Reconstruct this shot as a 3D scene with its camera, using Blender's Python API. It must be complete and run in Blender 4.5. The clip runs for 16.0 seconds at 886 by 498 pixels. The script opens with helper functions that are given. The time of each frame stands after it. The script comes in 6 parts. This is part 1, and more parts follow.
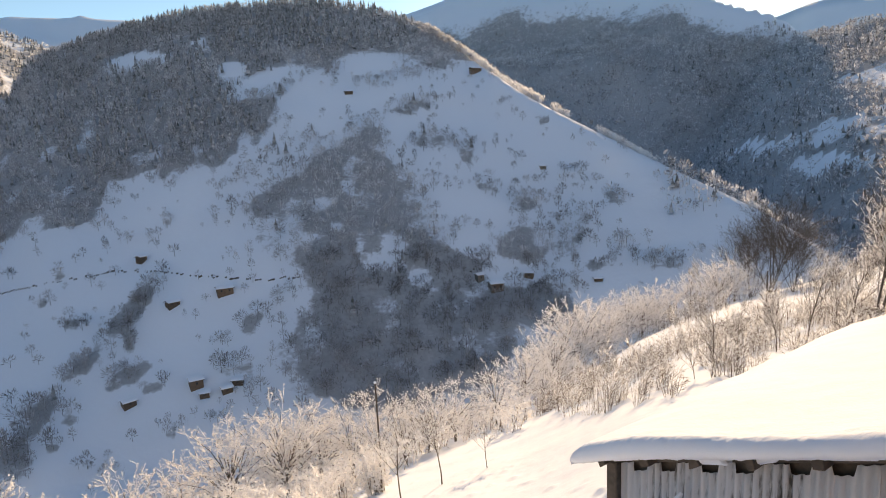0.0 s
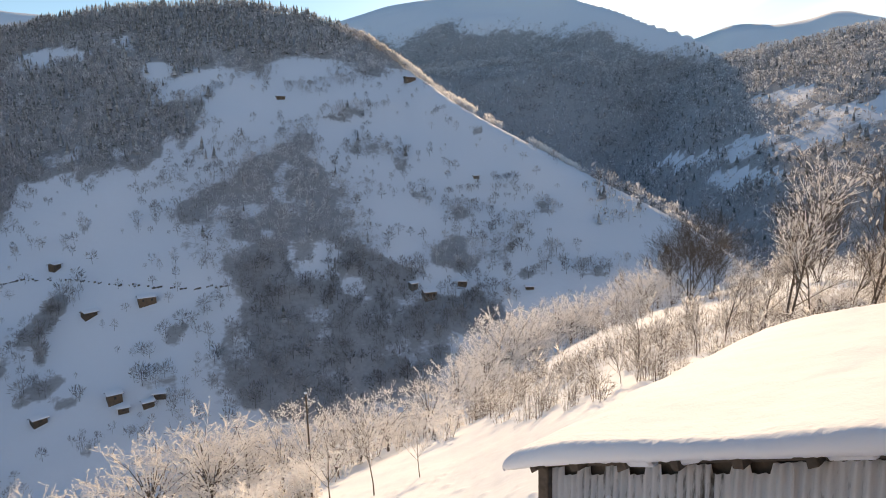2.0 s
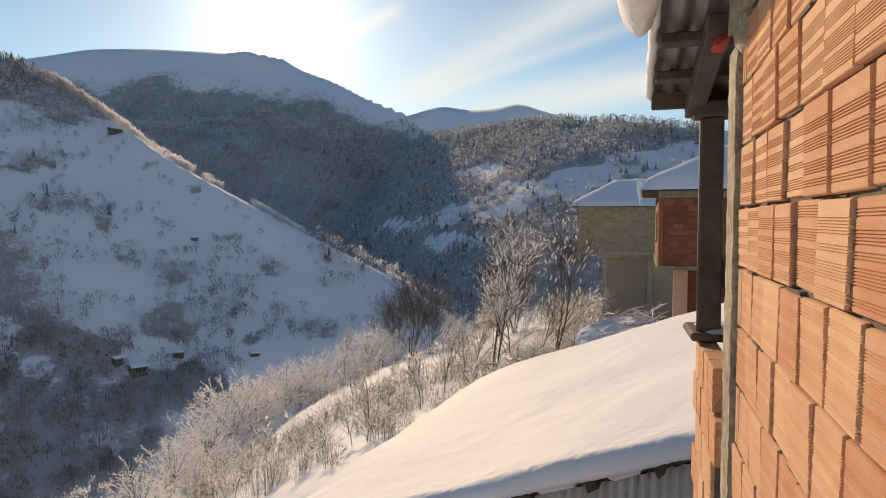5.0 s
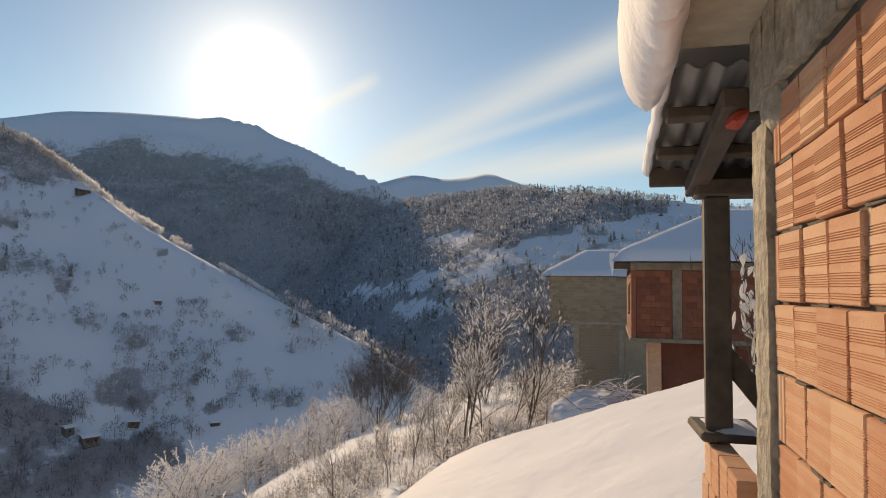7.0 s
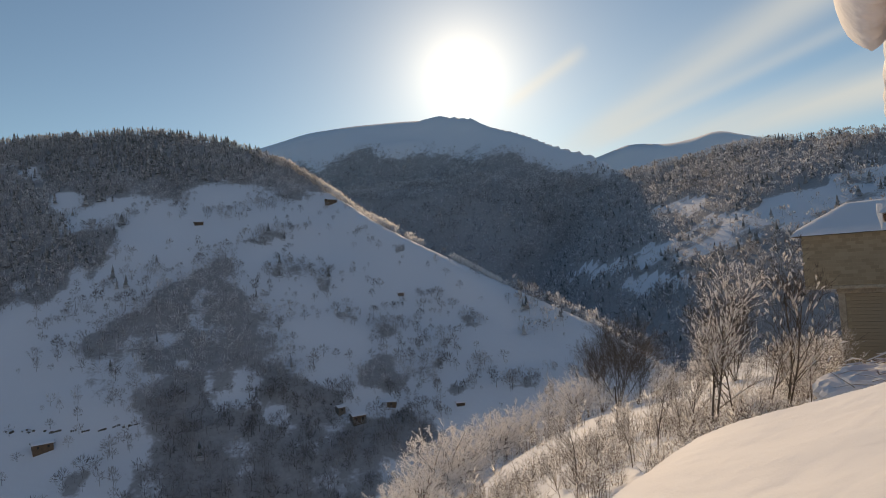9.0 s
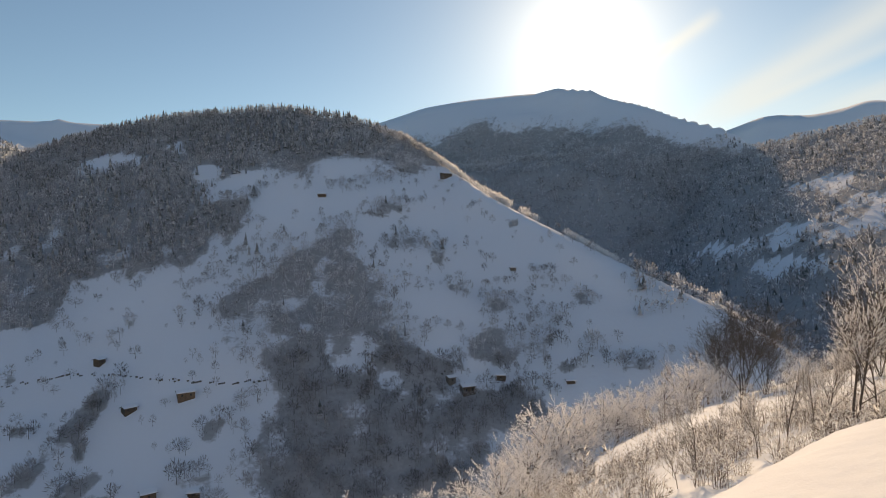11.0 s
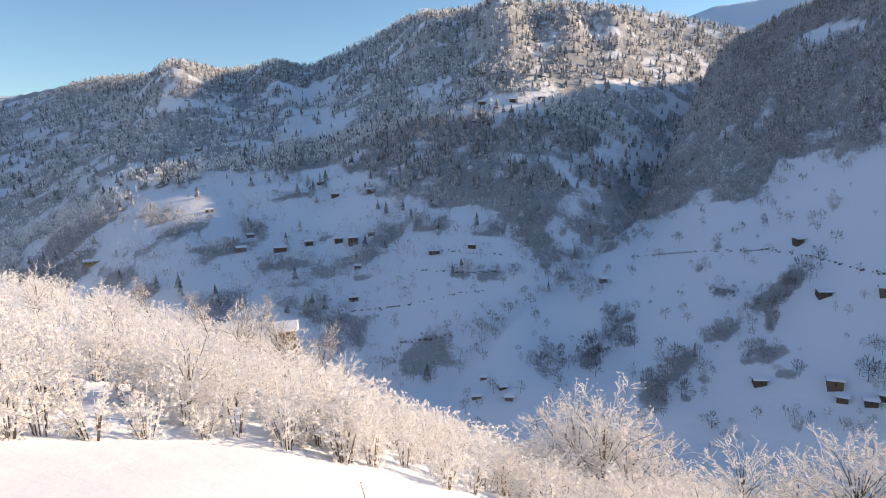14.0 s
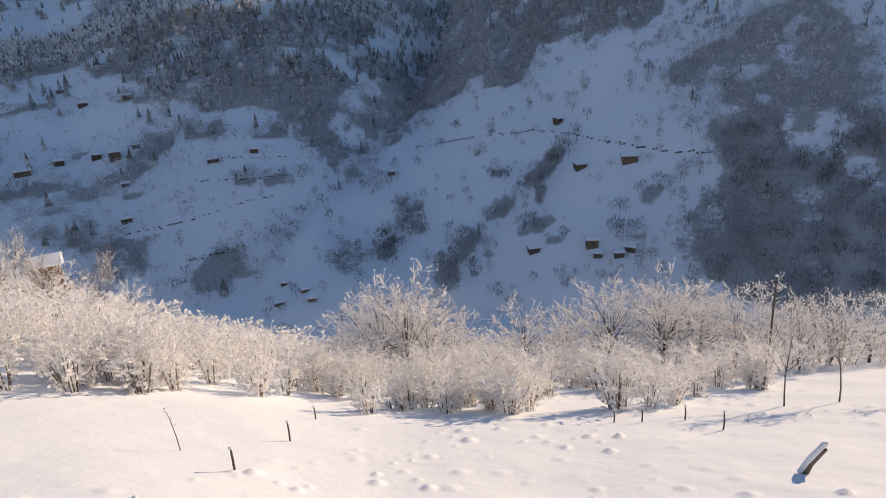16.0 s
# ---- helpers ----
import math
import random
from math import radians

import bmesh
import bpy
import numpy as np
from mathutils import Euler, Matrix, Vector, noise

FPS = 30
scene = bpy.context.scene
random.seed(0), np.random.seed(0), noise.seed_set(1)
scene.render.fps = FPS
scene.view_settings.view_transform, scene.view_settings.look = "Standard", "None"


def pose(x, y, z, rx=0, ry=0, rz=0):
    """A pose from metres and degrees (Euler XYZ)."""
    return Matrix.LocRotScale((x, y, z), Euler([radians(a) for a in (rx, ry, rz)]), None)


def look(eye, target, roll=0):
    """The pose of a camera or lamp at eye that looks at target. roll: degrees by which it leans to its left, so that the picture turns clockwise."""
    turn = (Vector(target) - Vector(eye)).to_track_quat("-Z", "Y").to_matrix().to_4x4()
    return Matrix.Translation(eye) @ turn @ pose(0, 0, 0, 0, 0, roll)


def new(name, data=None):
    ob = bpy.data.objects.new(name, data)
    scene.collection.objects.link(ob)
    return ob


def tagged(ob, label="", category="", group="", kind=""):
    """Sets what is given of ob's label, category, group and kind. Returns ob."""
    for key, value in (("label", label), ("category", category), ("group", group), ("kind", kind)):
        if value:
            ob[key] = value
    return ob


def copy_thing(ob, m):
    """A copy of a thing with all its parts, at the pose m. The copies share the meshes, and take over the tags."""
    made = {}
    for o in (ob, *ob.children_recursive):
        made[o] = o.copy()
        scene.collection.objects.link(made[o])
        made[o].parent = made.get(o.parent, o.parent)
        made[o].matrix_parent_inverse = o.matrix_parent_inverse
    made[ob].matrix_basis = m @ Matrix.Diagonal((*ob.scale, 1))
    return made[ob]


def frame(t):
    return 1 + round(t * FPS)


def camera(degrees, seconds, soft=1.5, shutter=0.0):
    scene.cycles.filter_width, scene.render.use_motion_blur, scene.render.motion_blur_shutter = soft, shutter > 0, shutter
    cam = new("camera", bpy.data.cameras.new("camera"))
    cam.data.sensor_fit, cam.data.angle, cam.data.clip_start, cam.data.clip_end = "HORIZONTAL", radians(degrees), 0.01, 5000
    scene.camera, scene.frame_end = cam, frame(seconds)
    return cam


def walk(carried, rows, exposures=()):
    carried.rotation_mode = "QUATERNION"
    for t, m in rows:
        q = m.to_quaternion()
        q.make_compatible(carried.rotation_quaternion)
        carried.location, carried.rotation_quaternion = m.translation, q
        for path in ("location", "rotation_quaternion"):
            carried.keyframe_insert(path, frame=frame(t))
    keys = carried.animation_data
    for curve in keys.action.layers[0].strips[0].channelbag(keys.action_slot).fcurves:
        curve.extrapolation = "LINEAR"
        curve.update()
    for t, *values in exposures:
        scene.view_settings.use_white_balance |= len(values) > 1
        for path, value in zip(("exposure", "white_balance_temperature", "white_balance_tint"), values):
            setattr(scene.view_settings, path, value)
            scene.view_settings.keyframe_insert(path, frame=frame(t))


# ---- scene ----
cam = camera(70.6, 16.0, soft=1.0)

# seconds, x, y, z, yaw to the left, pitch, roll
PATH = [
    (0.0, 0.005, 0.002, 0.034, 0.50, -8.66, -2.29),
    (0.5, 0.006, -0.004, 0.037, 0.67, -9.31, -2.37),
    (1.0, 0.024, 0.017, 0.023, -0.37, -8.20, -2.56),
    (1.5, 0.010, 0.027, 0.023, -1.47, -10.73, -3.56),
    (2.0, 0.013, 0.074, -0.001, -5.65, -8.07, -1.16),
    (2.5, 0.001, 0.041, 0.023, -11.01, -6.59, -0.37),
    (3.0, 0.016, 0.013, 0.046, -15.07, -6.37, -0.08),
    (3.5, 0.017, 0.038, 0.036, -20.90, -6.73, 0.05),
    (4.0, 0.013, 0.069, 0.043, -25.68, -5.45, -0.20),
    (4.2, -0.002, 0.080, 0.041, -28.02, -4.51, 0.07),
    (6.3, -0.055, 0.316, 0.011, -31.21, -1.84, 0.01),
    (6.5, -0.029, 0.362, 0.040, -30.37, -2.07, -0.08),
    (7.0, 0.061, 0.436, 0.102, -33.15, 3.52, 0.83),
    (7.5, 0.016, 0.383, 0.082, -23.00, 5.55, -2.52),
    (8.0, 0.085, 0.330, 0.112, -10.59, 2.51, -4.27),
    (8.2, 0.095, 0.315, 0.122, -12.74, 2.91, -3.94),
    (10.3, -0.050, 0.237, 0.128, -12.57, 0.36, -3.07),
    (10.5, -0.081, 0.216, 0.117, -9.13, 0.44, -2.38),
    (11.0, -0.138, 0.142, 0.097, -2.50, 0.46, -1.94),
    (11.5, -0.158, 0.120, 0.160, 7.27, 0.38, -1.10),
    (12.0, -0.117, 0.057, 0.140, 15.79, -0.61, -0.97),
    (12.5, -0.066, -0.009, 0.083, 25.83, -1.65, -0.61),
    (13.0, -0.018, -0.056, -0.027, 36.32, -2.84, 1.42),
    (13.5, -0.038, 0.001, -0.089, 49.27, -6.47, 0.27),
    (14.0, -0.067, 0.009, -0.088, 56.37, -8.72, -1.32),
    (14.5, -0.046, -0.006, -0.113, 59.52, -13.05, -4.89),
    (15.0, 0.018, -0.006, -0.079, 57.24, -17.70, -5.64),
    (15.5, 0.020, 0.022, -0.060, 47.93, -17.78, -3.14),
    (16.0, 0.038, 0.024, -0.077, 37.43, -18.76, -3.26),
]
walk(cam, [(t, pose(x, y, z, 90 + p, 0, yaw) @ pose(0, 0, 0, 0, 0, roll)) for t, x, y, z, yaw, p, roll in PATH],
     exposures=[(0.0, 0.88, 9600, 10), (2.0, 0.8, 9600, 10), (3.0, 0.52, 9600, 10), (3.5, 0.6, 9600, 10), (4.2, 0.48, 9700, 10), (6.5, 0.25, 9600, 10), (7.0, 0.2, 9600, 10), (7.5, -0.1, 9500, 10), (8.0, -0.08, 9700, 10),
                (10.5, 0.18, 9600, 10), (11.5, 0.52, 11600, 10), (12.5, 1.0, 15200, 14), (13.0, 1.1, 14800, 16), (13.5, 1.05, 9900, 10), (14.0, 0.8, 7900, 10), (14.5, 0.55, 7700, 10), (15.0, 0.27, 7900, 10), (15.5, 0.27, 8000, 10), (16.0, 0.4, 8000, 10)])

# ---------------------------------------------------------------- world and sun
SUN_AZ, SUN_EL = -15.8, 17.9      # degrees, to the left of +y and above the level
sun_dir = Vector((-math.sin(radians(SUN_AZ)) * math.cos(radians(SUN_EL)),
                  math.cos(radians(SUN_AZ)) * math.cos(radians(SUN_EL)), math.sin(radians(SUN_EL))))

world = bpy.data.worlds.new("winter_sky")
scene.world = world
world.use_nodes = True
wn, wl = world.node_tree.nodes, world.node_tree.links
wn.clear()
w_out = wn.new("ShaderNodeOutputWorld")
w_bg = wn.new("ShaderNodeBackground")
w_sky = wn.new("ShaderNodeTexSky")
w_sky.sky_type = "NISHITA"
w_sky.sun_disc = False
w_sky.sun_elevation = radians(SUN_EL)
w_sky.sun_rotation = radians(-SUN_AZ)
w_sky.altitude = 1200
w_sky.air_density = 1.0
w_sky.dust_density = 0.35
w_sky.ozone_density = 4.0
w_tint = wn.new("ShaderNodeVectorMath"); w_tint.operation = "MULTIPLY"     # a deep winter blue
w_tint.inputs[1].default_value = (0.88, 0.985, 1.03)
wl.new(w_sky.outputs[0], w_tint.inputs[0])
w_bg.inputs["Strength"].default_value = 0.115
# thin cirrus drawn out along one direction of a high flat layer
w_tc = wn.new("ShaderNodeTexCoord")
w_sep = wn.new("ShaderNodeSeparateXYZ")
wl.new(w_tc.outputs["Generated"], w_sep.inputs[0])
w_up = wn.new("ShaderNodeMath"); w_up.operation = "MAXIMUM"; w_up.inputs[1].default_value = 0.05
wl.new(w_sep.outputs["Z"], w_up.inputs[0])
w_dx = wn.new("ShaderNodeMath"); w_dx.operation = "DIVIDE"
w_dy = wn.new("ShaderNodeMath"); w_dy.operation = "DIVIDE"
wl.new(w_sep.outputs["X"], w_dx.inputs[0]); wl.new(w_up.outputs[0], w_dx.inputs[1])
wl.new(w_sep.outputs["Y"], w_dy.inputs[0]); wl.new(w_up.outputs[0], w_dy.inputs[1])
w_cmb = wn.new("ShaderNodeCombineXYZ")
wl.new(w_dx.outputs[0], w_cmb.inputs[0]); wl.new(w_dy.outputs[0], w_cmb.inputs[1])
w_map = wn.new("ShaderNodeMapping")
w_map.inputs["Scale"].default_value = (0.8, 0.14, 1.0)
w_map.inputs["Rotation"].default_value = (0, 0, radians(-7))
w_map.inputs["Location"].default_value = (0.35, 0.0, 0.0)
wl.new(w_cmb.outputs[0], w_map.inputs[0])
w_noise = wn.new("ShaderNodeTexNoise")
w_noise.inputs["Scale"].default_value = 1.0
w_noise.inputs["Detail"].default_value = 2.6
w_noise.inputs["Roughness"].default_value = 0.55
w_noise.inputs["Distortion"].default_value = 0.35
wl.new(w_map.outputs[0], w_noise.inputs["Vector"])
w_ramp = wn.new("ShaderNodeMapRange")
w_ramp.inputs["From Min"].default_value = 0.47
w_ramp.inputs["From Max"].default_value = 0.78
wl.new(w_noise.outputs["Fac"], w_ramp.inputs["Value"])
w_east = wn.new("ShaderNodeMapRange")          # the veil lies over the eastern half of the sky
w_east.inputs["From Min"].default_value = 1.0
w_east.inputs["From Max"].default_value = 2.2
wl.new(w_dx.outputs[0], w_east.inputs["Value"])
w_mul = wn.new("ShaderNodeMath"); w_mul.operation = "MULTIPLY"
wl.new(w_ramp.outputs[0], w_mul.inputs[0]); wl.new(w_east.outputs[0], w_mul.inputs[1])
w_mix = wn.new("ShaderNodeMixRGB")
w_mix.inputs[2].default_value = (5.3, 6.2, 7.5, 1)
w_thin = wn.new("ShaderNodeMath"); w_thin.operation = "MULTIPLY"; w_thin.inputs[1].default_value = 0.22
wl.new(w_mul.outputs[0], w_thin.inputs[0])


def sky_way(az, el):
    return Vector((-math.sin(radians(az)) * math.cos(radians(el)), math.cos(radians(az)) * math.cos(radians(el)), math.sin(radians(el))))


def sky_math(op, a, b=None, clamp=False):
    nd = wn.new("ShaderNodeMath"); nd.operation, nd.use_clamp = op, clamp
    for k, v in enumerate((a, b)):
        if v is None:
            continue
        if isinstance(v, (int, float)):
            nd.inputs[k].default_value = v
        else:
            wl.new(v, nd.inputs[k])
    return nd.outputs[0]


def sky_dot(way):
    nd = wn.new("ShaderNodeVectorMath"); nd.operation = "DOT_PRODUCT"
    nd.inputs[1].default_value = way
    wl.new(w_tc.outputs["Generated"], nd.inputs[0])
    return nd.outputs["Value"]


def cirrus(start, end, wide, thick):
    """A drawn-out wisp of cloud from one direction of the sky to another, wide in degrees."""
    a, b = sky_way(*start), sky_way(*end)
    across, mid = a.cross(b).normalized(), (a + b).normalized()
    run = across.cross(mid)
    half = a.angle(b) / 2
    fray = sky_math("MULTIPLY", sky_math("SUBTRACT", w_noise.outputs["Fac"], 0.5), 0.03)
    q = sky_math("DIVIDE", sky_math("ADD", sky_dot(across), fray), radians(wide))
    body = sky_math("EXPONENT", sky_math("MULTIPLY", sky_math("MULTIPLY", q, q), -1.0))
    u = sky_math("DIVIDE", sky_dot(run), math.sin(half))
    ends = sky_math("SUBTRACT", 1.25, sky_math("POWER", sky_math("ABSOLUTE", u), 3.0), True)
    front = sky_math("GREATER_THAN", sky_dot(mid), 0.0)
    grain = sky_math("MULTIPLY", w_noise.outputs["Fac"], 1.6)
    return sky_math("MULTIPLY", sky_math("MULTIPLY", sky_math("MULTIPLY", body, ends), front), sky_math("MULTIPLY", grain, thick))


w_cloud = w_thin.outputs[0]
for wisp in (cirrus((-23.0, 9.3), (-56.0, 23.0), 1.6, 0.8), cirrus((-27.0, 10.5), (-50.0, 17.4), 0.6, 0.45),
             cirrus((-19.5, 14.6), (-27.0, 18.6), 0.6, 0.6), cirrus((-30.0, 9.4), (-66.0, 13.0), 1.6, 0.85)):
    w_cloud = sky_math("ADD", w_cloud, wisp, True)
wl.new(w_cloud, w_mix.inputs[0])
wl.new(w_tint.outputs[0], w_mix.inputs[1])
# the bright aureole round the sun, seen through thin ice haze
w_off = sky_math("ARCCOSINE", sky_math("MINIMUM", sky_dot(sun_dir), 1.0))
w_glow = sky_math("MULTIPLY", sky_math("EXPONENT", sky_math("DIVIDE", w_off, -radians(3.6))), 10.0)
w_white = wn.new("ShaderNodeVectorMath"); w_white.operation = "SCALE"
w_white.inputs[0].default_value = (1.0, 0.95, 0.88)
wl.new(w_glow, w_white.inputs["Scale"])
w_sum = wn.new("ShaderNodeVectorMath"); w_sum.operation = "ADD"
wl.new(w_mix.outputs[0], w_sum.inputs[0]); wl.new(w_white.outputs[0], w_sum.inputs[1])
wl.new(w_sum.outputs[0], w_bg.inputs["Color"])
wl.new(w_bg.outputs[0], w_out.inputs["Surface"])

sun_data = bpy.data.lights.new("sun", "SUN")
sun_data.energy, sun_data.angle, sun_data.color = 3.4, radians(0.53), (1.0, 0.815, 0.645)
sun = new("sun", sun_data)
sun.matrix_world = look(sun_dir * 100, (0, 0, 0))


# ---------------------------------------------------------------- materials
def material(name):
    m = bpy.data.materials.new(name)
    m.use_nodes = True
    return m, m.node_tree.nodes, m.node_tree.links, m.node_tree.nodes["Principled BSDF"]


def plain(name, colour, rough=0.8, metal=0.0, vary=0.15, scale=8.0, bump=0.2, space="Object", bump_dist=0.01, random=0.0):
    """A surface with two scales of mottling and fine relief. random: how far alike pieces differ from one another."""
    m, n, l, b = material(name)
    b.inputs["Roughness"].default_value, b.inputs["Metallic"].default_value = rough, metal
    tc = n.new("ShaderNodeTexCoord")
    big, fine = n.new("ShaderNodeTexNoise"), n.new("ShaderNodeTexNoise")
    big.inputs["Scale"].default_value, fine.inputs["Scale"].default_value = scale * 0.2, scale
    fine.inputs["Detail"].default_value = 6
    for t in (big, fine):
        l.new(tc.outputs[space], t.inputs["Vector"])
    add = n.new("ShaderNodeMath"); add.operation = "ADD"
    l.new(big.outputs["Fac"], add.inputs[0]); l.new(fine.outputs["Fac"], add.inputs[1])
    last = add.outputs[0]
    if random:
        info = n.new("ShaderNodeObjectInfo")
        mad = n.new("ShaderNodeMath"); mad.operation = "MULTIPLY_ADD"
        mad.inputs[1].default_value = random
        l.new(info.outputs["Random"], mad.inputs[0]); l.new(last, mad.inputs[2])
        last = mad.outputs[0]
    rng = n.new("ShaderNodeMapRange")
    rng.inputs["From Min"].default_value, rng.inputs["From Max"].default_value = 0.6, 1.4 + random
    rng.inputs["To Min"].default_value, rng.inputs["To Max"].default_value = 1 - vary, 1 + vary
    l.new(last, rng.inputs["Value"])
    mul = n.new("ShaderNodeVectorMath"); mul.operation = "SCALE"
    mul.inputs[0].default_value = colour
    l.new(rng.outputs[0], mul.inputs["Scale"])
    l.new(mul.outputs[0], b.inputs["Base Color"])
    if bump:
        bp = n.new("ShaderNodeBump")
        bp.inputs["Strength"].default_value, bp.inputs["Distance"].default_value = bump, bump_dist
        l.new(fine.outputs["Fac"], bp.inputs["Height"])
        l.new(bp.outputs[0], b.inputs["Normal"])
    return m


def island_mix(name, dark, light, bias=0.5, spread=0.5, rough=0.8, thin=0.0, rimed=False):
    """Twigs and frost: every separate piece takes its own mix of two colours; thin lets light pass through it.
    rimed: the attribute 'rime' says how much frost each tree carries, with its crown's shading added in."""
    m, n, l, b = material(name)
    geo = n.new("ShaderNodeNewGeometry")
    rng = n.new("ShaderNodeMapRange")
    rng.inputs["To Min"].default_value, rng.inputs["To Max"].default_value = bias - spread, bias + spread
    l.new(geo.outputs["Random Per Island"], rng.inputs["Value"])
    mix = n.new("ShaderNodeMixRGB")
    mix.inputs[1].default_value, mix.inputs[2].default_value = (*dark, 1), (*light, 1)
    if rimed:
        at, add = n.new("ShaderNodeAttribute"), n.new("ShaderNodeMath")
        at.attribute_name, add.operation, add.use_clamp = "rime", "ADD", True
        l.new(at.outputs["Fac"], add.inputs[0]); l.new(rng.outputs[0], add.inputs[1])
        l.new(add.outputs[0], mix.inputs[0])
    else:
        l.new(rng.outputs[0], mix.inputs[0])
    l.new(mix.outputs[0], b.inputs["Base Color"])
    b.inputs["Roughness"].default_value = rough
    b.inputs["Specular IOR Level"].default_value = 0.2
    if thin:
        tr, ms = n.new("ShaderNodeBsdfTranslucent"), n.new("ShaderNodeMixShader")
        l.new(mix.outputs[0], tr.inputs["Color"])
        ms.inputs[0].default_value = thin
        l.new(b.outputs[0], ms.inputs[1]); l.new(tr.outputs[0], ms.inputs[2])
        l.new(ms.outputs[0], n["Material Output"].inputs["Surface"])
    return m


def snow_material(name, fine=9.0, lump=1.2, strength=0.35):
    m, n, l, b = material(name)
    b.inputs["Base Color"].default_value = (0.83, 0.86, 0.91, 1)
    b.inputs["Roughness"].default_value = 0.7
    b.inputs["Specular IOR Level"].default_value = 0.05
    tc = n.new("ShaderNodeTexCoord")
    a, c = n.new("ShaderNodeTexNoise"), n.new("ShaderNodeTexNoise")
    a.inputs["Scale"].default_value, a.inputs["Detail"].default_value = fine, 5
    c.inputs["Scale"].default_value, c.inputs["Detail"].default_value = lump, 3
    l.new(tc.outputs["Object"], a.inputs["Vector"]); l.new(tc.outputs["Object"], c.inputs["Vector"])
    b1, b2 = n.new("ShaderNodeBump"), n.new("ShaderNodeBump")
    b1.inputs["Strength"].default_value, b1.inputs["Distance"].default_value = strength, 0.012
    b2.inputs["Strength"].default_value, b2.inputs["Distance"].default_value = strength * 0.3, 0.08
    l.new(a.outputs["Fac"], b1.inputs["Height"]); l.new(c.outputs["Fac"], b2.inputs["Height"])
    l.new(b2.outputs[0], b1.inputs["Normal"]); l.new(b1.outputs[0], b.inputs["Normal"])
    return m


def terrain_material():
    """Snow with scrub, leafless woodland floor and dark forest where the attribute 'scrub' says so."""
    m, n, l, b = material("snowy_ground")
    tc = n.new("ShaderNodeTexCoord")
    at = n.new("ShaderNodeAttribute"); at.attribute_name = "scrub"
    f1, f2, f3 = (n.new("ShaderNodeTexNoise") for _ in range(3))
    for f, s, d in ((f1, 0.35, 6), (f2, 0.05, 4), (f3, 0.012, 4)):
        f.inputs["Scale"].default_value, f.inputs["Detail"].default_value = s, d
        l.new(tc.outputs["Object"], f.inputs["Vector"])
    s1 = n.new("ShaderNodeMath"); s1.operation = "MULTIPLY_ADD"; s1.inputs[1].default_value = 0.55
    l.new(f1.outputs["Fac"], s1.inputs[0]); l.new(f2.outputs["Fac"], s1.inputs[2])
    thr = n.new("ShaderNodeMapRange")          # scrub 0: none; 1: nearly everywhere
    thr.inputs["To Min"].default_value, thr.inputs["To Max"].default_value = 1.38, 0.43
    l.new(at.outputs["Fac"], thr.inputs["Value"])
    sub = n.new("ShaderNodeMath"); sub.operation = "SUBTRACT"
    l.new(s1.outputs[0], sub.inputs[0]); l.new(thr.outputs[0], sub.inputs[1])
    edge = n.new("ShaderNodeMapRange")
    edge.inputs["From Min"].default_value, edge.inputs["From Max"].default_value = -0.08, 0.12
    l.new(sub.outputs[0], edge.inputs["Value"])
    brush = n.new("ShaderNodeMixRGB")
    brush.inputs[1].default_value, brush.inputs[2].default_value = (0.15, 0.145, 0.14, 1), (0.46, 0.46, 0.47, 1)
    l.new(f1.outputs["Fac"], brush.inputs[0])
    mix = n.new("ShaderNodeMixRGB")
    mix.inputs[1].default_value = (0.82, 0.86, 0.92, 1)
    half = n.new("ShaderNodeMath"); half.operation = "MULTIPLY"; half.inputs[1].default_value = 0.80
    l.new(edge.outputs[0], half.inputs[0]); l.new(half.outputs[0], mix.inputs[0]); l.new(brush.outputs[0], mix.inputs[2])
    l.new(mix.outputs[0], b.inputs["Base Color"])
    b.inputs["Roughness"].default_value = 0.8
    b.inputs["Specular IOR Level"].default_value = 0.05
    g1, g2 = n.new("ShaderNodeTexNoise"), n.new("ShaderNodeTexNoise")
    g1.inputs["Scale"].default_value, g1.inputs["Detail"].default_value = 5.0, 5
    g2.inputs["Scale"].default_value, g2.inputs["Detail"].default_value = 0.25, 6
    l.new(tc.outputs["Object"], g1.inputs["Vector"]); l.new(tc.outputs["Object"], g2.inputs["Vector"])
    b1, b2 = n.new("ShaderNodeBump"), n.new("ShaderNodeBump")
    b1.inputs["Strength"].default_value, b1.inputs["Distance"].default_value = 0.35, 0.03
    b2.inputs["Strength"].default_value, b2.inputs["Distance"].default_value = 0.30, 0.5
    l.new(g1.outputs["Fac"], b1.inputs["Height"]); l.new(g2.outputs["Fac"], b2.inputs["Height"])
    l.new(b2.outputs[0], b1.inputs["Normal"]); l.new(b1.outputs[0], b.inputs["Normal"])
    return m


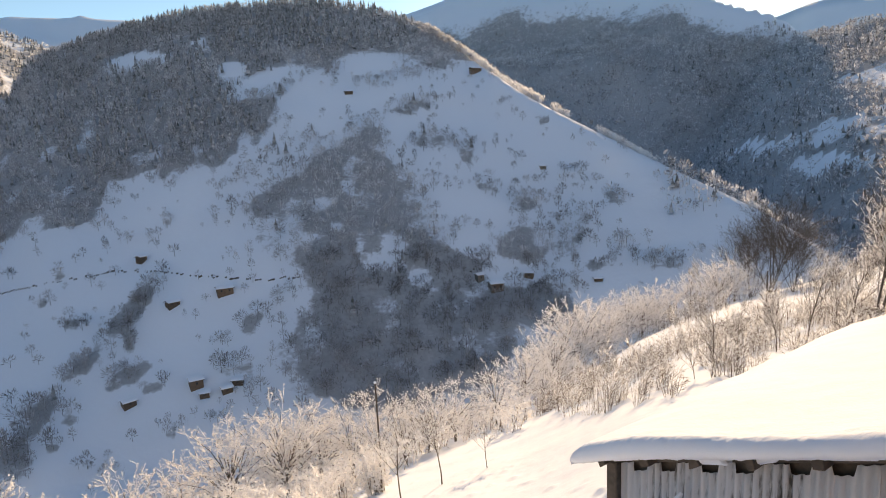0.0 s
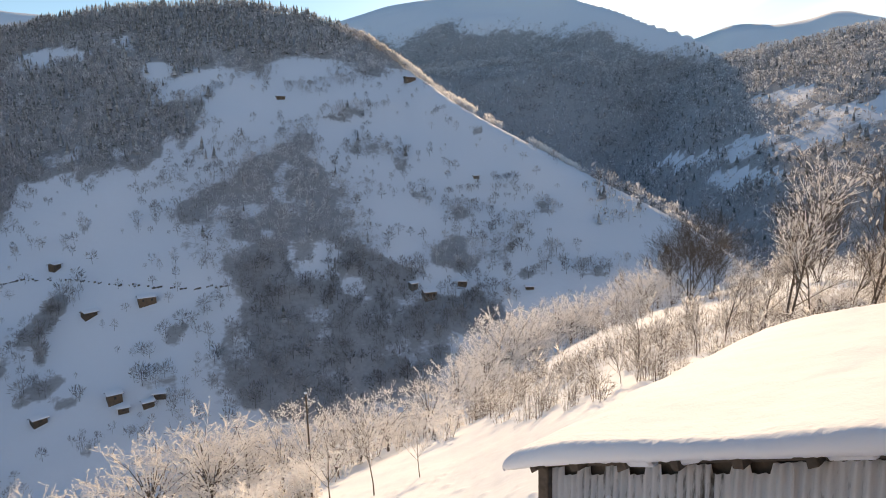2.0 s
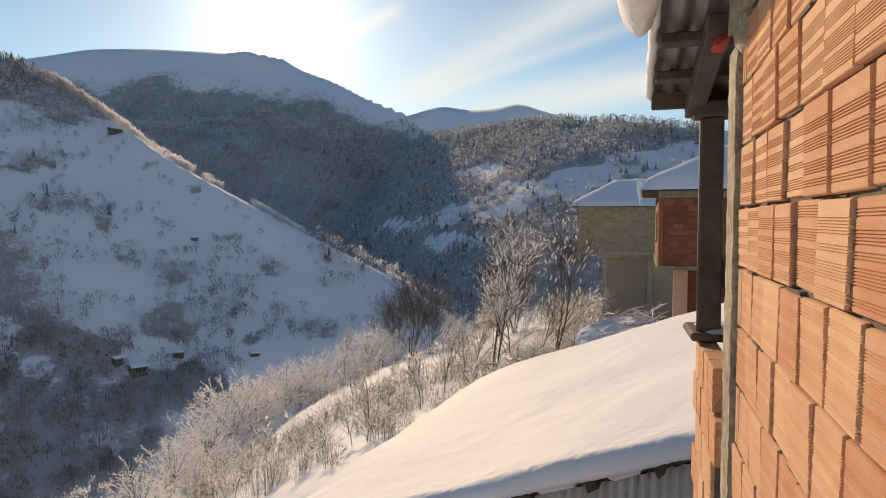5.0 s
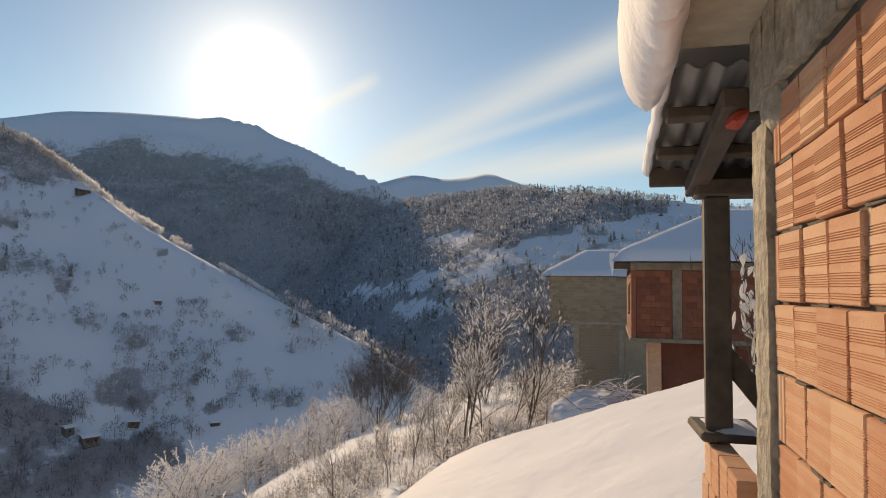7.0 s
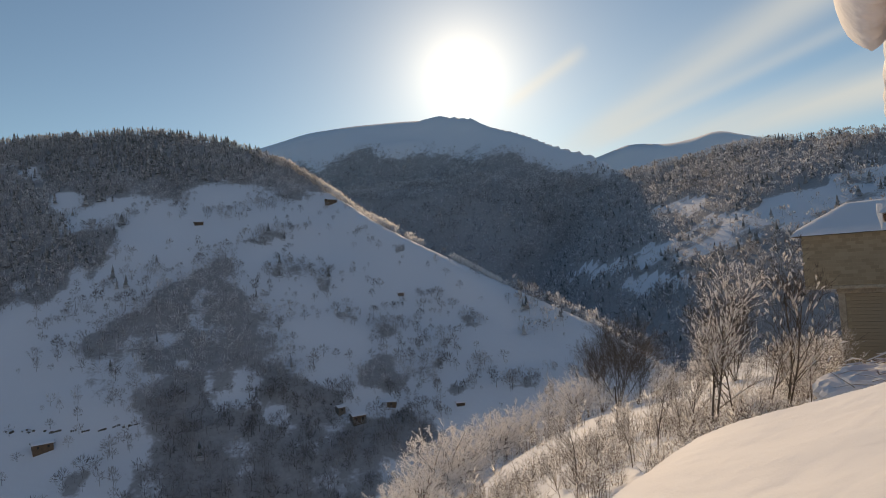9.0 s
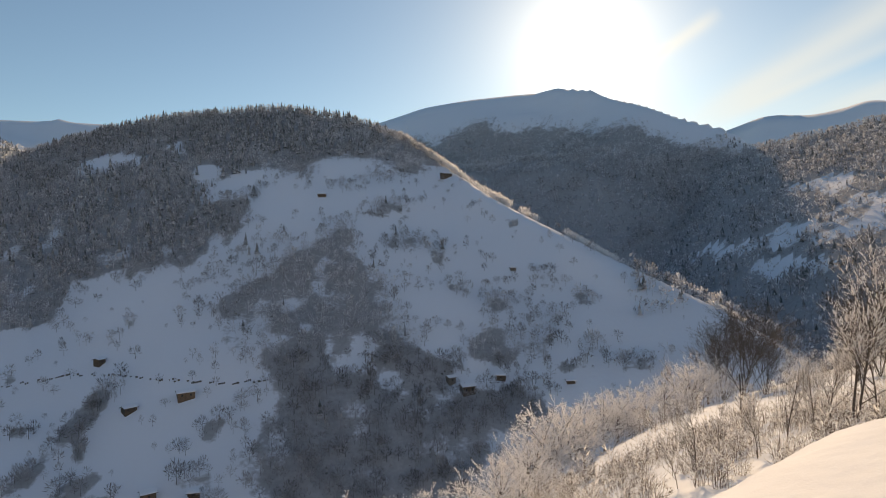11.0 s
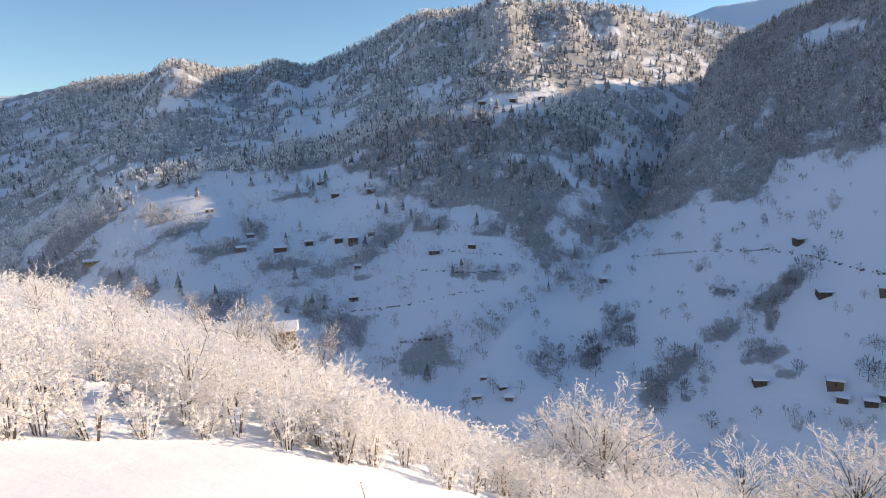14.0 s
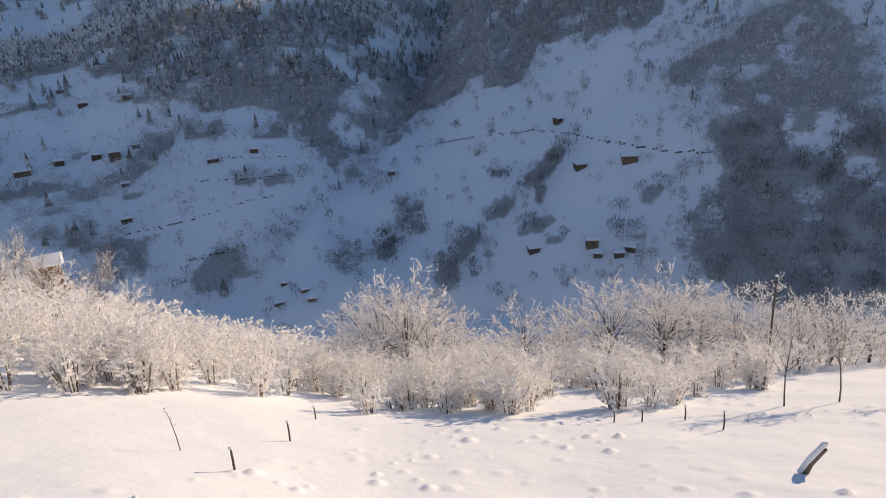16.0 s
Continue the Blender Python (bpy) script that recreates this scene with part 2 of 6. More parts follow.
def conifer_material():
    """Dark needles with snow lying on what faces up."""
    m, n, l, b = material("snowy_needles")
    geo = n.new("ShaderNodeNewGeometry")
    sep = n.new("ShaderNodeSeparateXYZ")
    l.new(geo.outputs["Normal"], sep.inputs[0])
    add = n.new("ShaderNodeMath"); add.operation = "MULTIPLY_ADD"; add.inputs[1].default_value = 0.5
    l.new(geo.outputs["Random Per Island"], add.inputs[0]); l.new(sep.outputs["Z"], add.inputs[2])
    rng = n.new("ShaderNodeMapRange")
    rng.inputs["From Min"].default_value, rng.inputs["From Max"].default_value = 0.25, 1.0
    l.new(add.outputs[0], rng.inputs["Value"])
    mix = n.new("ShaderNodeMixRGB")
    mix.inputs[1].default_value, mix.inputs[2].default_value = (0.085, 0.092, 0.085, 1), (0.55, 0.57, 0.60, 1)
    l.new(rng.outputs[0], mix.inputs[0]); l.new(mix.outputs[0], b.inputs["Base Color"])
    b.inputs["Roughness"].default_value = 0.8
    return m


def rimed_metal():
    """Rusty corrugated sheet with rime clinging to it in smears."""
    m, n, l, b = material("rimed_corrugated_sheet")
    tc = n.new("ShaderNodeTexCoord")
    mp = n.new("ShaderNodeMapping"); mp.inputs["Scale"].default_value = (1, 3, 0.35)
    l.new(tc.outputs["Object"], mp.inputs[0])
    big, fine = n.new("ShaderNodeTexNoise"), n.new("ShaderNodeTexNoise")
    big.inputs["Scale"].default_value, big.inputs["Detail"].default_value = 2.2, 4
    fine.inputs["Scale"].default_value, fine.inputs["Detail"].default_value = 20, 10
    l.new(mp.outputs[0], big.inputs["Vector"]); l.new(mp.outputs[0], fine.inputs["Vector"])
    add0 = n.new("ShaderNodeMath"); add0.operation = "MULTIPLY_ADD"; add0.inputs[1].default_value = 0.6
    l.new(fine.outputs["Fac"], add0.inputs[0]); l.new(big.outputs["Fac"], add0.inputs[2])
    sx, ph, si, add = n.new("ShaderNodeSeparateXYZ"), n.new("ShaderNodeMath"), n.new("ShaderNodeMath"), n.new("ShaderNodeMath")
    l.new(tc.outputs["Object"], sx.inputs[0]); l.new(sx.outputs["X"], ph.inputs[0])      # rime sits on the outer ribs
    ph.operation, ph.inputs[1].default_value = "MULTIPLY", -2 * math.pi / 0.092
    si.operation = "SINE"; l.new(ph.outputs[0], si.inputs[0])
    add.operation, add.inputs[1].default_value = "MULTIPLY_ADD", 0.10
    l.new(si.outputs[0], add.inputs[0]); l.new(add0.outputs[0], add.inputs[2])
    drop, veil, sum2 = n.new("ShaderNodeMath"), n.new("ShaderNodeMapRange"), n.new("ShaderNodeMath")
    drop.operation, drop.inputs[1].default_value = "MULTIPLY_ADD", -PITCH             # blown snow has plastered the sheets under the eave
    l.new(sx.outputs["X"], drop.inputs[0]); l.new(sx.outputs["Z"], drop.inputs[2])
    veil.inputs["From Min"].default_value, veil.inputs["From Max"].default_value = -1.1, -0.25
    veil.inputs["To Min"].default_value, veil.inputs["To Max"].default_value = 0.0, 0.19
    l.new(drop.outputs[0], veil.inputs["Value"])
    sum2.operation = "ADD"
    l.new(add.outputs[0], sum2.inputs[0]); l.new(veil.outputs[0], sum2.inputs[1])
    rng = n.new("ShaderNodeMapRange")
    rng.inputs["From Min"].default_value, rng.inputs["From Max"].default_value = 0.64, 0.86
    l.new(sum2.outputs[0], rng.inputs["Value"])
    mix = n.new("ShaderNodeMixRGB")
    mix.inputs[1].default_value, mix.inputs[2].default_value = (0.10, 0.085, 0.07, 1), (0.72, 0.72, 0.73, 1)
    l.new(rng.outputs[0], mix.inputs[0]); l.new(mix.outputs[0], b.inputs["Base Color"])
    b.inputs["Roughness"].default_value = 0.75
    bp = n.new("ShaderNodeBump"); bp.inputs["Strength"].default_value, bp.inputs["Distance"].default_value = 0.5, 0.01
    l.new(fine.outputs["Fac"], bp.inputs["Height"]); l.new(bp.outputs[0], b.inputs["Normal"])
    return m


def clay(name, red, pale):
    """Fired clay: each block its own shade between red and pale, streaked along the press marks, smudged with mortar dust."""
    m, n, l, b = material(name)
    b.inputs["Roughness"].default_value = 0.9
    tc, info = n.new("ShaderNodeTexCoord"), n.new("ShaderNodeObjectInfo")
    streak, smudge, grit = (n.new("ShaderNodeTexNoise") for _ in range(3))
    mp, sh = n.new("ShaderNodeMapping"), n.new("ShaderNodeVectorMath")
    mp.inputs["Scale"].default_value = (3, 3, 34)
    sh.operation = "MULTIPLY_ADD"
    sh.inputs[1].default_value = (7.0, 3.0, 11.0)
    l.new(info.outputs["Random"], sh.inputs[0]); l.new(tc.outputs["Object"], sh.inputs[2])
    l.new(sh.outputs[0], mp.inputs[0])
    l.new(mp.outputs[0], streak.inputs["Vector"]); l.new(sh.outputs[0], smudge.inputs["Vector"]); l.new(sh.outputs[0], grit.inputs["Vector"])
    streak.inputs["Scale"].default_value, streak.inputs["Detail"].default_value = 1.0, 3
    smudge.inputs["Scale"].default_value, smudge.inputs["Detail"].default_value = 7.0, 5
    grit.inputs["Scale"].default_value, grit.inputs["Detail"].default_value = 140.0, 4
    a1, a2 = n.new("ShaderNodeMath"), n.new("ShaderNodeMath")
    a1.operation, a1.inputs[1].default_value = "MULTIPLY_ADD", 0.75
    l.new(info.outputs["Random"], a1.inputs[0]); l.new(streak.outputs["Fac"], a1.inputs[2])
    a2.operation, a2.inputs[1].default_value = "MULTIPLY_ADD", 0.9
    l.new(smudge.outputs["Fac"], a2.inputs[0]); l.new(a1.outputs[0], a2.inputs[2])
    rg = n.new("ShaderNodeMapRange")
    rg.inputs["From Min"].default_value, rg.inputs["From Max"].default_value = 0.85, 1.75
    l.new(a2.outputs[0], rg.inputs["Value"])
    mix = n.new("ShaderNodeMixRGB")
    mix.inputs[1].default_value, mix.inputs[2].default_value = (*red, 1), (*pale, 1)
    l.new(rg.outputs[0], mix.inputs[0]); l.new(mix.outputs[0], b.inputs["Base Color"])
    bp = n.new("ShaderNodeBump")
    bp.inputs["Strength"].default_value, bp.inputs["Distance"].default_value = 0.5, 0.003
    l.new(grit.outputs["Fac"], bp.inputs["Height"]); l.new(bp.outputs[0], b.inputs["Normal"])
    return m


MAT_GROUND = terrain_material()
MAT_SNOW = snow_material("drifted_snow", 26.0, 1.6, 0.5)
MAT_FROST = island_mix("hoar_frost", (0.88, 0.85, 0.83), (0.98, 0.975, 0.97), 0.6, 0.4, 0.7, thin=0.52)
MAT_TWIG = island_mix("bare_twigs", (0.085, 0.062, 0.047), (0.28, 0.225, 0.185), 0.5, 0.5, 0.85)
MAT_BARK = plain("grey_bark", (0.13, 0.105, 0.085), 0.9, vary=0.4, scale=14, bump=0.5)
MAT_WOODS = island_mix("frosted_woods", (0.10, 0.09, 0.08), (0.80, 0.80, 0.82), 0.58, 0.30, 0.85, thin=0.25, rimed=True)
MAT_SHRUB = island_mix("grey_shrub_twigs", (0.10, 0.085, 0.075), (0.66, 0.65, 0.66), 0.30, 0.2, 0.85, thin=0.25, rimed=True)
# paler copy of frosted_woods: heavier rime, and sun brightness put into the colour
MAT_CREST = island_mix("sunlit_rimed_twigs", (0.60, 0.57, 0.54), (0.93, 0.92, 0.91), 0.70, 0.25, 0.8, thin=0.5, rimed=True)
MAT_NEEDLES = conifer_material()
MAT_BRICK = clay("fired_clay", (0.56, 0.265, 0.155), (0.71, 0.455, 0.30))
MAT_ROUGH = plain("rough_cast_concrete", (0.36, 0.325, 0.265), 0.95, vary=0.55, scale=24, bump=1.0, bump_dist=0.025)
MAT_OLD_BRICK = plain("old_red_brick", (0.25, 0.088, 0.052), 0.9, vary=0.45, scale=7, bump=0.4, random=1.2)
MAT_STAINED = plain("stained_concrete", (0.25, 0.205, 0.15), 0.93, vary=0.4, scale=5, bump=0.5)
MAT_MORTAR = plain("rough_mortar", (0.13, 0.112, 0.092), 0.95, vary=0.3, scale=30, bump=0.8, bump_dist=0.01)
MAT_CONCRETE = plain("weathered_concrete", (0.38, 0.34, 0.27), 0.92, vary=0.3, scale=12, bump=0.5)
MAT_RENDER = plain("bare_cement_render", (0.38, 0.33, 0.23), 0.92, vary=0.2, scale=3, bump=0.3)
MAT_BLOCK = island_mix("cement_blocks", (0.29, 0.245, 0.175), (0.39, 0.335, 0.245), 0.5, 0.5, 0.92)
MAT_OLD_WOOD = plain("dark_weathered_wood", (0.095, 0.075, 0.06), 0.85, vary=0.45, scale=16, bump=0.5)
MAT_PALE_WOOD = plain("sawn_timber", (0.30, 0.20, 0.12), 0.85, vary=0.3, scale=12, bump=0.4)
MAT_TIN = plain("dull_zinc_sheet", (0.21, 0.205, 0.20), 0.5, 0.6, vary=0.3, scale=6, bump=0.2)
MAT_STONE = plain("dark_field_stone", (0.12, 0.105, 0.09), 0.95, vary=0.4, scale=3, bump=0.4)
MAT_RED_PAINT = plain("red_primer", (0.45, 0.06, 0.03), 0.7, vary=0.2, scale=10, bump=0.2)


# ---------------------------------------------------------------- mesh helpers
def mesh_of(name, verts, faces, mats, index=None, smooth=False):
    me = bpy.data.meshes.new(name)
    me.from_pydata([tuple(v) for v in verts], [], faces)
    for m in (mats if isinstance(mats, (list, tuple)) else [mats]):
        me.materials.append(m)
    if index is not None:
        me.polygons.foreach_set("material_index", index)
    if smooth:
        me.polygons.foreach_set("use_smooth", [True] * len(me.polygons))
    me.update()
    return me


def tri_mesh(name, verts, tris, mat, smooth=False):
    """A mesh from arrays of points and triangles."""
    verts, tris = np.asarray(verts, np.float32), np.asarray(tris, np.int32)
    me = bpy.data.meshes.new(name)
    me.vertices.add(len(verts)); me.vertices.foreach_set("co", verts.ravel())
    k = tris.shape[1]
    me.loops.add(tris.size); me.loops.foreach_set("vertex_index", tris.ravel())
    me.polygons.add(len(tris))
    me.polygons.foreach_set("loop_start", np.arange(0, tris.size, k, dtype=np.int32))
    me.polygons.foreach_set("use_smooth", np.full(len(tris), smooth))
    me.materials.append(mat)
    me.update(calc_edges=True)
    return me


def part(name, bm, mat, parent, label=""):
    """Links a bmesh as one mesh object under a thing or a part."""
    me = bpy.data.meshes.new(name)
    bm.normal_update()
    bm.to_mesh(me)
    bm.free()
    me.materials.append(mat)
    ob = new(name, me)
    ob.parent = parent
    if label:
        ob["label"] = label
    return ob


def part_mesh(name, me, parent, label=""):
    ob = new(name, me)
    ob.parent = parent
    if label:
        ob["label"] = label
    return ob


def box(bm, lo, hi, bevel=0.0, m=None, jitter=0.0):
    """A box between two corners, its edges rounded, its corners a little uneven."""
    r = bmesh.ops.create_cube(bm, size=1)
    vs = r["verts"]
    lo, hi = Vector(lo), Vector(hi)
    for v in vs:
        v.co = Vector((lo[i] + (hi[i] - lo[i]) * (v.co[i] + 0.5) for i in range(3)))
        if jitter:
            v.co += Vector((random.uniform(-jitter, jitter) for _ in range(3)))
    if bevel:
        es = list({e for v in vs for e in v.link_edges})
        r = bmesh.ops.bevel(bm, geom=es, offset=bevel, segments=1, affect="EDGES")
        vs = list({v for f in r["faces"] for v in f.verts} | {v for v in vs if v.is_valid})
    if m is not None:
        bmesh.ops.transform(bm, matrix=m, verts=vs)
    return vs


def boxes(*items, bevel=0.0, m=None, jitter=0.0):
    bm = bmesh.new()
    for lo, hi in items:
        box(bm, lo, hi, bevel, m, jitter)
    return bm


def empty(name, m, **tags):
    ob = new(name)
    ob.empty_display_size = 0.2
    ob.matrix_world = m
    return tagged(ob, **tags)


def tube(V, F, pts, radii, sides=4):
    """Adds a tapering tube along pts to the lists V and F."""
    base = len(V)
    for i, p in enumerate(pts):
        d = (pts[min(i + 1, len(pts) - 1)] - pts[max(i - 1, 0)]).normalized()
        a = d.orthogonal().normalized()
        b = d.cross(a)
        for k in range(sides):
            w = 2 * math.pi * k / sides
            V.append(p + (a * math.cos(w) + b * math.sin(w)) * radii[i])
    for i in range(len(pts) - 1):
        for k in range(sides):
            q = base + i * sides + k
            r = base + i * sides + (k + 1) % sides
            F.append((q, r, r + sides)); F.append((q, r + sides, q + sides))


def sliver(V, F, p, q, w, flat=None):
    """A thin four-sided twig from p to q."""
    d = q - p
    a = d.orthogonal().normalized() if flat is None else flat
    b = d.cross(a).normalized()
    m = p + d * 0.4
    k = len(V)
    V.extend((p, m + a * w, m - a * w * 0.5 + b * w, m - a * w * 0.5 - b * w, q))
    F.extend(((k, k + 1, k + 2), (k, k + 2, k + 3), (k, k + 3, k + 1), (k + 4, k + 2, k + 1), (k + 4, k + 3, k + 2), (k + 4, k + 1, k + 3)))


def clump(V, F, p, s, rnd):
    """A small uneven grain of rime: a stretched tetrahedron."""
    k = len(V)
    ax = Vector((rnd.gauss(0, 1), rnd.gauss(0, 1), rnd.gauss(0.4, 1))).normalized()
    a = ax.orthogonal().normalized()
    b = ax.cross(a)
    l = s * rnd.uniform(0.9, 2.2)
    V.extend((p + ax * l, p - ax * 0.5 * l + a * s, p - ax * 0.4 * l - a * 0.6 * s + b * s, p - ax * 0.4 * l - a * 0.6 * s - b * s))
    F.extend(((k, k + 1, k + 2), (k, k + 2, k + 3), (k, k + 3, k + 1), (k + 1, k + 3, k + 2)))


# ---------------------------------------------------------------- the lie of the land
def table(text):
    rows = [tuple(map(float, r.split(":"))) for r in text.split()]
    rows.sort()
    return np.array([r[0] for r in rows]), np.array([r[1] for r in rows])


def along(tab, az, soft=0.8):
    """A value along the compass, from a short table, with its corners rounded off."""
    return sum(np.interp(az + o * soft, tab[0], tab[1]) for o in (-1, -0.5, 0, 0.5, 1)) / 5


# near slope: fall per metre, and how far it goes before it drops into the valley
FALL = table("-180:-.30 -150:-.28 -120:-.12 -90:0 -60:.06 -47:.10 -37:.125 -31:.165 -27:.19 -21:.22 -13:.30 -10:.345 -5:.38 "
             "1.6:.41 10:.45 23:.485 31:.49 43:.485 51:.455 65:.36 81:.26 97:.166 120:0 150:-.2 180:-.30")
BROW = table("-180:160 -90:160 -60:140 -40:130 -31:110 -27:100 -21:85 -13:65 -5:50 2:42 10:40 30:38 45:42 55:50 65:60 75:75 85:90 97:110 120:150 180:160")
RISE = table("-180:0 55:0 65:.0003 72:.00075 81:.00075 91:.0007 100:.0006 130:0 180:0")
# each hill: crest height in degrees, crest distance, foot distance
H1_EL = table("-60:-40 -42:-22 -36:-14 -31:-8.6 -26.9:-5.75 -23.8:-4.1 -20.7:-2.5 -17.4:-0.75 -13.6:1.35 -10.1:3.2 -6.6:5.2 -3.6:7.5 .5:10.5 "
              "5.5:12.35 10.8:13.1 13.4:13.05 21.6:12 27.8:10 30.5:8.9 32.4:8.2 33.8:6 35:3.2 36:0 37.5:-3.6 39.5:-6.8 41.3:-9 45.2:-13 49.3:-14.7 54:-19.6 58:-25 66:-40")
H1_RC = table("-42:310 -36:335 -31:380 -26.9:425 -20.7:500 -13.6:580 -6.6:660 .5:770 5.5:820 13.4:860 21.6:920 30.5:1000 33:960 35.2:780 37.3:620 41.3:500 45.2:430 54:340 66:290")
H1_RF = table("-60:280 0:290 40:290 54:280 66:250")
H2_EL = table("14:2 24:7 28:8.3 30.5:8.8 35.6:10.4 40:11.5 43.8:12.2 48.7:12.7 53.3:12.3 58.7:11.8 60.8:10.7 64:9.2 67.5:7.6 69:7.8 77.7:7 84.7:6.3 90.7:4.7 97:4 110:6 150:6 175:0")
H2_RC = table("14:1700 28:1500 36:1450 48:1220 50.5:1210 54:1330 58:1460 62:1540 67:1540 78:1620 82:1680 86:1850 90:2050 97:2300 120:2300 180:1600")
H2_RF = table("14:1200 30:900 36:600 41:420 54:350 70:330 79:335 83:380 87:480 91:620 97:800 120:800 180:500")
H3_EL = table("-170:0 -120:9 -90:10 -75:8 -60:7 -54:7.7 -50:8.2 -47:8.7 -44:8.8 -40.6:9.1 -38:9 -35.5:8.5 -31.8:8.2 -28.2:7.6 -26:6 -24:3 -20:-1 -16:-4 -10:-9")
H3_RC = table("-120:900 -90:900 -60:1000 -45:1100 -35:1300 -28:1500 -10:1500")
H3_RF = table("-120:260 -90:250 -50:300 -35:420 -24:620 -10:900")
M1_EL = table("-60:-8 -38:2 -33:5 -28.7:8.3 -27.4:9.6 -23.6:10.9 -20.2:12.4 -16.7:13.3 -13.6:14 -9.5:14 -5.3:13.8 -1.2:13.3 1.8:12.4 6:11.2 12:9.8 20:10.3 28:10.9 34:10.7 40:9 50:4")
M1_RC = table("-60:1500 -33:1500 -28:1550 -24:1700 -20:2000 -14:2500 40:2550")
M2_EL = table("-80:4 -60:6 -48:7.5 -40.6:9.4 -37.3:10.5 -35.5:10.1 -33.4:9.9 -30.2:10.4 -27.1:9.6 -24:9 -20:7 0:5")


def fbm(x, y, scale, octaves=4, seed=0.0):
    """Smooth value noise, worked out for whole arrays."""
    out, amp, total = np.zeros(np.broadcast(x, y).shape), 1.0, 0.0
    for o in range(octaves):
        u, v = x / scale + 17.3 * o + seed, y / scale - 9.1 * o + seed * 0.7
        i, j = np.floor(u), np.floor(v)
        fu, fv = u - i, v - j
        fu, fv = fu * fu * (3 - 2 * fu), fv * fv * (3 - 2 * fv)

        def h(a, b):
            w = np.sin(a * 127.1 + b * 311.7 + o * 74.7) * 43758.5453
            return w - np.floor(w)
        out += amp * ((h(i, j) * (1 - fu) + h(i + 1, j) * fu) * (1 - fv) + (h(i, j + 1) * (1 - fu) + h(i + 1, j + 1) * fu) * fv - 0.5)
        total += amp
        amp *= 0.5
        scale *= 0.5
    return out / total * 2


def hill(az, r, el, rc, rf, zf, behind, shape=1.0, soft=0.8):
    top = along(rc, az, soft) if isinstance(rc, tuple) else rc
    foot = along(rf, az, soft) if isinstance(rf, tuple) else rf
    zc = top * np.tan(np.radians(along(el, az, soft)))
    t = (r - foot) / (top - foot)
    up = zf + (zc - zf) * np.clip(t, 0, 1) ** shape
    z = np.where(t < 0, zf + (r - foot) * 1.5, np.where(t > 1, zc - behind * (r - top), up))
    return z, t


def near_ground(az, r):
    s, e, c = along(FALL, az, 4), along(BROW, az, 3), along(RISE, az, 3)
    z = -3.2 - s * r + c * np.minimum(r, e) ** 2
    k = np.maximum(r - e, 0)
    drop = np.where((az > -75) & (az < 110), 0.45, 0.0)
    return z - drop * (k - 8 * (1 - np.exp(-k / 8)))


def height(az, r, which=False):
    """The ground's height at a compass angle (degrees to the left of +y) and a distance, eye level being 0.
    which: also the number of the slope that it belongs to."""
    az, r = np.broadcast_arrays(np.asarray(az, float), np.asarray(r, float))
    x, y = -np.sin(np.radians(az)) * r, np.cos(np.radians(az)) * r
    n = near_ground(az, r)
    v = -128 + 0.02 * np.maximum(r - 300, 0)
    a, ta = hill(az, r, H1_EL, H1_RC, H1_RF, -126, 0.12, 0.97, 1.2)
    b, tb = hill(az, r, H2_EL, H2_RC, H2_RF, -124, 0.3, 0.95)
    c, tc = hill(az, r, H3_EL, H3_RC, H3_RF, -118, 0.3, 0.9)
    d, td = hill(az, r, M1_EL, M1_RC, 1150, -80, 0.5, 0.9)
    e, te = hill(az, r, M2_EL, 3900, 2900, 120, 0.5)

    def swell(t, lo=0.05, hi=0.95):
        return np.clip((t - lo) / 0.15, 0, 1) * np.clip((hi - t) / 0.12, 0, 1)
    rough = fbm(x, y, 160, 5, 3.0)
    back = along(H1_RC, az, 1.2) - r                 # the sunlit brow, rounder than the slope below it
    brow = np.clip((az + 23) / 10, 0, 1) * np.clip((-2.5 - az) / 2, 0, 1)
    a = a + brow * np.where(back > 0, np.minimum(0.42 * back, 15 * np.exp(-np.maximum(back - 42, 0) / 60)), 0)
    a = a + swell(ta) * (7 * rough + 3 * fbm(x, y, 40, 3, 9.0))
    b = b + swell(tb) * 22 * fbm(x, y, 240, 5, 5.0)
    for spur, tall, wide, lo in ((51.5, 48, 2.2, 0.5), (45.6, 40, 1.5, 0.55), (41.4, 34, 1.3, 0.6), (57.5, 34, 1.9, 0.5), (78.5, 58, 3.0, 0.45), (70.5, 34, 1.6, 0.55)):
        b = b + tall * np.exp(-((az - spur - 1.2 * fbm(x, y, 300, 2, 31.0)) / wide) ** 2) * np.clip((tb - lo) / 0.2, 0, 1) * np.clip((0.97 - tb) / 0.2, 0, 1)
    b = b + 20 * np.exp(-((tb - 0.50) / 0.04) ** 2) * np.exp(-((az - 49) / 6) ** 2)
    c = c + swell(tc) * 20 * fbm(x, y, 260, 5, 6.0)
    d = d + swell(td, 0.05, 0.99) * np.clip((along(M1_RC, az) - 1450) / 1000, 0.04, 1) * (150 * fbm(x, y, 900, 6, 7.0) + 60 * (0.5 - np.abs(fbm(x, y, 420, 3, 2.0))))
    e = e + swell(te, 0.05, 1.03) * (90 * fbm(x, y, 600, 5, 8.0) - 60 * np.abs(fbm(x, y, 350, 3, 12.0)))
    k = 1.5 + 0.006 * r * (1 + 3.5 * np.exp(-((az - 36.5) / 3.5) ** 2))
    stack = np.stack([n, v, a, b, c, d, e])
    top = stack.max(0)
    z = top + k * np.log(np.exp(np.clip((stack - top) / k, -40, 0)).sum(0)) * np.clip((r - 120) / 150, 0, 1)
    return (z, stack.argmax(0)) if which else z


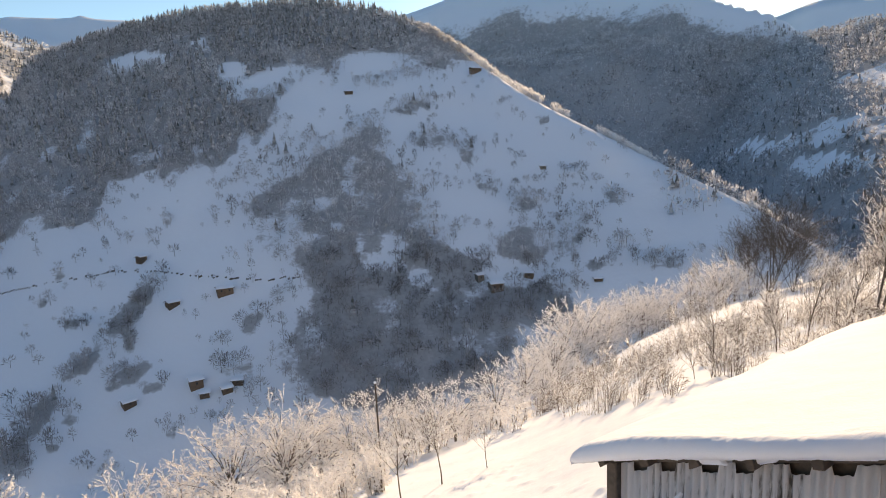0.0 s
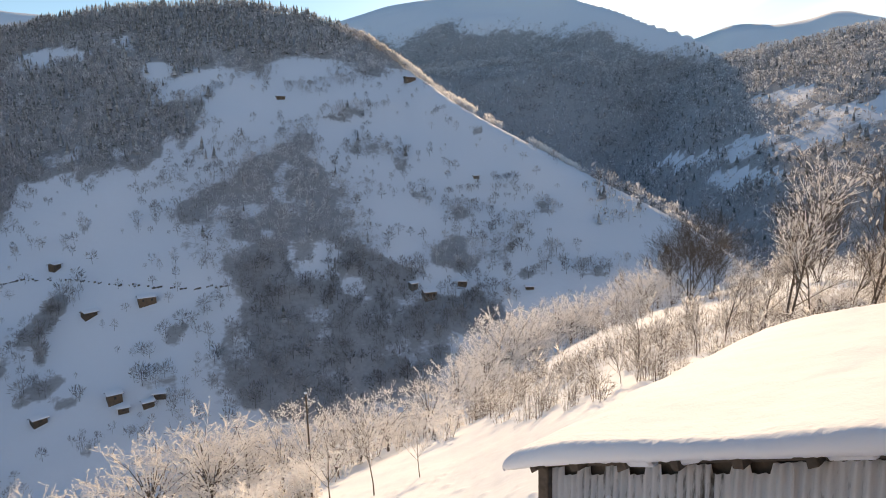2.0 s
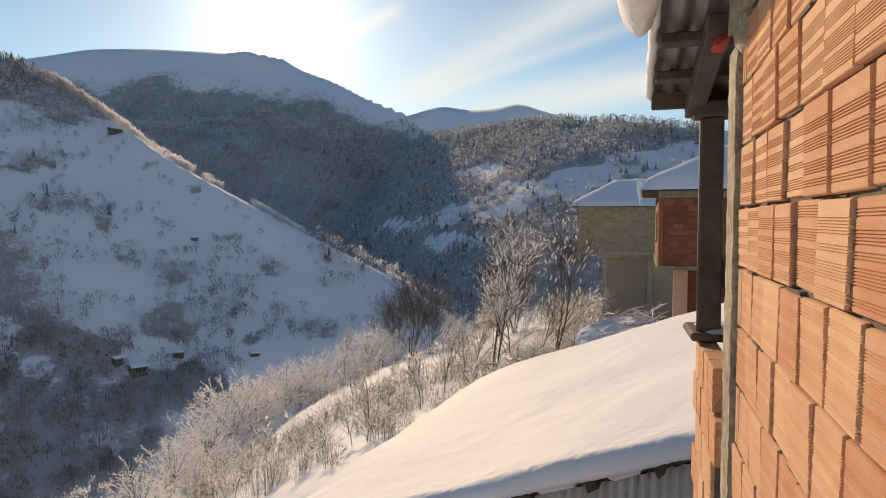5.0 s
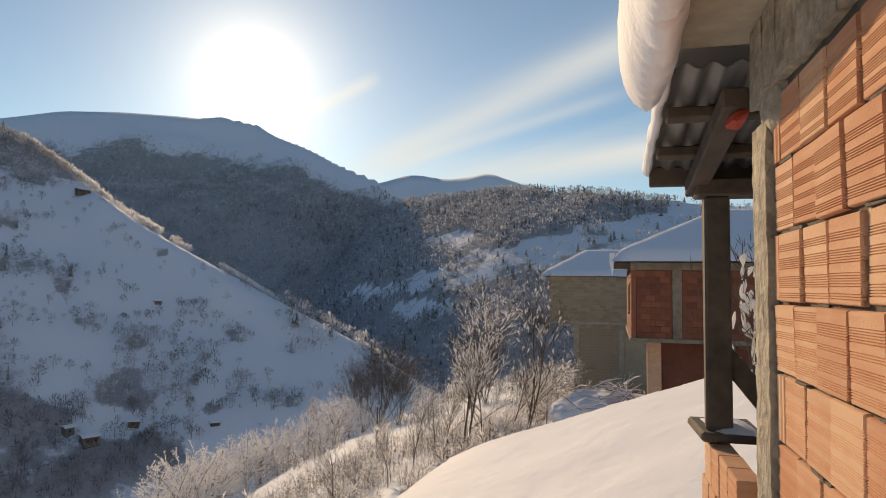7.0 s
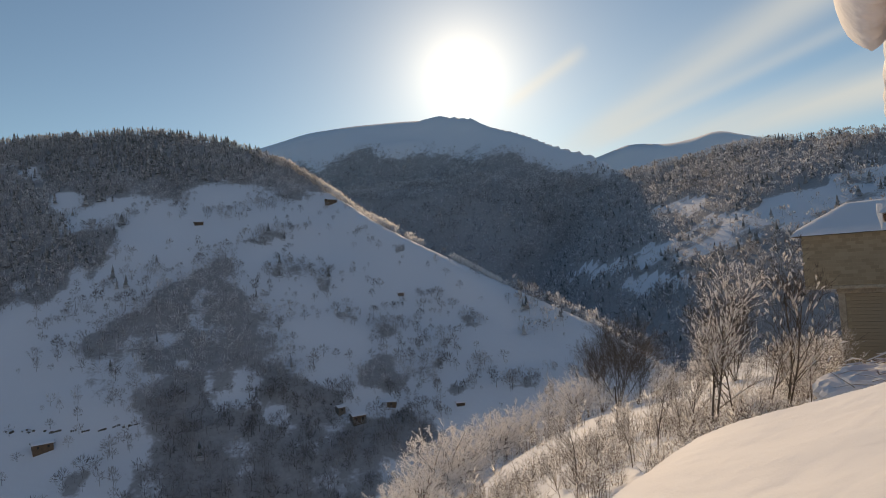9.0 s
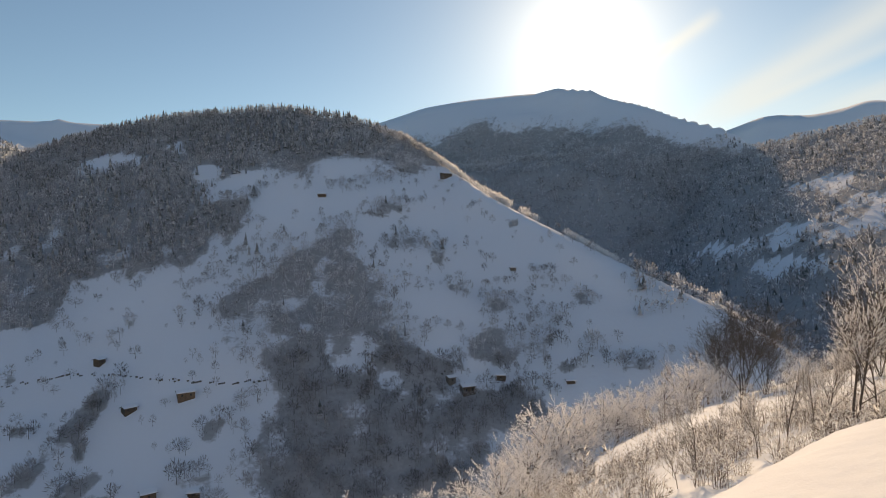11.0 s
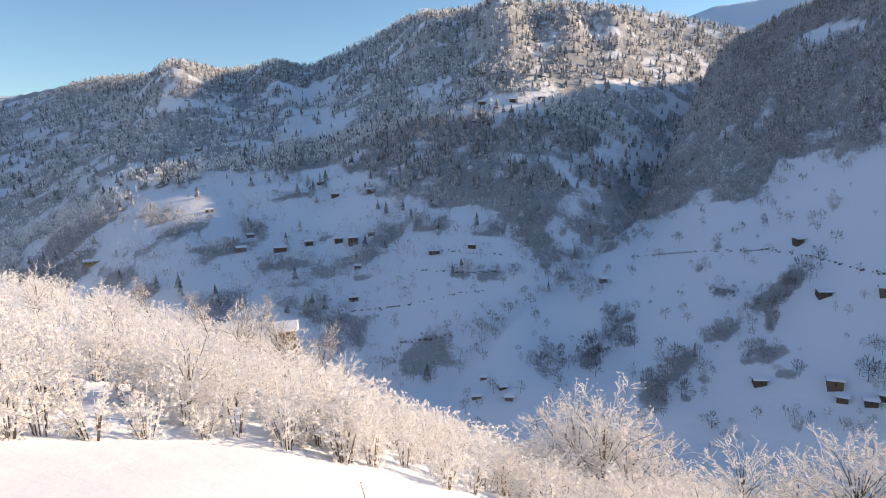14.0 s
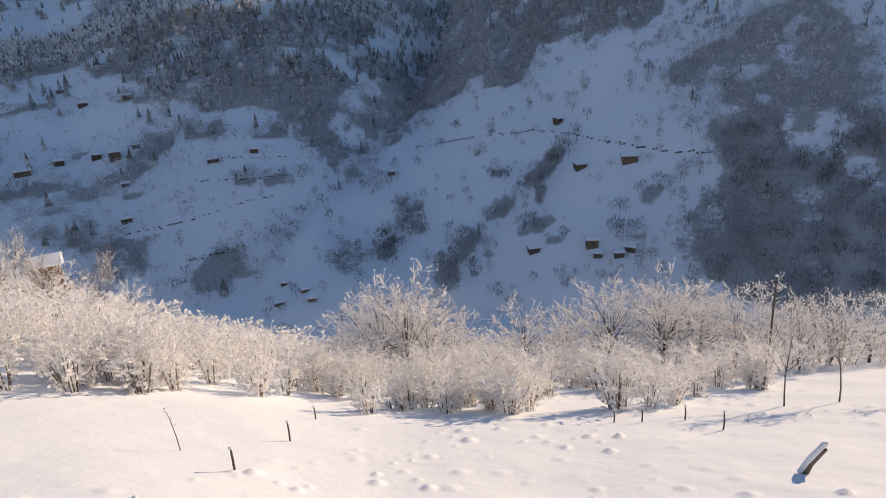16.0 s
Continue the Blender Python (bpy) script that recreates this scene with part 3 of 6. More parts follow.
def mounds(x, y, cell, share, seed):
    """Scattered small heaps, at most one in each square of a jittered net."""
    out = np.zeros(np.broadcast(x, y).shape)
    ci, cj = np.floor(x / cell), np.floor(y / cell)

    def h(a, b, k):
        w = np.sin(a * 127.1 + b * 311.7 + k * 74.7 + seed) * 43758.5453
        return w - np.floor(w)
    for di in (-1, 0, 1):
        for dj in (-1, 0, 1):
            a, b = ci + di, cj + dj
            px, py = (a + h(a, b, 1)) * cell, (b + h(a, b, 2)) * cell
            s = cell * (0.13 + 0.12 * h(a, b, 3))
            q = ((x - px) ** 2 + (y - py) ** 2) / s ** 2
            out = np.maximum(out, (h(a, b, 4) < share) * (0.35 + 0.65 * h(a, b, 5)) * np.clip(1 - q, 0, 1) ** 1.5)
    return out


def hummocks(x, y, r):
    """Lumps in the near snow: drifts and buried tussocks."""
    fade = np.clip((90 - r) / 50, 0, 1)
    drift = 0.22 * fbm(x, y, 7, 3, 1.0) + 0.02 * fbm(x, y, 0.9, 2, 4.0)
    az = np.degrees(np.arctan2(-x, y))
    patch = np.clip(fbm(x, y, 5, 2, 2.0) * 2.5 + 1.0, 0, 1) * np.clip((r - 6) / 2, 0, 1) * np.clip((30 - r) / 6, 0, 1) * np.maximum(np.clip((51 - az) / 5, 0.06, 1), np.clip((11.3 - r) / 1.3, 0, 0.9))
    return (drift + patch * (0.15 * mounds(x, y, 1.0, 0.6, 0.0) + 0.09 * mounds(x, y, 0.6, 0.35, 5.0))) * fade


def place(az, r):
    x, y = -math.sin(radians(az)) * r, math.cos(radians(az)) * r
    return Vector((x, y, ground_z(x, y)))


def ground_z(x, y):
    r, az = math.hypot(x, y), math.degrees(math.atan2(-x, y))
    return float(height(az, r)) + float(hummocks(np.array(x), np.array(y), r))


def on_slope(az, el):
    """Where a sight line from the eye meets the ground."""
    r = np.geomspace(4, 1600, 1100)
    z = height(np.full(r.shape, az), r) - r * math.tan(radians(el))
    hits = np.nonzero(z > 0)[0]
    return place(az, float(r[hits[0]]) if len(hits) else 60.0)


# woodland, hedges and clearings: compass angle, height angle, half length, half width, rise to the right, density (0: a clearing)
WOODS = {1: [], 2: []}


def grove(hill_no, az, el, half, wide, rise=0.0, thick=1.0):
    WOODS[hill_no].append((az, el, half, wide, rise, thick))


# the wood in the middle of the central hill, thickets and hedges round it
grove(1, 6.9, 1.1, 1.9, 1.4, -2, 1)
grove(1, 8.3, -0.8, 3.5, 1.4, -2, 1)
grove(1, 9.7, -3.5, 6.1, 2.4, -3, 1)
grove(1, 7.9, -7.5, 7.3, 2.6, -3, 1)
grove(1, 5.0, -10.0, 7.9, 2.3, -2, 1)
grove(1, 5.7, -14.5, 7.4, 4.1, -3, 1)
grove(1, 5.5, -19.1, 9.7, 3.5, -2, 1)
grove(1, 10.3, -12.2, 2.6, 3.6, -4, 1)
grove(1, -2.1, -17.4, 4.3, 4.1, -1, 1)
grove(1, -5.4, -14.2, 3.7, 2.0, 0, 1)
grove(1, -8.6, -14.0, 3.1, 2.0, 0, 1)
grove(1, 0.8, 1.1, 1.9, 1.1, -2, 0.5)
grove(1, -1.8, 0.0, 0.9, 0.8, -2, 0.6)
grove(1, -3.6, -3.5, 1.2, 0.9, -2, 0.6)
grove(1, -10.2, -2.7, 2.2, 0.9, -2, 0.5)
grove(1, -8.2, -6.3, 2.8, 2.3, -1, 0.6)
grove(1, -9.9, -8.4, 3.5, 2.0, -1, 0.7)
grove(1, -6.3, -8.8, 2.3, 1.3, -1, 0.8)
grove(1, -12.3, -6.0, 0.9, 0.9, -1, 0.8)
grove(1, -15.6, -8.8, 1.7, 1.0, 0, 0.65)
grove(1, -15.1, -4.3, 1.0, 0.5, -1, 0.8)
grove(1, -19.9, -10.0, 2.1, 0.6, 1, 0.9)
grove(1, -14.4, -10.4, 1.2, 0.5, 0, 0.7)
grove(1, -9.3, 2.5, 0.8, 0.4, -3, 0.9)
grove(1, 3.1, 3.8, 2.3, 0.6, 10, 0.95)
grove(1, 2.0, 4.4, 1.3, 0.5, -2, 0.9)
grove(1, 14.4, -0.3, 2.4, 1.1, -2, 0.4)
grove(1, 12.4, 1.6, 1.5, 0.7, -2, 0.4)
grove(1, 17.8, -1.6, 1.1, 0.6, 18, 0.8)
grove(1, 18.4, -4.5, 1.4, 0.5, -4, 0.8)
grove(1, 15.8, -4.0, 1.8, 1.1, -3, 0.9)
grove(1, 18.4, -8.5, 2.2, 0.6, -5, 0.75)
grove(1, 14.5, -7.1, 3.0, 1.5, -4, 0.8)
grove(1, 12.1, -9.2, 3.1, 1.5, -4, 0.7)
grove(1, 20.9, -4.4, 0.6, 0.4, -4, 0.9)
grove(1, 24.4, -4.4, 0.3, 0.6, -4, 0.9)
grove(1, 28.4, -4.9, 1.1, 0.4, -5, 0.8)
grove(1, 27.8, -6.0, 0.6, 0.3, -6, 0.8)
grove(1, 25.7, -6.1, 0.3, 0.6, -5, 0.9)
grove(1, 32.4, -8.4, 0.4, 0.4, -8, 0.9)
grove(1, 33.8, -10.3, 0.4, 0.5, -9, 0.9)
grove(1, 32.1, -12.4, 0.7, 0.4, -10, 0.9)
grove(1, 27.7, -11.8, 2.9, 0.8, 44, 0.95)
grove(1, 31.4, -15.4, 2.1, 0.7, 42, 0.95)
grove(1, 35.1, -18.9, 2.5, 0.9, 41, 0.9)
grove(1, 37.3, -21.4, 1.4, 1.6, 39, 0.8)
grove(1, 28.0, -14.1, 0.5, 1.0, -9, 0.8)
grove(1, 28.0, -17.1, 1.6, 0.7, 11, 0.9)
grove(1, 26.9, -18.3, 1.1, 0.5, -11, 0.9)
grove(1, 29.7, -17.6, 0.6, 0.4, -11, 0.8)
grove(1, 18.0, -14.3, 1.2, 0.7, 24, 0.95)
grove(1, 20.3, -15.5, 0.5, 0.4, -8, 0.95)
grove(1, 14.2, -13.3, 0.9, 1.4, -5, 0.5)
grove(1, 19.8, -17.9, 2.0, 0.6, -8, 0.8)
grove(1, 17.0, -20.4, 2.5, 1.4, -7, 0.4)
grove(1, 24.2, -21.8, 1.9, 0.8, -10, 0.5)
grove(1, 32.8, -19.4, 0.6, 0.6, -14, 0.8)
grove(1, 34.2, -20.9, 0.6, 0.4, -15, 0.8)
grove(1, 31.3, -23.5, 1.7, 0.5, -14, 0.5)
grove(1, 25.9, -22.2, 0.6, 0.4, -12, 0.8)
grove(1, 13.4, -16.0, 1.3, 3.0, -6, 0.6)
grove(1, 40.5, -15.6, 2.0, 0.5, 35, 0.8)
grove(1, 42.3, -17.6, 1.6, 0.6, 30, 0.7)
grove(1, 43.4, -12.8, 1.2, 0.7, 0, 0.7)
grove(1, 41.1, -14.7, 0.6, 0.5, 0, 0.8)
grove(1, 39.6, -16.6, 0.9, 0.6, 0, 0.8)
grove(1, 42.6, -19, 1.4, 0.7, 20, 0.7)
# snowfields between them
grove(1, 25.3, 8.2, 1.9, 0.4, 11, 0.0)
grove(1, 20.2, 9.8, 0.8, 0.3, 1, 0.0)
grove(1, 17.9, 7.7, 0.9, 0.6, 0, 0.0)
grove(1, 15.3, 6.5, 2.8, 0.8, 19, 0.0)
grove(1, 5.8, 7.8, 3.0, 0.8, 3, 0.0)
grove(1, 11.9, 5.1, 2.0, 0.6, 4, 0.0)
grove(1, 2.8, -11.1, 0.8, 0.5, -3, 0.05)
grove(1, -2.4, -8.7, 2.2, 0.35, -2, 0.08)
grove(1, 0.0, -4.7, 2.2, 0.4, -2, 0.08)
grove(1, 4.3, 2.5, 0.8, 1.0, -2, 0.0)
# trees round the fields at the valley's head
grove(2, 69.5, -14.1, 5.3, 1.0, -12, 1)
grove(2, 65.5, -16.1, 2.0, 1.3, -4, 1)
grove(2, 53.3, -16.6, 2.9, 1.1, 0, 1)
grove(2, 67.2, -10.0, 2.9, 0.8, -3, 0.7)
grove(2, 60.9, -10.7, 1.5, 0.5, -2, 0.6)
grove(2, 80.5, -7.9, 2.4, 0.6, 7, 0.6)
grove(2, 81.1, -5.2, 2.3, 0.7, -3, 0.85)
grove(2, 72.8, -6.2, 1.3, 0.9, -2, 0.7)
grove(2, 61.3, -5.6, 2.3, 1.8, -1, 0.5)
grove(2, 83.6, -10.0, 1.5, 1.0, -6, 0.9)
grove(2, 47.1, -9.5, 3.1, 0.8, 1, 0.6)
grove(2, 45.3, -11.5, 2.1, 0.8, 1, 0.5)
grove(2, 73.7, -10.7, 2.2, 1.0, -4, 0.5)
grove(2, 60.9, -12.4, 2.3, 0.9, -2, 0.5)
grove(2, 56.3, -19.0, 3.2, 1.0, -1, 0.5)
grove(2, 50.5, -20.4, 3.2, 1.2, 0, 0.5)
grove(2, 56.3, -18.8, 4.6, 1.5, -2, 0.85)
grove(2, 50.3, -20.4, 3.6, 1.6, 0, 0.85)
grove(2, 62.5, -17.8, 2.2, 1.0, -8, 0.8)
grove(1, 46.5, -19.0, 1.5, 1.4, 20, 0.8)
# fields and clearings there
grove(2, 66.8, 5.5, 2.8, 0.5, 7, 0.03)
grove(2, 67.8, 2.4, 2.7, 0.9, 1, 0.03)
grove(2, 72.2, 1.1, 1.2, 0.4, 1, 0.03)
grove(2, 79.1, -3.3, 2.5, 0.5, -1, 0.03)
grove(2, 76.6, -2.2, 1.2, 0.4, -1, 0.03)
grove(2, 82.3, -1.8, 1.7, 0.5, 28, 0.03)
grove(2, 83.4, -6.1, 1.8, 0.9, -4, 0.03)
grove(2, 66.5, -1.9, 3.0, 0.6, -5, 0.03)
grove(2, 67.1, -5.2, 3.8, 1.3, 7, 0.03)
grove(2, 75.0, -3.3, 2.4, 0.5, 26, 0.03)
grove(2, 77.5, -10.6, 3.6, 0.7, 26, 0.03)
grove(2, 71.6, -8.4, 2.8, 0.7, 2, 0.03)
grove(2, 51.3, 3.7, 5.4, 0.7, 3, 0.03)
grove(2, 56.6, 5.1, 1.9, 0.6, 1, 0.03)
grove(2, 41.2, 5.4, 3.0, 0.4, -1, 0.03)
grove(2, 36.7, 3.3, 1.4, 0.4, 20, 0.03)
grove(2, 42.1, -0.6, 2.5, 0.6, -5, 0.03)
grove(2, 53.5, -6.4, 1.8, 0.9, 0, 0.03)
grove(2, 54.2, -8.6, 5.2, 0.6, 0, 0.03)
grove(2, 54.2, -10.3, 4.2, 0.6, 0, 0.03)
grove(2, 56.8, -13.3, 6.8, 0.6, 4, 0.03)
grove(2, 60.8, -9.6, 2.5, 0.6, -1, 0.03)
grove(2, 65.3, -11.8, 3.0, 0.5, -3, 0.03)
grove(2, 59.9, -16.7, 2.0, 0.8, 17, 0.03)
grove(2, 51.6, -14.2, 3.2, 0.4, 10, 0.03)
grove(2, 77.5, 4.6, 5.0, 0.3, 11, 0.03)
grove(2, 58.8, -7.9, 1.5, 0.5, -1, 0.03)


def patchy(rows, az, el, base):
    d = np.array(base, float) * np.ones(np.broadcast(az, el).shape)
    for a, e, wa, we, tilt, s in rows:
        x, y, c, k = a - az, el - e, math.cos(radians(tilt)), math.sin(radians(tilt))
        q = ((x * c + y * k) / wa) ** 2 + ((y * c - x * k) / we) ** 2
        f = np.clip(1.7 * np.exp(-q * 0.95), 0, 1)
        d = d * (1 - 0.8 * f) + 0.8 * s * f if s == 0.03 else d * (1 - f) + s * f if s < 0.1 else np.maximum(d, s * f)
    return d


FOREST_1 = table("-30:20 -7:10 -5:9.2 -3:7.8 2:7.1 7:6.5 12:6.8 13.6:5.8 14.4:4 16.7:1.7 19:.1 23.6:-.5 28:-2.2 30.3:-4.6 33:-4.9 36:-5.8 40:-7.8 44:-10.5 56:-16")
FOREST_2 = table("28:-9 40:-7.4 43:-7.7 48.4:-6 53.6:-5 57:-4.4 60.7:-4.2 63.6:-2 69:-1.1 73:-1.1 77:-.3 80:-1 83:-2.2 85:-6 87:-10 100:-12")


def wood_density(az, r, z, hill_no):
    """How thickly trees grow at a spot of a hill, 0 to 1."""
    el = np.degrees(np.arctan2(z, r))
    x, y = -np.sin(np.radians(az)) * r, np.cos(np.radians(az)) * r
    sway = 0.55 if hill_no == 1 else 0.8
    az2, el2 = az + fbm(x, y, 60, 3, 11.0) * sway, el + fbm(x, y, 40, 3, 13.0) * sway
    if hill_no == 1:
        crest = along(H1_EL, az)
        forest = np.clip((el2 + 1.6 * fbm(x, y, 34, 4, 27.0) - along(FOREST_1, az2, 0.5)) / 1.3 + 0.5, 0, 1)
        lone = 0.035 + 0.6 * np.clip(fbm(x, y, 22, 3, 17.0) * 4 - 2.0, 0, 1)
        d = patchy(WOODS[1], az2, el2, np.maximum(forest, lone))
        loose = np.interp(el, [-14, -10, 1, 4], [0.35, 1.1, 1.1, 0.3])          # the lower wood is closed, the upper one broken
        d = np.clip(d * (1.0 + loose * fbm(x, y, 18, 3, 15.0)) - 0.2 * np.clip(fbm(x, y, 9, 2, 41.0), 0, 1) * (d > 0.1), 0.02, 1)
        return np.where((az < -3.5) & (np.abs(el - crest) < 0.9), 0.03, d)          # the bare sunlit brow
    if hill_no == 2:
        edge = along(FOREST_2, az2, 1.0)
        bank = np.clip(fbm(az * 1.0 + 0.6 * el, el * 5.0, 3.4, 3, 43.0) * 3.8 + 0.05, 0, 1)       # hedges along the terraces
        rill = np.clip(fbm(az * 1.6 + el * 2.2, el * 1.2 - az * 0.9, 2.6, 3, 53.0) * 4.0 - 0.7, 0, 1)      # scrub along the gullies
        hedge = 0.08 + 0.75 * np.maximum(np.maximum(np.clip(fbm(x, y, 60, 3, 19.0) * 3.4 - 0.35, 0, 1), bank), rill)
        d = patchy(WOODS[2], az2, el2, np.clip((el2 + 2.4 * fbm(x, y, 110, 4, 27.0) - edge) / 2.2 + 0.5, hedge, 1))
        return np.clip(d * (1.0 + 1.2 * fbm(x, y, 30, 3, 47.0)), 0.03, 1)
    if hill_no == 3:
        d = np.ones_like(el)
        mid = -0.9 - (az2 + 24.6) * 0.235        # the open slope that climbs to the east
        d = np.where((az2 < -24.3) & (np.abs(el2 - mid) < np.interp(az2, [-50, -36, -30, -24], [1.5, 1.2, 0.7, 0.3])), 0.12 + 0.6 * np.clip(fbm(x, y, 45, 3, 37.0) * 3 - 0.2, 0, 1), d)
        d = np.where(((az2 + 33.6) / 2.4) ** 2 + ((el2 - 4.4) / 0.5) ** 2 < 1, 0.1, d)
        return np.where(((az2 + 31.5) / 3) ** 2 + ((el2 + 1.8) / 0.8) ** 2 < 1, 0.1, d)
    line = np.minimum(10.0, along(M1_EL, az) - np.interp(az, [-27, -22, -16], [3.2, 2.8, 1.7]))
    return np.clip((line + 3.2 * fbm(x, y, 600, 4, 21.0) + 2.6 * fbm(x, y, 260, 4, 23.0) - el) / 1.1, 0, 1)


# ---------------------------------------------------------------- ground sheet
def build_ground():
    az = np.concatenate([np.arange(-180, -66, 3.0), np.arange(-66, 104, 0.3), np.arange(104, 180, 3.0)])
    r = np.concatenate([np.geomspace(0.03, 6, 40)[:-1], np.geomspace(6, 45, 200)[:-1], np.geomspace(45, 4950, 200)])
    A, R = np.meshgrid(az, r, indexing="ij")
    Z, W = height(A, R, True)
    X, Y = -np.sin(np.radians(A)) * R, np.cos(np.radians(A)) * R
    S = np.zeros_like(Z)
    el = np.degrees(np.arctan2(Z, R))
    h1, h2, h3, h4 = W == 2, W == 3, W == 4, W >= 5
    for mask, no in ((h1, 1), (h2, 2), (h3, 3), (h4, 4)):
        S[mask] = wood_density(A[mask], R[mask], Z[mask], no)
    S[(R > 130) & (R <= 330) & (S == 0)] = 0.25
    S = np.clip(S, 0, 1)
    Z = Z + hummocks(X, Y, R)
    na, nr = len(az), len(r)
    V = np.stack([X, Y, Z], -1).reshape(-1, 3)
    i, j = np.meshgrid(np.arange(na), np.arange(nr - 1), indexing="ij")
    i2 = (i + 1) % na
    quads = np.stack([i * nr + j, i * nr + j + 1, i2 * nr + j + 1, i2 * nr + j], -1).reshape(-1, 4)[:, ::-1]
    me = tri_mesh("ground", V, quads, MAT_GROUND, True)
    at = me.attributes.new("scrub", "FLOAT", "POINT")
    at.data.foreach_set("value", S.ravel().astype(np.float32))
    ob = new("ground", me)
    tagged(ob, "snow-covered mountain valley slopes with fields, gullies and far ridges", "ground", kind="structure")


build_ground()


# ---------------------------------------------------------------- far woods
def bare_template(seed, twigs=24, thin=0.95):
    """A leafless tree of height 1: a thin trunk, a few limbs, and many fine short twigs that fill a rounded crown."""
    rnd = random.Random(seed)
    V, F = [], []
    tube(V, F, [Vector((0, 0, -0.05)), Vector((0.01, 0, 0.55))], [0.014, 0.006], 3)
    squat = rnd.uniform(0.85, 1.15)
    for _ in range(twigs):
        a, c = rnd.uniform(0, 6.283), rnd.uniform(-0.75, 1.0)
        s = math.sqrt(max(0.0, 1 - c * c)) * rnd.uniform(0.55, 1.08)
        q = Vector((math.cos(a) * s * 0.36 * squat, math.sin(a) * s * 0.36 * squat, 0.56 + 0.42 * c))
        p = Vector((0, 0, 0.42)).lerp(q, rnd.uniform(0.30, 0.62)) + Vector((rnd.gauss(0, 0.05), rnd.gauss(0, 0.05), rnd.gauss(-0.03, 0.05)))
        d = (q - p).cross(Vector((rnd.gauss(0, 1), rnd.gauss(0, 1), rnd.gauss(0, 1)))).normalized() * rnd.uniform(0.014, 0.032) * thin
        k = len(V)
        m = p.lerp(q, rnd.uniform(0.4, 0.7))
        V.extend((p, m + d, q, m - d))
        F.extend(((k, k + 1, k + 2), (k, k + 2, k + 3)))
    return np.array([tuple(v) for v in V]), np.array(F)


def conifer_template(seed, tiers=5, sides=7):
    rnd = random.Random(seed)
    V, F = [], []
    for t in range(tiers):
        z0, z1 = 0.08 + 0.18 * t, 0.08 + 0.18 * t + 0.30
        rad = 0.19 * (1 - t / (tiers + 0.4))
        k = len(V)
        V.append((0, 0, min(z1, 1.0)))
        for s in range(sides):
            a = 6.283 * (s + rnd.uniform(-0.3, 0.3)) / sides
            q = rad * rnd.uniform(0.7, 1.25)
            V.append((math.cos(a) * q, math.sin(a) * q, z0 + rnd.uniform(-0.03, 0.03)))
        for s in range(sides):
            F.append((k, k + 1 + s, k + 1 + (s + 1) % sides))
    return np.array(V), np.array(F)


def plant(name, spots, sizes, templates, mat, label, rng, squash=(0.8, 1.3), rime=False):
    """Many small trees joined into one mesh."""
    if not len(spots):
        return
    VV, FF, TT, off = [], [], [], 0
    tone = 0.30 * fbm(spots[:, 0], spots[:, 1], 45, 3, 25.0) + rng.normal(0, 0.13, len(spots))
    pick = rng.integers(0, len(templates), len(spots))
    turn = rng.uniform(0, 6.283, len(spots))
    wide = rng.uniform(*squash, len(spots))
    for k, (tv, tf) in enumerate(templates):
        sel = np.nonzero(pick == k)[0]
        if not len(sel):
            continue
        c, s = np.cos(turn[sel])[:, None], np.sin(turn[sel])[:, None]
        h, w = sizes[sel][:, None], (sizes[sel] * wide[sel])[:, None]
        x = (tv[:, 0] * c - tv[:, 1] * s) * w + spots[sel, 0:1]
        y = (tv[:, 0] * s + tv[:, 1] * c) * w + spots[sel, 1:2]
        z = tv[:, 2] * h + spots[sel, 2:3]
        VV.append(np.stack([x, y, z], -1).reshape(-1, 3))
        FF.append((tf[None] + (np.arange(len(sel)) * len(tv))[:, None, None]).reshape(-1, 3) + off)
        TT.append((tone[sel][:, None] + 0.34 * (tv[:, 2][None] - 0.5)).ravel())     # frost on the tips plus crown shading put into the tone, paler upwards
        off += len(sel) * len(tv)
    me = tri_mesh(name, np.concatenate(VV), np.concatenate(FF), mat)
    if rime:
        me.attributes.new("rime", "FLOAT", "POINT").data.foreach_set("value", np.concatenate(TT).astype(np.float32))
    tagged(new(name, me), label, "trees", kind="stuff")


BARE = [bare_template(s) for s in range(6)]
BARE_FAR = [bare_template(s + 20, 10, 1.9) for s in range(5)]
BARE_FINE = [bare_template(s + 50, 44, 0.6) for s in range(7)]
FIR = [conifer_template(s) for s in range(5)]
FIR_FAR = [conifer_template(s + 9, 3, 5) for s in range(4)]


def sow(rng, n, az_lo, az_hi, r_lo, r_hi, hill_no, valid):
    """Random spots of a hill that carry a tree: angle, distance, height."""
    az, r = rng.uniform(az_lo, az_hi, n), np.sqrt(rng.uniform(r_lo ** 2, r_hi ** 2, n))
    z = height(az, r)
    keep = valid(az, r, z) & (rng.uniform(0, 1, n) < wood_density(az, r, z, hill_no))
    az, r, z = az[keep], r[keep], z[keep]
    x, y = -np.sin(np.radians(az)) * r, np.cos(np.radians(az)) * r
    return az, r, np.stack([x, y, z], -1)


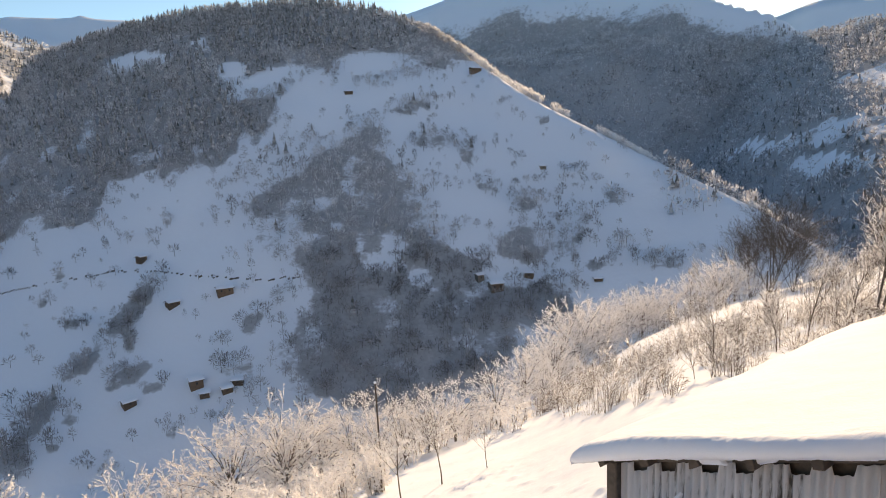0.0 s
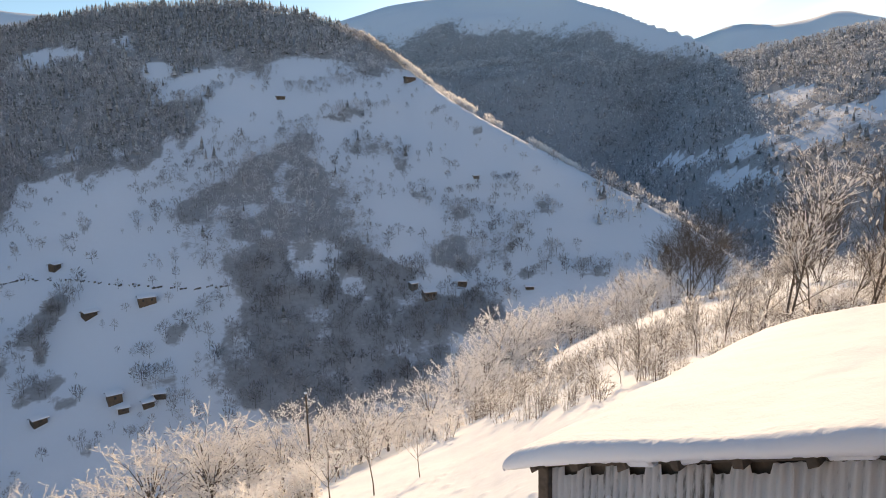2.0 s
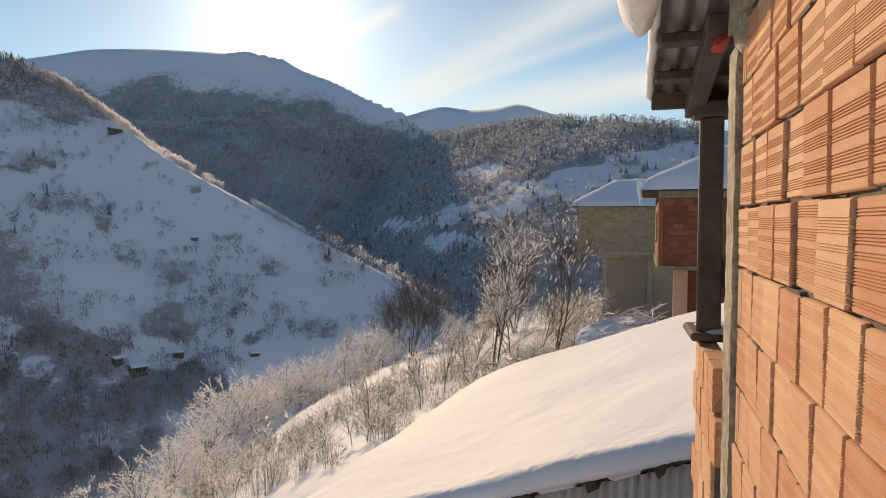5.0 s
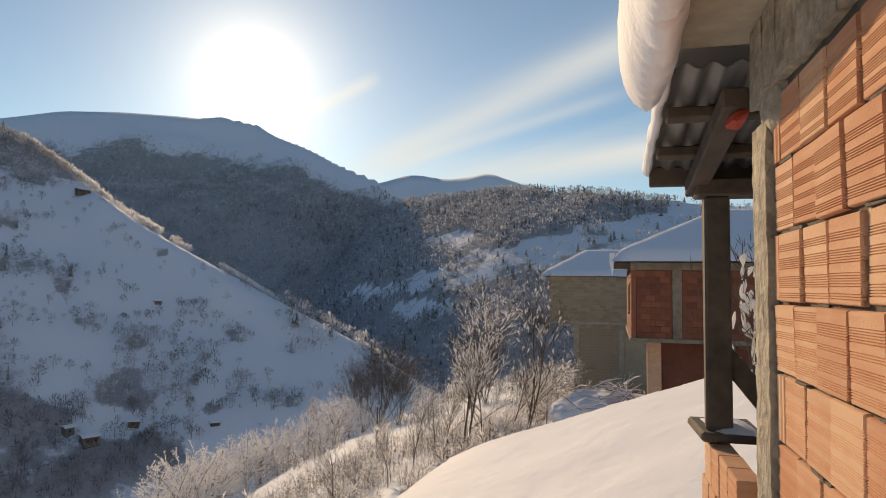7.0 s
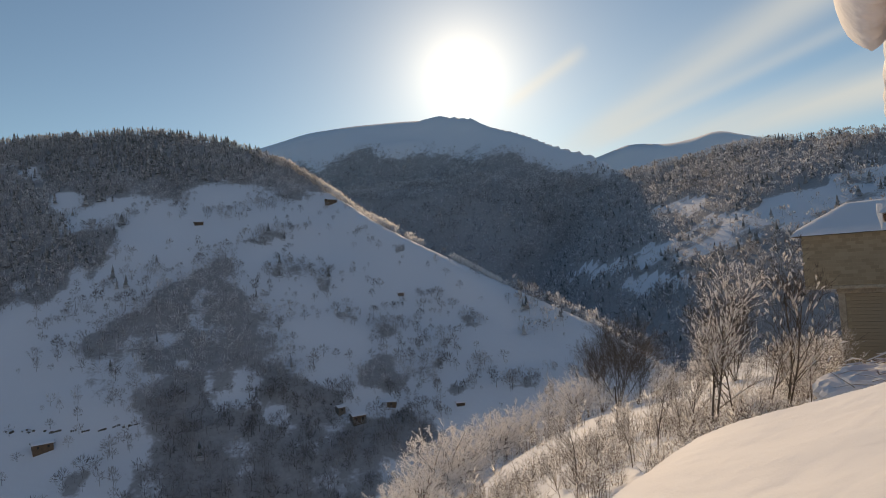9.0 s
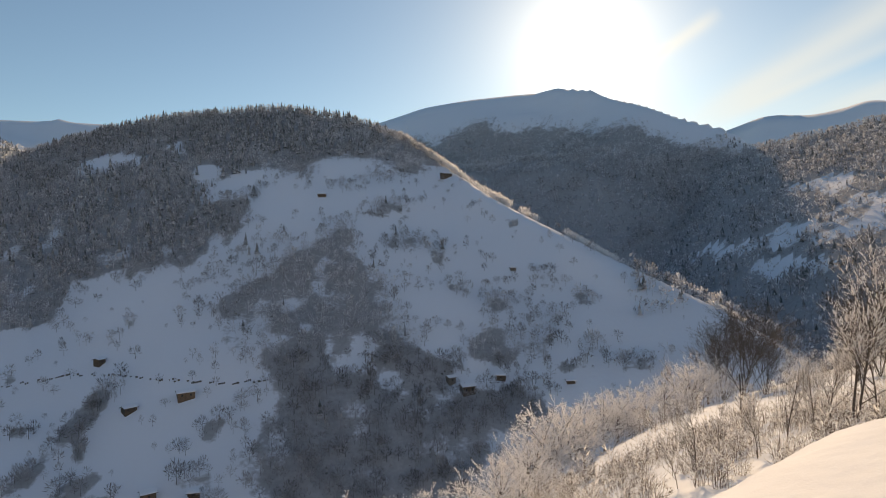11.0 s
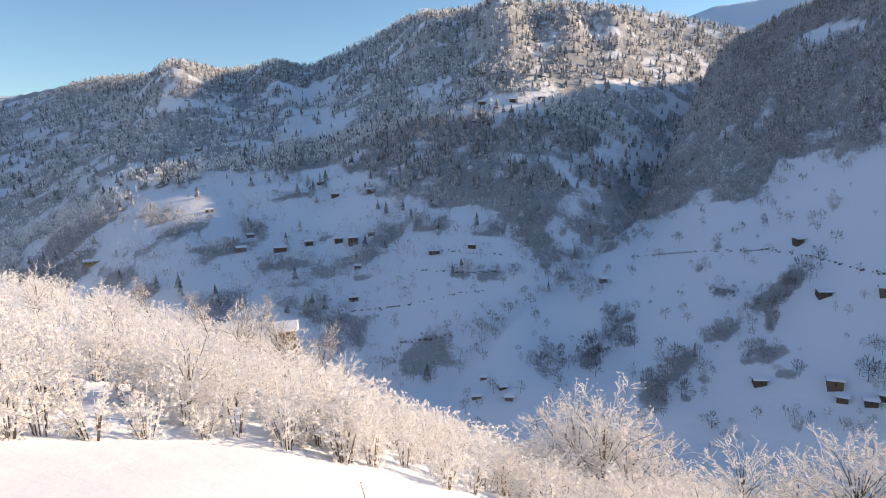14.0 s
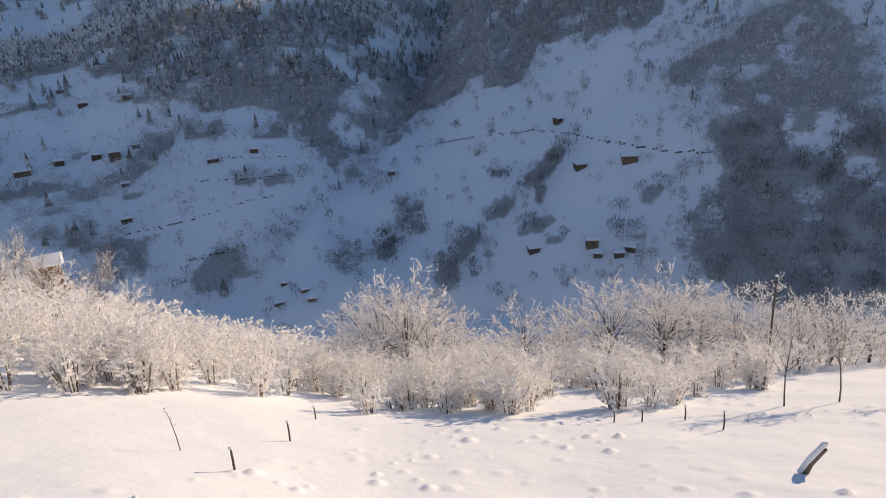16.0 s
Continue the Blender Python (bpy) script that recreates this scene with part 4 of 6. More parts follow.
def far_woods():
    rng = np.random.default_rng(7)
    # central hill
    az, r, P = sow(rng, 62000, -32, 56, 270, 1060, 1, lambda a, q, z: (q < along(H1_RC, a) + 40) & (z > height(a, q) - 1))
    el = np.degrees(np.arctan2(P[:, 2], r))
    fir = (rng.uniform(0, 1, len(r)) < np.where((el > 9.2) & (az > 2), 0.34, np.where((el > 0) & (az > 14), 0.16, 0.006))) & (az > -6)
    size = rng.uniform(3.5, 10.5, len(r))
    dens = wood_density(az, r, P[:, 2], 1)
    lone = ~fir & ((dens < 0.45) | (r < 400))
    rest = ~fir & ~lone
    plant("central_hill_woods", P[rest], size[rest], BARE, MAT_WOODS, "leafless frosted woods on the shaded hillside", rng, (0.9, 1.5), rime=True)
    plant("central_hill_shrubs", P[lone], size[lone] * 0.95, BARE_FINE, MAT_SHRUB, "scattered leafless shrubs and fruit trees in the snowfields", rng, (0.9, 1.5), rime=True)
    # the belt of sunlit trees along the crest
    m = 3200
    ca = rng.uniform(-28, 1.5, m)
    cr = along(H1_RC, ca) + rng.normal(7, 5, m)
    grove = fbm(-np.sin(np.radians(ca)) * cr, np.cos(np.radians(ca)) * cr, 30, 3, 35.0) * 2.4 + 0.45
    keep = rng.uniform(0, 1, m) < grove
    ca, cr, m = ca[keep], cr[keep], int(keep.sum())
    cp = np.stack([-np.sin(np.radians(ca)) * cr, np.cos(np.radians(ca)) * cr, height(ca, cr)], -1)
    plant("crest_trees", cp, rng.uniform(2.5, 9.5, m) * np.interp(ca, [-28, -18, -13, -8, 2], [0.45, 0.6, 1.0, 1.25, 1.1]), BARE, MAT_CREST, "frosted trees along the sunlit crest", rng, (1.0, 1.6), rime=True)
    plant("central_hill_firs", P[fir], rng.uniform(6, 12.5, fir.sum()), FIR, MAT_NEEDLES, "dark snowy conifers along the hilltop", rng)
    # hills at the valley's head
    both = [sow(rng, n, 28, 99, lo, hi, 2, lambda a, q, z: (q > along(H1_RC, a) + 10) & (q < along(H2_RC, a) + 30)) for n, lo, hi in ((20000, 285, 800), (24000, 800, 1800))]
    az, r, P = (np.concatenate([k[i] for k in both]) for i in range(3))
    el = np.degrees(np.arctan2(P[:, 2], r))
    fir = rng.uniform(0, 1, len(r)) < np.where(el > 5, 0.45, np.where(el < -3.5, 0.02, 0.24))
    near = r < 720
    lone = ~fir & near & (wood_density(az, r, P[:, 2], 2) < 0.5)
    band = ~fir & near & ~lone
    plant("valley_woods", P[band], rng.uniform(5, 10, band.sum()), BARE, MAT_WOODS, "leafless frosted trees round the village fields", rng, (0.9, 1.5), rime=True)
    plant("valley_shrubs", P[lone], rng.uniform(3, 8.5, lone.sum()), BARE, MAT_WOODS, "leafless shrubs and orchard trees in the village fields", rng, (0.9, 1.5), rime=True)
    # the crest's sun-paled twigs again, brightening the lit upper hill by colour
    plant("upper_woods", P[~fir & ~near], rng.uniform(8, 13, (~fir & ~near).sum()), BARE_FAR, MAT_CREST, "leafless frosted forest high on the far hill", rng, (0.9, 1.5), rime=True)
    plant("upper_firs", P[fir], rng.uniform(10, 18, fir.sum()), FIR_FAR, MAT_NEEDLES, "dense snowy conifer forest on the far hill", rng)
    # wooded ridge to the east
    az, r, P = sow(rng, 16000, -62, -19, 450, 1600, 3, lambda a, q, z: (q < along(H3_RC, a) + 30))
    fir = rng.uniform(0, 1, len(r)) < 0.14
    plant("ridge_woods", P[~fir], rng.uniform(9, 14, (~fir).sum()), BARE_FAR, MAT_WOODS, "leafless frosted forest on the dark eastern ridge", rng, (0.9, 1.5), rime=True)
    plant("ridge_firs", P[fir], rng.uniform(11, 18, fir.sum()), FIR_FAR, MAT_NEEDLES, "dark conifer forest on the eastern ridge", rng)
    # lower slopes of the great mountain
    az, r, P = sow(rng, 26000, -40, 4, 1200, 2300, 4, lambda a, q, z: (height(a, q, True)[1] == 5) & (np.degrees(np.arctan2(z, q)) > along(H1_EL, a) - 1) & (np.degrees(np.arctan2(z, q)) < along(M1_EL, a) - 1.3))
    plant("mountain_woods", P, rng.uniform(9, 16, len(P)), BARE_FAR, MAT_WOODS, "dark snowy forest on the flank of the great mountain", rng, (0.9, 1.5), rime=True)


far_woods()


# ---------------------------------------------------------------- frosted trees and bushes
def grow(rnd, V, F, FV, FF, p, d, length, rad, level, levels, frost, spread, kids, low=0.38, load=0.0):
    """One limb and all that grows from it: wood into V, F; rime into FV, FF."""
    n = 4 if level == 0 else 3
    pts, rads, q, way = [p], [rad], p, d.normalized()
    for i in range(n):
        way = (way + Vector((rnd.gauss(0, 0.10), rnd.gauss(0, 0.10), rnd.gauss(0.06, 0.06)))).normalized()
        q = q + way * (length / n)
        pts.append(q)
        rads.append(rad * (1 - 0.62 * (i + 1) / n))
    tube(V, F, pts, rads, 5 if level == 0 else 3)
    if level >= 1:
        for a, b in zip(pts, pts[1:]):
            if frost == 1 and rnd.random() < 0.30:
                sliver(FV, FF, a + Vector((0, 0, rad)), b + Vector((0, 0, rad * 0.5)), rnd.uniform(0.012, 0.028))
            for _ in range(frost):
                c = a.lerp(b, rnd.random()) + Vector((rnd.gauss(0, 0.02), rnd.gauss(0, 0.02), 0.01 + rad))
                clump(FV, FF, c, rnd.uniform(0.012, 0.032) * (1 + length * 0.25), rnd)
        if load and rnd.random() < load:          # a pad of snow lying along the limb
            a, b = pts[1], pts[2]
            tube(FV, FF, [a + Vector((0, 0, 0.01)), a.lerp(b, 0.5) + Vector((0, 0, 0.05)), b + Vector((0, 0, 0.02))], [0.012, rnd.uniform(0.035, 0.075), 0.012], 5)
    if level == levels:
        for _ in range(kids[-1]):
            a = pts[rnd.randrange(1, len(pts))]
            t = (way + Vector((rnd.gauss(0, 0.6), rnd.gauss(0, 0.6), rnd.gauss(0.2, 0.4)))).normalized()
            e = a + t * length * rnd.uniform(0.25, 0.6)
            if frost and rnd.random() < 0.08 + 0.27 * frost:
                sliver(FV, FF, a, e, rnd.uniform(0.010, 0.022))
                clump(FV, FF, e, rnd.uniform(0.012, 0.03), rnd)
            else:
                sliver(V, F, a, e, rnd.uniform(0.006, 0.011))
        return
    for k in range(kids[level]):
        at = rnd.uniform(0.35, 1.0) if level else rnd.uniform(low, 1.0)
        i = min(int(at * n), n - 1)
        a = pts[i].lerp(pts[i + 1], at * n - i)
        turn = rnd.uniform(0, 6.283)
        side = way.orthogonal().normalized()
        side.rotate(Matrix.Rotation(turn, 3, way))
        t = (way * (1 - spread) + side * spread * rnd.uniform(0.7, 1.2) + Vector((0, 0, 0.18))).normalized()
        grow(rnd, V, F, FV, FF, a, t, length * rnd.uniform(0.42, 0.66) * (1.15 - 0.4 * at) * (0.78 if load and not level else 1.0), rads[i] * 0.5, level + 1, levels, frost, spread, kids, low, load)


def tree_thing(name, seed, h, frost, spread, label, kids=(9, 6, 5), stems=1, rad=0.02, low=0.38, load=0.0, lean=None):
    """A leafless tree of height h standing at its own origin: trunk with limbs, and the rime on it."""
    rnd = random.Random(seed)
    V, F, FV, FF = [], [], [], []
    for s in range(stems):
        lean = lean if lean is not None else 0.05 if stems == 1 else 0.28
        d = Vector((rnd.gauss(0, lean), rnd.gauss(0, lean), 1))
        b = Vector((rnd.gauss(0, 0.06), rnd.gauss(0, 0.06), -0.15)) * (1 if stems > 1 else 0.2) + Vector((0, 0, -0.15))
        grow(rnd, V, F, FV, FF, b, d, h * rnd.uniform(0.72, 0.82), h * rad / math.sqrt(stems), 0, 2, frost, spread, kids, low, load)
    ob = new(name, mesh_of(name, V, F, MAT_BARK))
    tagged(ob, label, "tree")
    if FF:
        part_mesh("frost", mesh_of("frost", FV, FF, MAT_FROST), ob, "white hoar frost on the twigs")["kind"] = "stuff"
    return ob


def dome_tree(name, seed, h, label, limbs=52, twigs=15):
    """A rounded leafless tree of height h: limbs fan out from a short trunk to a dome, every twig thick with rime."""
    rnd = random.Random(seed)
    V, F, LV, LF, FV, FF = [], [], [], [], [], []
    tube(V, F, [Vector((0, 0, -0.3)), Vector((0.02, 0, 0.14 * h)), Vector((0.0, 0.03, 0.34 * h)), Vector((0.02, 0.02, 0.6 * h))], [0.020 * h, 0.015 * h, 0.009 * h, 0.004 * h], 6)
    for k in range(limbs):
        a, c = 2.39996 * k + rnd.uniform(-0.3, 0.3), 1.0 - 1.2 * (k + rnd.random()) / limbs
        o = math.sqrt(max(0.0, 1 - c * c))
        p = Vector((0, 0, rnd.uniform(0.10, 0.40) * h))
        e = Vector((math.cos(a) * o * 0.47, math.sin(a) * o * 0.47, 0.38 + 0.60 * c)) * h * rnd.uniform(0.84, 1.0)
        m = p.lerp(e, 0.5) + Vector((rnd.gauss(0, 0.02), rnd.gauss(0, 0.02), 0.06)) * h
        tube(*((FV, FF) if rnd.random() < 0.4 else (LV, LF)), [p, m], [0.0045 * h, 0.003 * h], 3)
        tube(*((FV, FF) if rnd.random() < 0.85 else (LV, LF)), [m, e], [0.003 * h, 0.0012 * h], 3)
        out = (e - p).normalized()
        for _ in range(twigs):
            t = 1 - 0.75 * rnd.random() ** 1.7
            q = m.lerp(e, 2 * t - 1) if t > 0.5 else p.lerp(m, 2 * t)
            w = (out * 0.8 + Vector((rnd.gauss(0, 0.7), rnd.gauss(0, 0.7), rnd.gauss(0.15, 0.55)))).normalized()
            l = h * rnd.uniform(0.05, 0.13)
            if rnd.random() < 0.14:
                sliver(LV, LF, q, q + w * l, 0.0016 * h)
                continue
            sliver(FV, FF, q, q + w * l, rnd.uniform(0.0025, 0.0045) * h)
            for _ in range(2):
                clump(FV, FF, q + w * l * rnd.uniform(0.45, 1.1) + Vector((rnd.gauss(0, 0.006), rnd.gauss(0, 0.006), 0.004)) * h, rnd.uniform(0.0042, 0.0095) * h, rnd)
    ob = tagged(new(name, mesh_of(name, V, F, MAT_BARK)), label, "tree")
    part_mesh("branchwood", mesh_of("branchwood", LV, LF, MAT_BARK), ob)["kind"] = "stuff"
    part_mesh("frost", mesh_of("frost", FV, FF, MAT_FROST), ob, "white hoar frost on the twigs")["kind"] = "stuff"
    return ob


def blade(V, F, p, q, w):
    """A twig seen from afar: two triangles."""
    d = (q - p).orthogonal().normalized() * w * 1.3
    m, k = p.lerp(q, 0.5), len(V)
    V.extend((p, m + d, q, m - d))
    F.extend(((k, k + 1, k + 2), (k, k + 2, k + 3)))


def bush_mesh(seed, h, stems, twigs, grains, size=1.0, bare=0.25, sides=3, coarse=False, coat=True, reach=1.0, thick=1.0):
    """A many-stemmed hazel of height h: bare stems low down, rime above."""
    rnd = random.Random(seed)
    V, F, FV, FF = [], [], [], []
    for _ in range(stems):
        a, out = rnd.uniform(0, 6.283), rnd.uniform(0.05, 0.48) * h
        top = rnd.uniform(0.65, 1.0) * h
        b = Vector((math.cos(a) * 0.12, math.sin(a) * 0.12, -0.15))
        e = Vector((math.cos(a) * out, math.sin(a) * out, top))
        m = b.lerp(e, 0.5) + Vector((0, 0, 0.08 * h))
        pts = [b, b.lerp(m, 0.6) + Vector((0, 0, 0.03)), m, e]
        tube(*((FV, FF) if coat and rnd.random() < 0.55 else (V, F)), pts[:3], [0.020 * thick, 0.016 * thick, 0.011 * thick], sides)
        tube(*((FV, FF) if coat else (V, F)), pts[2:], [0.013 * thick, 0.006 * thick], sides)
        for _ in range(twigs):
            t = rnd.uniform(0.05, 1.0)
            p = m.lerp(e, (t - 0.5) * 2) if t > 0.5 else b.lerp(m, t * 2)
            w = Vector((math.cos(a) + rnd.gauss(0, 0.8), math.sin(a) + rnd.gauss(0, 0.8), rnd.gauss(0.9, 0.5))).normalized()
            l = rnd.uniform(0.15, 0.42) * h * 0.42 * reach
            if rnd.random() < bare:
                (blade if coarse else sliver)(V, F, p, p + w * l, 0.008)
            else:
                (blade if coarse else sliver)(FV, FF, p, p + w * l, rnd.uniform(0.010, 0.02))
            for _ in range(grains):
                q = p + w * l * rnd.uniform(0.5, 1.1) + Vector((rnd.gauss(0, 0.03), rnd.gauss(0, 0.03), rnd.gauss(0.01, 0.03)))
                clump(FV, FF, q, rnd.uniform(0.014, 0.036) * size, rnd)
    return V, F, FV, FF


FIELD = table("-60:200 -48:21 -36:19 -30:18.5 -22:20 -15:23 -10:29 -6:34 -3:38 2:37 6:29 8.5:22 14:19.5 22:18 31:17.6 43:17.6 50:18 52:21.5 58:20 66:18.5 76:17.5 88:16.5 97:16 110:16")


def bushes():
    rnd = random.Random(31)
    kinds = []
    for k in range(6):
        h = (1.7, 2.0, 2.2, 1.8, 2.1, 1.5)[k]
        V, F, FV, FF = bush_mesh(40 + k, h, 14, 10, 3, 1.45, 0.16, reach=1.2, coarse=True)
        ob = new("hazel_bush", mesh_of("stems", V, F, MAT_TWIG))
        tagged(ob, "leafless hazel bush white with hoar frost on the snowy slope", "bush", "frosted hazel bushes")
        part_mesh("frost", mesh_of("frost", FV, FF, MAT_FROST), ob, "white hoar frost on the twigs")["kind"] = "stuff"
        kinds.append(ob)
    spots = []
    for az in np.arange(-49, 104, 0.35):
        f, e = float(along(FIELD, az, 0.5)), float(along(BROW, az, 2)) + 14
        r = f + rnd.uniform(0, 1.2)
        while r < e:
            step = 1.5 * (1 + 0.012 * max(r - 20, 0))
            # as many in each ring as it is long
            if rnd.random() < 0.35 * math.pi / 180 * r / step:
                spots.append((az + rnd.uniform(-0.2, 0.2), r + rnd.uniform(-0.4, 0.4)))
            r += step * rnd.uniform(0.7, 1.3)
    # keep the sunlit strip of open snow free, and thin the wood on the eastern side
    keep = []
    for az, r in spots:
        el = math.degrees(math.atan2(float(height(az, r)), r))
        strip = -40 < az < -10.5 and -1.0 < el - float(np.interp(az, [-40, -33, -27, -20.7, -12.8, -9], [-10.6, -12.2, -13.7, -16.2, -19.2, -20.9])) < 0.7
        if strip or (az < -42 and r < 34) or (az < -24 and r > 60 and rnd.random() < 0.35):
            continue
        keep.append((az, r))
    thicket = [s for s in keep if s[0] < -7]
    thicket += [(az + rnd.uniform(-1, 1), r + rnd.uniform(-0.8, 0.8)) for az, r in thicket if r < 48 for _ in range(2)]
    keep = [s for s in keep if s[0] >= -7]
    keep.sort(key=lambda s: s[1])
    first, used = 190, set()
    for i, (az, r) in enumerate(keep[:first]):
        k = i % 6
        p = place(az, r)
        s = rnd.uniform(0.8, 1.15)
        m = Matrix.Translation(p) @ Matrix.Rotation(rnd.uniform(0, 6.283), 4, "Z") @ Matrix.Rotation(rnd.uniform(-0.12, 0.12), 4, "X")
        if k not in used:
            used.add(k)
            kinds[k].matrix_basis = m
            ob = kinds[k]
        else:
            ob = copy_thing(kinds[k], m)
        ob.scale = (s * 1.12, s * 1.12, s * rnd.uniform(0.82, 1.05))
    temps = []
    for k in range(5):
        V, F, FV, FF = bush_mesh(80 + k, 2.1, 7, 5, 1, 2.8, 0.16, coarse=True, reach=1.25)
        temps.append((np.array([tuple(v) for v in V]), np.array(F), np.array([tuple(v) for v in FV]), np.array(FF)))
    rng = np.random.default_rng(12)
    P = np.array([tuple(place(az, r)) for az, r in keep[first:]])
    if len(P):
        for mat, sel, name, lab in ((MAT_TWIG, 0, "far_hazel_stems", "bare brown stems of the hazel thicket"),
                                    (MAT_FROST, 2, "far_hazel_frost", "hoar frost on the hazel thicket down the slope")):
            plant(name, P, np.random.default_rng(5).uniform(0.85, 1.3, len(P)), [(t[sel], t[sel + 1]) for t in temps], mat, lab, np.random.default_rng(3), (0.9, 1.3))
    # the browner thicket on the eastern side, with less frost
    temps = []
    for k in range(5):
        V, F, FV, FF = bush_mesh(90 + k, 1.1 + 0.22 * k, 6, 10, 1, 1.0, bare=0.72, coarse=True, coat=False, reach=2.1, thick=0.55)
        temps.append(tuple(np.array(x if i % 2 else [tuple(v) for v in x]) for i, x in enumerate((V, F, FV, FF))))
    P = np.array([tuple(place(az, r)) for az, r in thicket])
    for mat, sel, name, lab in ((MAT_TWIG, 0, "thicket_stems", "brown leafless thicket along the snowy bank"),
                                (MAT_FROST, 2, "thicket_frost", "patches of frost and snow caught in the thicket")):
        plant(name, P, np.random.default_rng(6).uniform(0.7, 1.25, len(P)) * np.interp([r for a, r in thicket], [28, 60], [0.62, 1.3]), [(t[sel], t[sel + 1]) for t in temps], mat, lab, np.random.default_rng(4), (0.9, 1.2))
    print("bushes", len(keep), len(thicket))


bushes()


def trees():
    frosted = "leafless tree thick with white hoar frost on the slope"
    barer = "tall leafless tree with snow caught on its branches"
    kinds = {
        "round": [dome_tree("frosted_tree", 101 + k, 5.0, frosted) for k in range(3)],
        "shrub": [dome_tree("frosted_tree", 120 + k, 5.0, frosted, 34, 15) for k in range(2)],
        "tall": [tree_thing("bare_tree", 140 + k, 8.0, 1, 0.42, barer, (18, 7, 6), rad=0.0085, low=0.2, load=0.08) for k in range(3)],
        "birch": [tree_thing("snowy_tree", 150 + k, 8.0, k, 0.46, "leafless tree with pads of snow along its forking limbs", (14, 7, 6), stems=2, rad=0.011, low=0.22, load=(0.5, 0.34)[k], lean=0.10) for k in range(2)],
        "clump": [tree_thing("bare_tree", 160 + k, 8.0, 0, 0.48, "dark leafless tree fanning out in many stems", (10, 7, 7), stems=9, rad=0.016, low=0.25, lean=0.3) for k in range(2)],
        "young": [tree_thing("young_tree", 180 + k, 4.6, 1, 0.5, "slim young leafless tree standing in open snow", (9, 6, 5), rad=0.009, low=0.42) for k in range(2)],
    }
    used, rnd = set(), random.Random(77)
    rows = [  # kind, compass angle, distance, height
        ("round", 21.2, 34.0, 6.3), ("round", 16.3, 34.0, 6.3), ("shrub", 13.0, 36.0, 5.6), ("shrub", 10.0, 36.0, 5.2), ("round", 14.4, 37.0, 5.4), ("shrub", 25.5, 36.0, 4.6), ("shrub", 7.5, 37.0, 5.4),
    ] + [
        ("young", 5.5, 20.3, 3.4), ("young", 1.5, 21.8, 3.4), ("young", -3.0, 22.5, 2.2),
        ("shrub", 41.6, 31.0, 6.6), ("shrub", 39.4, 32.0, 5.6), ("round", 43.8, 32.0, 6.0), ("shrub", 46.0, 33.0, 5.0), ("shrub", 37.0, 33.0, 4.4), ("shrub", 29.6, 34.0, 5.2), ("shrub", 5.0, 36.0, 4.4),
        ("shrub", 0.0, 40.0, 4.6), ("shrub", -4.0, 44.0, 5.0), ("round", 2.6, 37.0, 4.6), ("round", -6.8, 50.0, 5.6), ("round", -9.4, 56.0, 6.0), ("shrub", -8.5, 46.0, 3.6),
        ("shrub", 71.0, 46.0, 4.6), ("shrub", 74.6, 52.0, 5.2), ("tall", 68.6, 40.0, 5.0), ("tall", 71.3, 42.0, 5.4), ("tall", 75.2, 50.0, 5.2), ("shrub", 79.6, 22.0, 3.4),
        ("tall", 73.4, 62.0, 6.5), ("tall", 77.5, 58.0, 5.5), ("shrub", 85.0, 60.0, 4.6), ("shrub", 90.0, 66.0, 4.8), ("tall", 82.0, 66.0, 5.4), ("shrub", 66.0, 58.0, 4.0),
    ]
    # trees of the eastern bank: kind, compass angle, height angles of foot and top
    bank = [
        ("round", -10.2, -17.6, -14.2), ("round", -11.7, -17.1, -13.0), ("round", -13.2, -16.9, -13.2), ("round", -14.4, -16.5, -13.0), ("round", -16.2, -16.3, -12.0), ("round", -17.4, -15.9, -12.2),
        ("round", -18.4, -15.6, -11.6), ("shrub", -19.8, -15.3, -11.8), ("round", -21.4, -14.6, -10.6), ("round", -23.6, -13.2, -9.2), ("tall", -22.4, -13.8, -9.9), ("shrub", -8.9, -20.9, -18.0),
        ("clump", -27.6, -12.3, -5.1), ("clump", -26.2, -12.5, -7.0), ("clump", -29.2, -12.1, -7.2), ("round", -24.9, -12.9, -9.0), ("tall", -30.7, -11.8, -8.2), ("shrub", -31.9, -11.6, -8.8),
    ] + [
        ("tall", -23.3, -19.2, -12.4), ("tall", -21.9, -19.6, -15.7), ("tall", -25.2, -18.4, -13.1), ("tall", -30.4, -15.4, -8.6), ("tall", -28.2, -16.8, -11.8), ("tall", -32.4, -14.6, -9.6),
        ("birch", -35.0, -14.4, -0.3), ("birch", -40.3, -12.6, 0.4), ("tall", -36.4, -13.8, -5.0), ("tall", -33.4, -14.6, -8.0), ("tall", -42.2, -11.6, -6.6), ("shrub", -38.6, -12.9, -9.4), ("tall", -39.2, -12.8, -6.0),
        ("tall", -43.3, -11.2, -6.5), ("tall", -44.8, -10.5, -6.1), ("shrub", -37.2, -13.2, -9.6), ("shrub", -33.2, -13.8, -10.6), ("shrub", -42.8, -11.2, -8.6), ("round", -35.6, -10.4, -6.2),
    ]
    for kind, az, foot, top in bank:
        p = on_slope(az, foot)
        r = min(math.hypot(p.x, p.y), float(along(BROW, az, 2)) + 5)
        rows.append((kind, az, r, r * math.tan(radians(top)) - place(az, r).z))
    for kind, az, r, h in rows:
        k = rnd.randrange(len(kinds[kind]))
        src = kinds[kind][k]
        full = {"round": 5.0, "shrub": 5.0, "tall": 8.0, "birch": 8.0, "clump": 8.0, "young": 4.6}[kind]
        m = Matrix.Translation(place(az, r)) @ Matrix.Rotation(rnd.uniform(0, 6.283), 4, "Z")
        if (kind, k) in used:
            ob = copy_thing(src, m)
        else:
            used.add((kind, k))
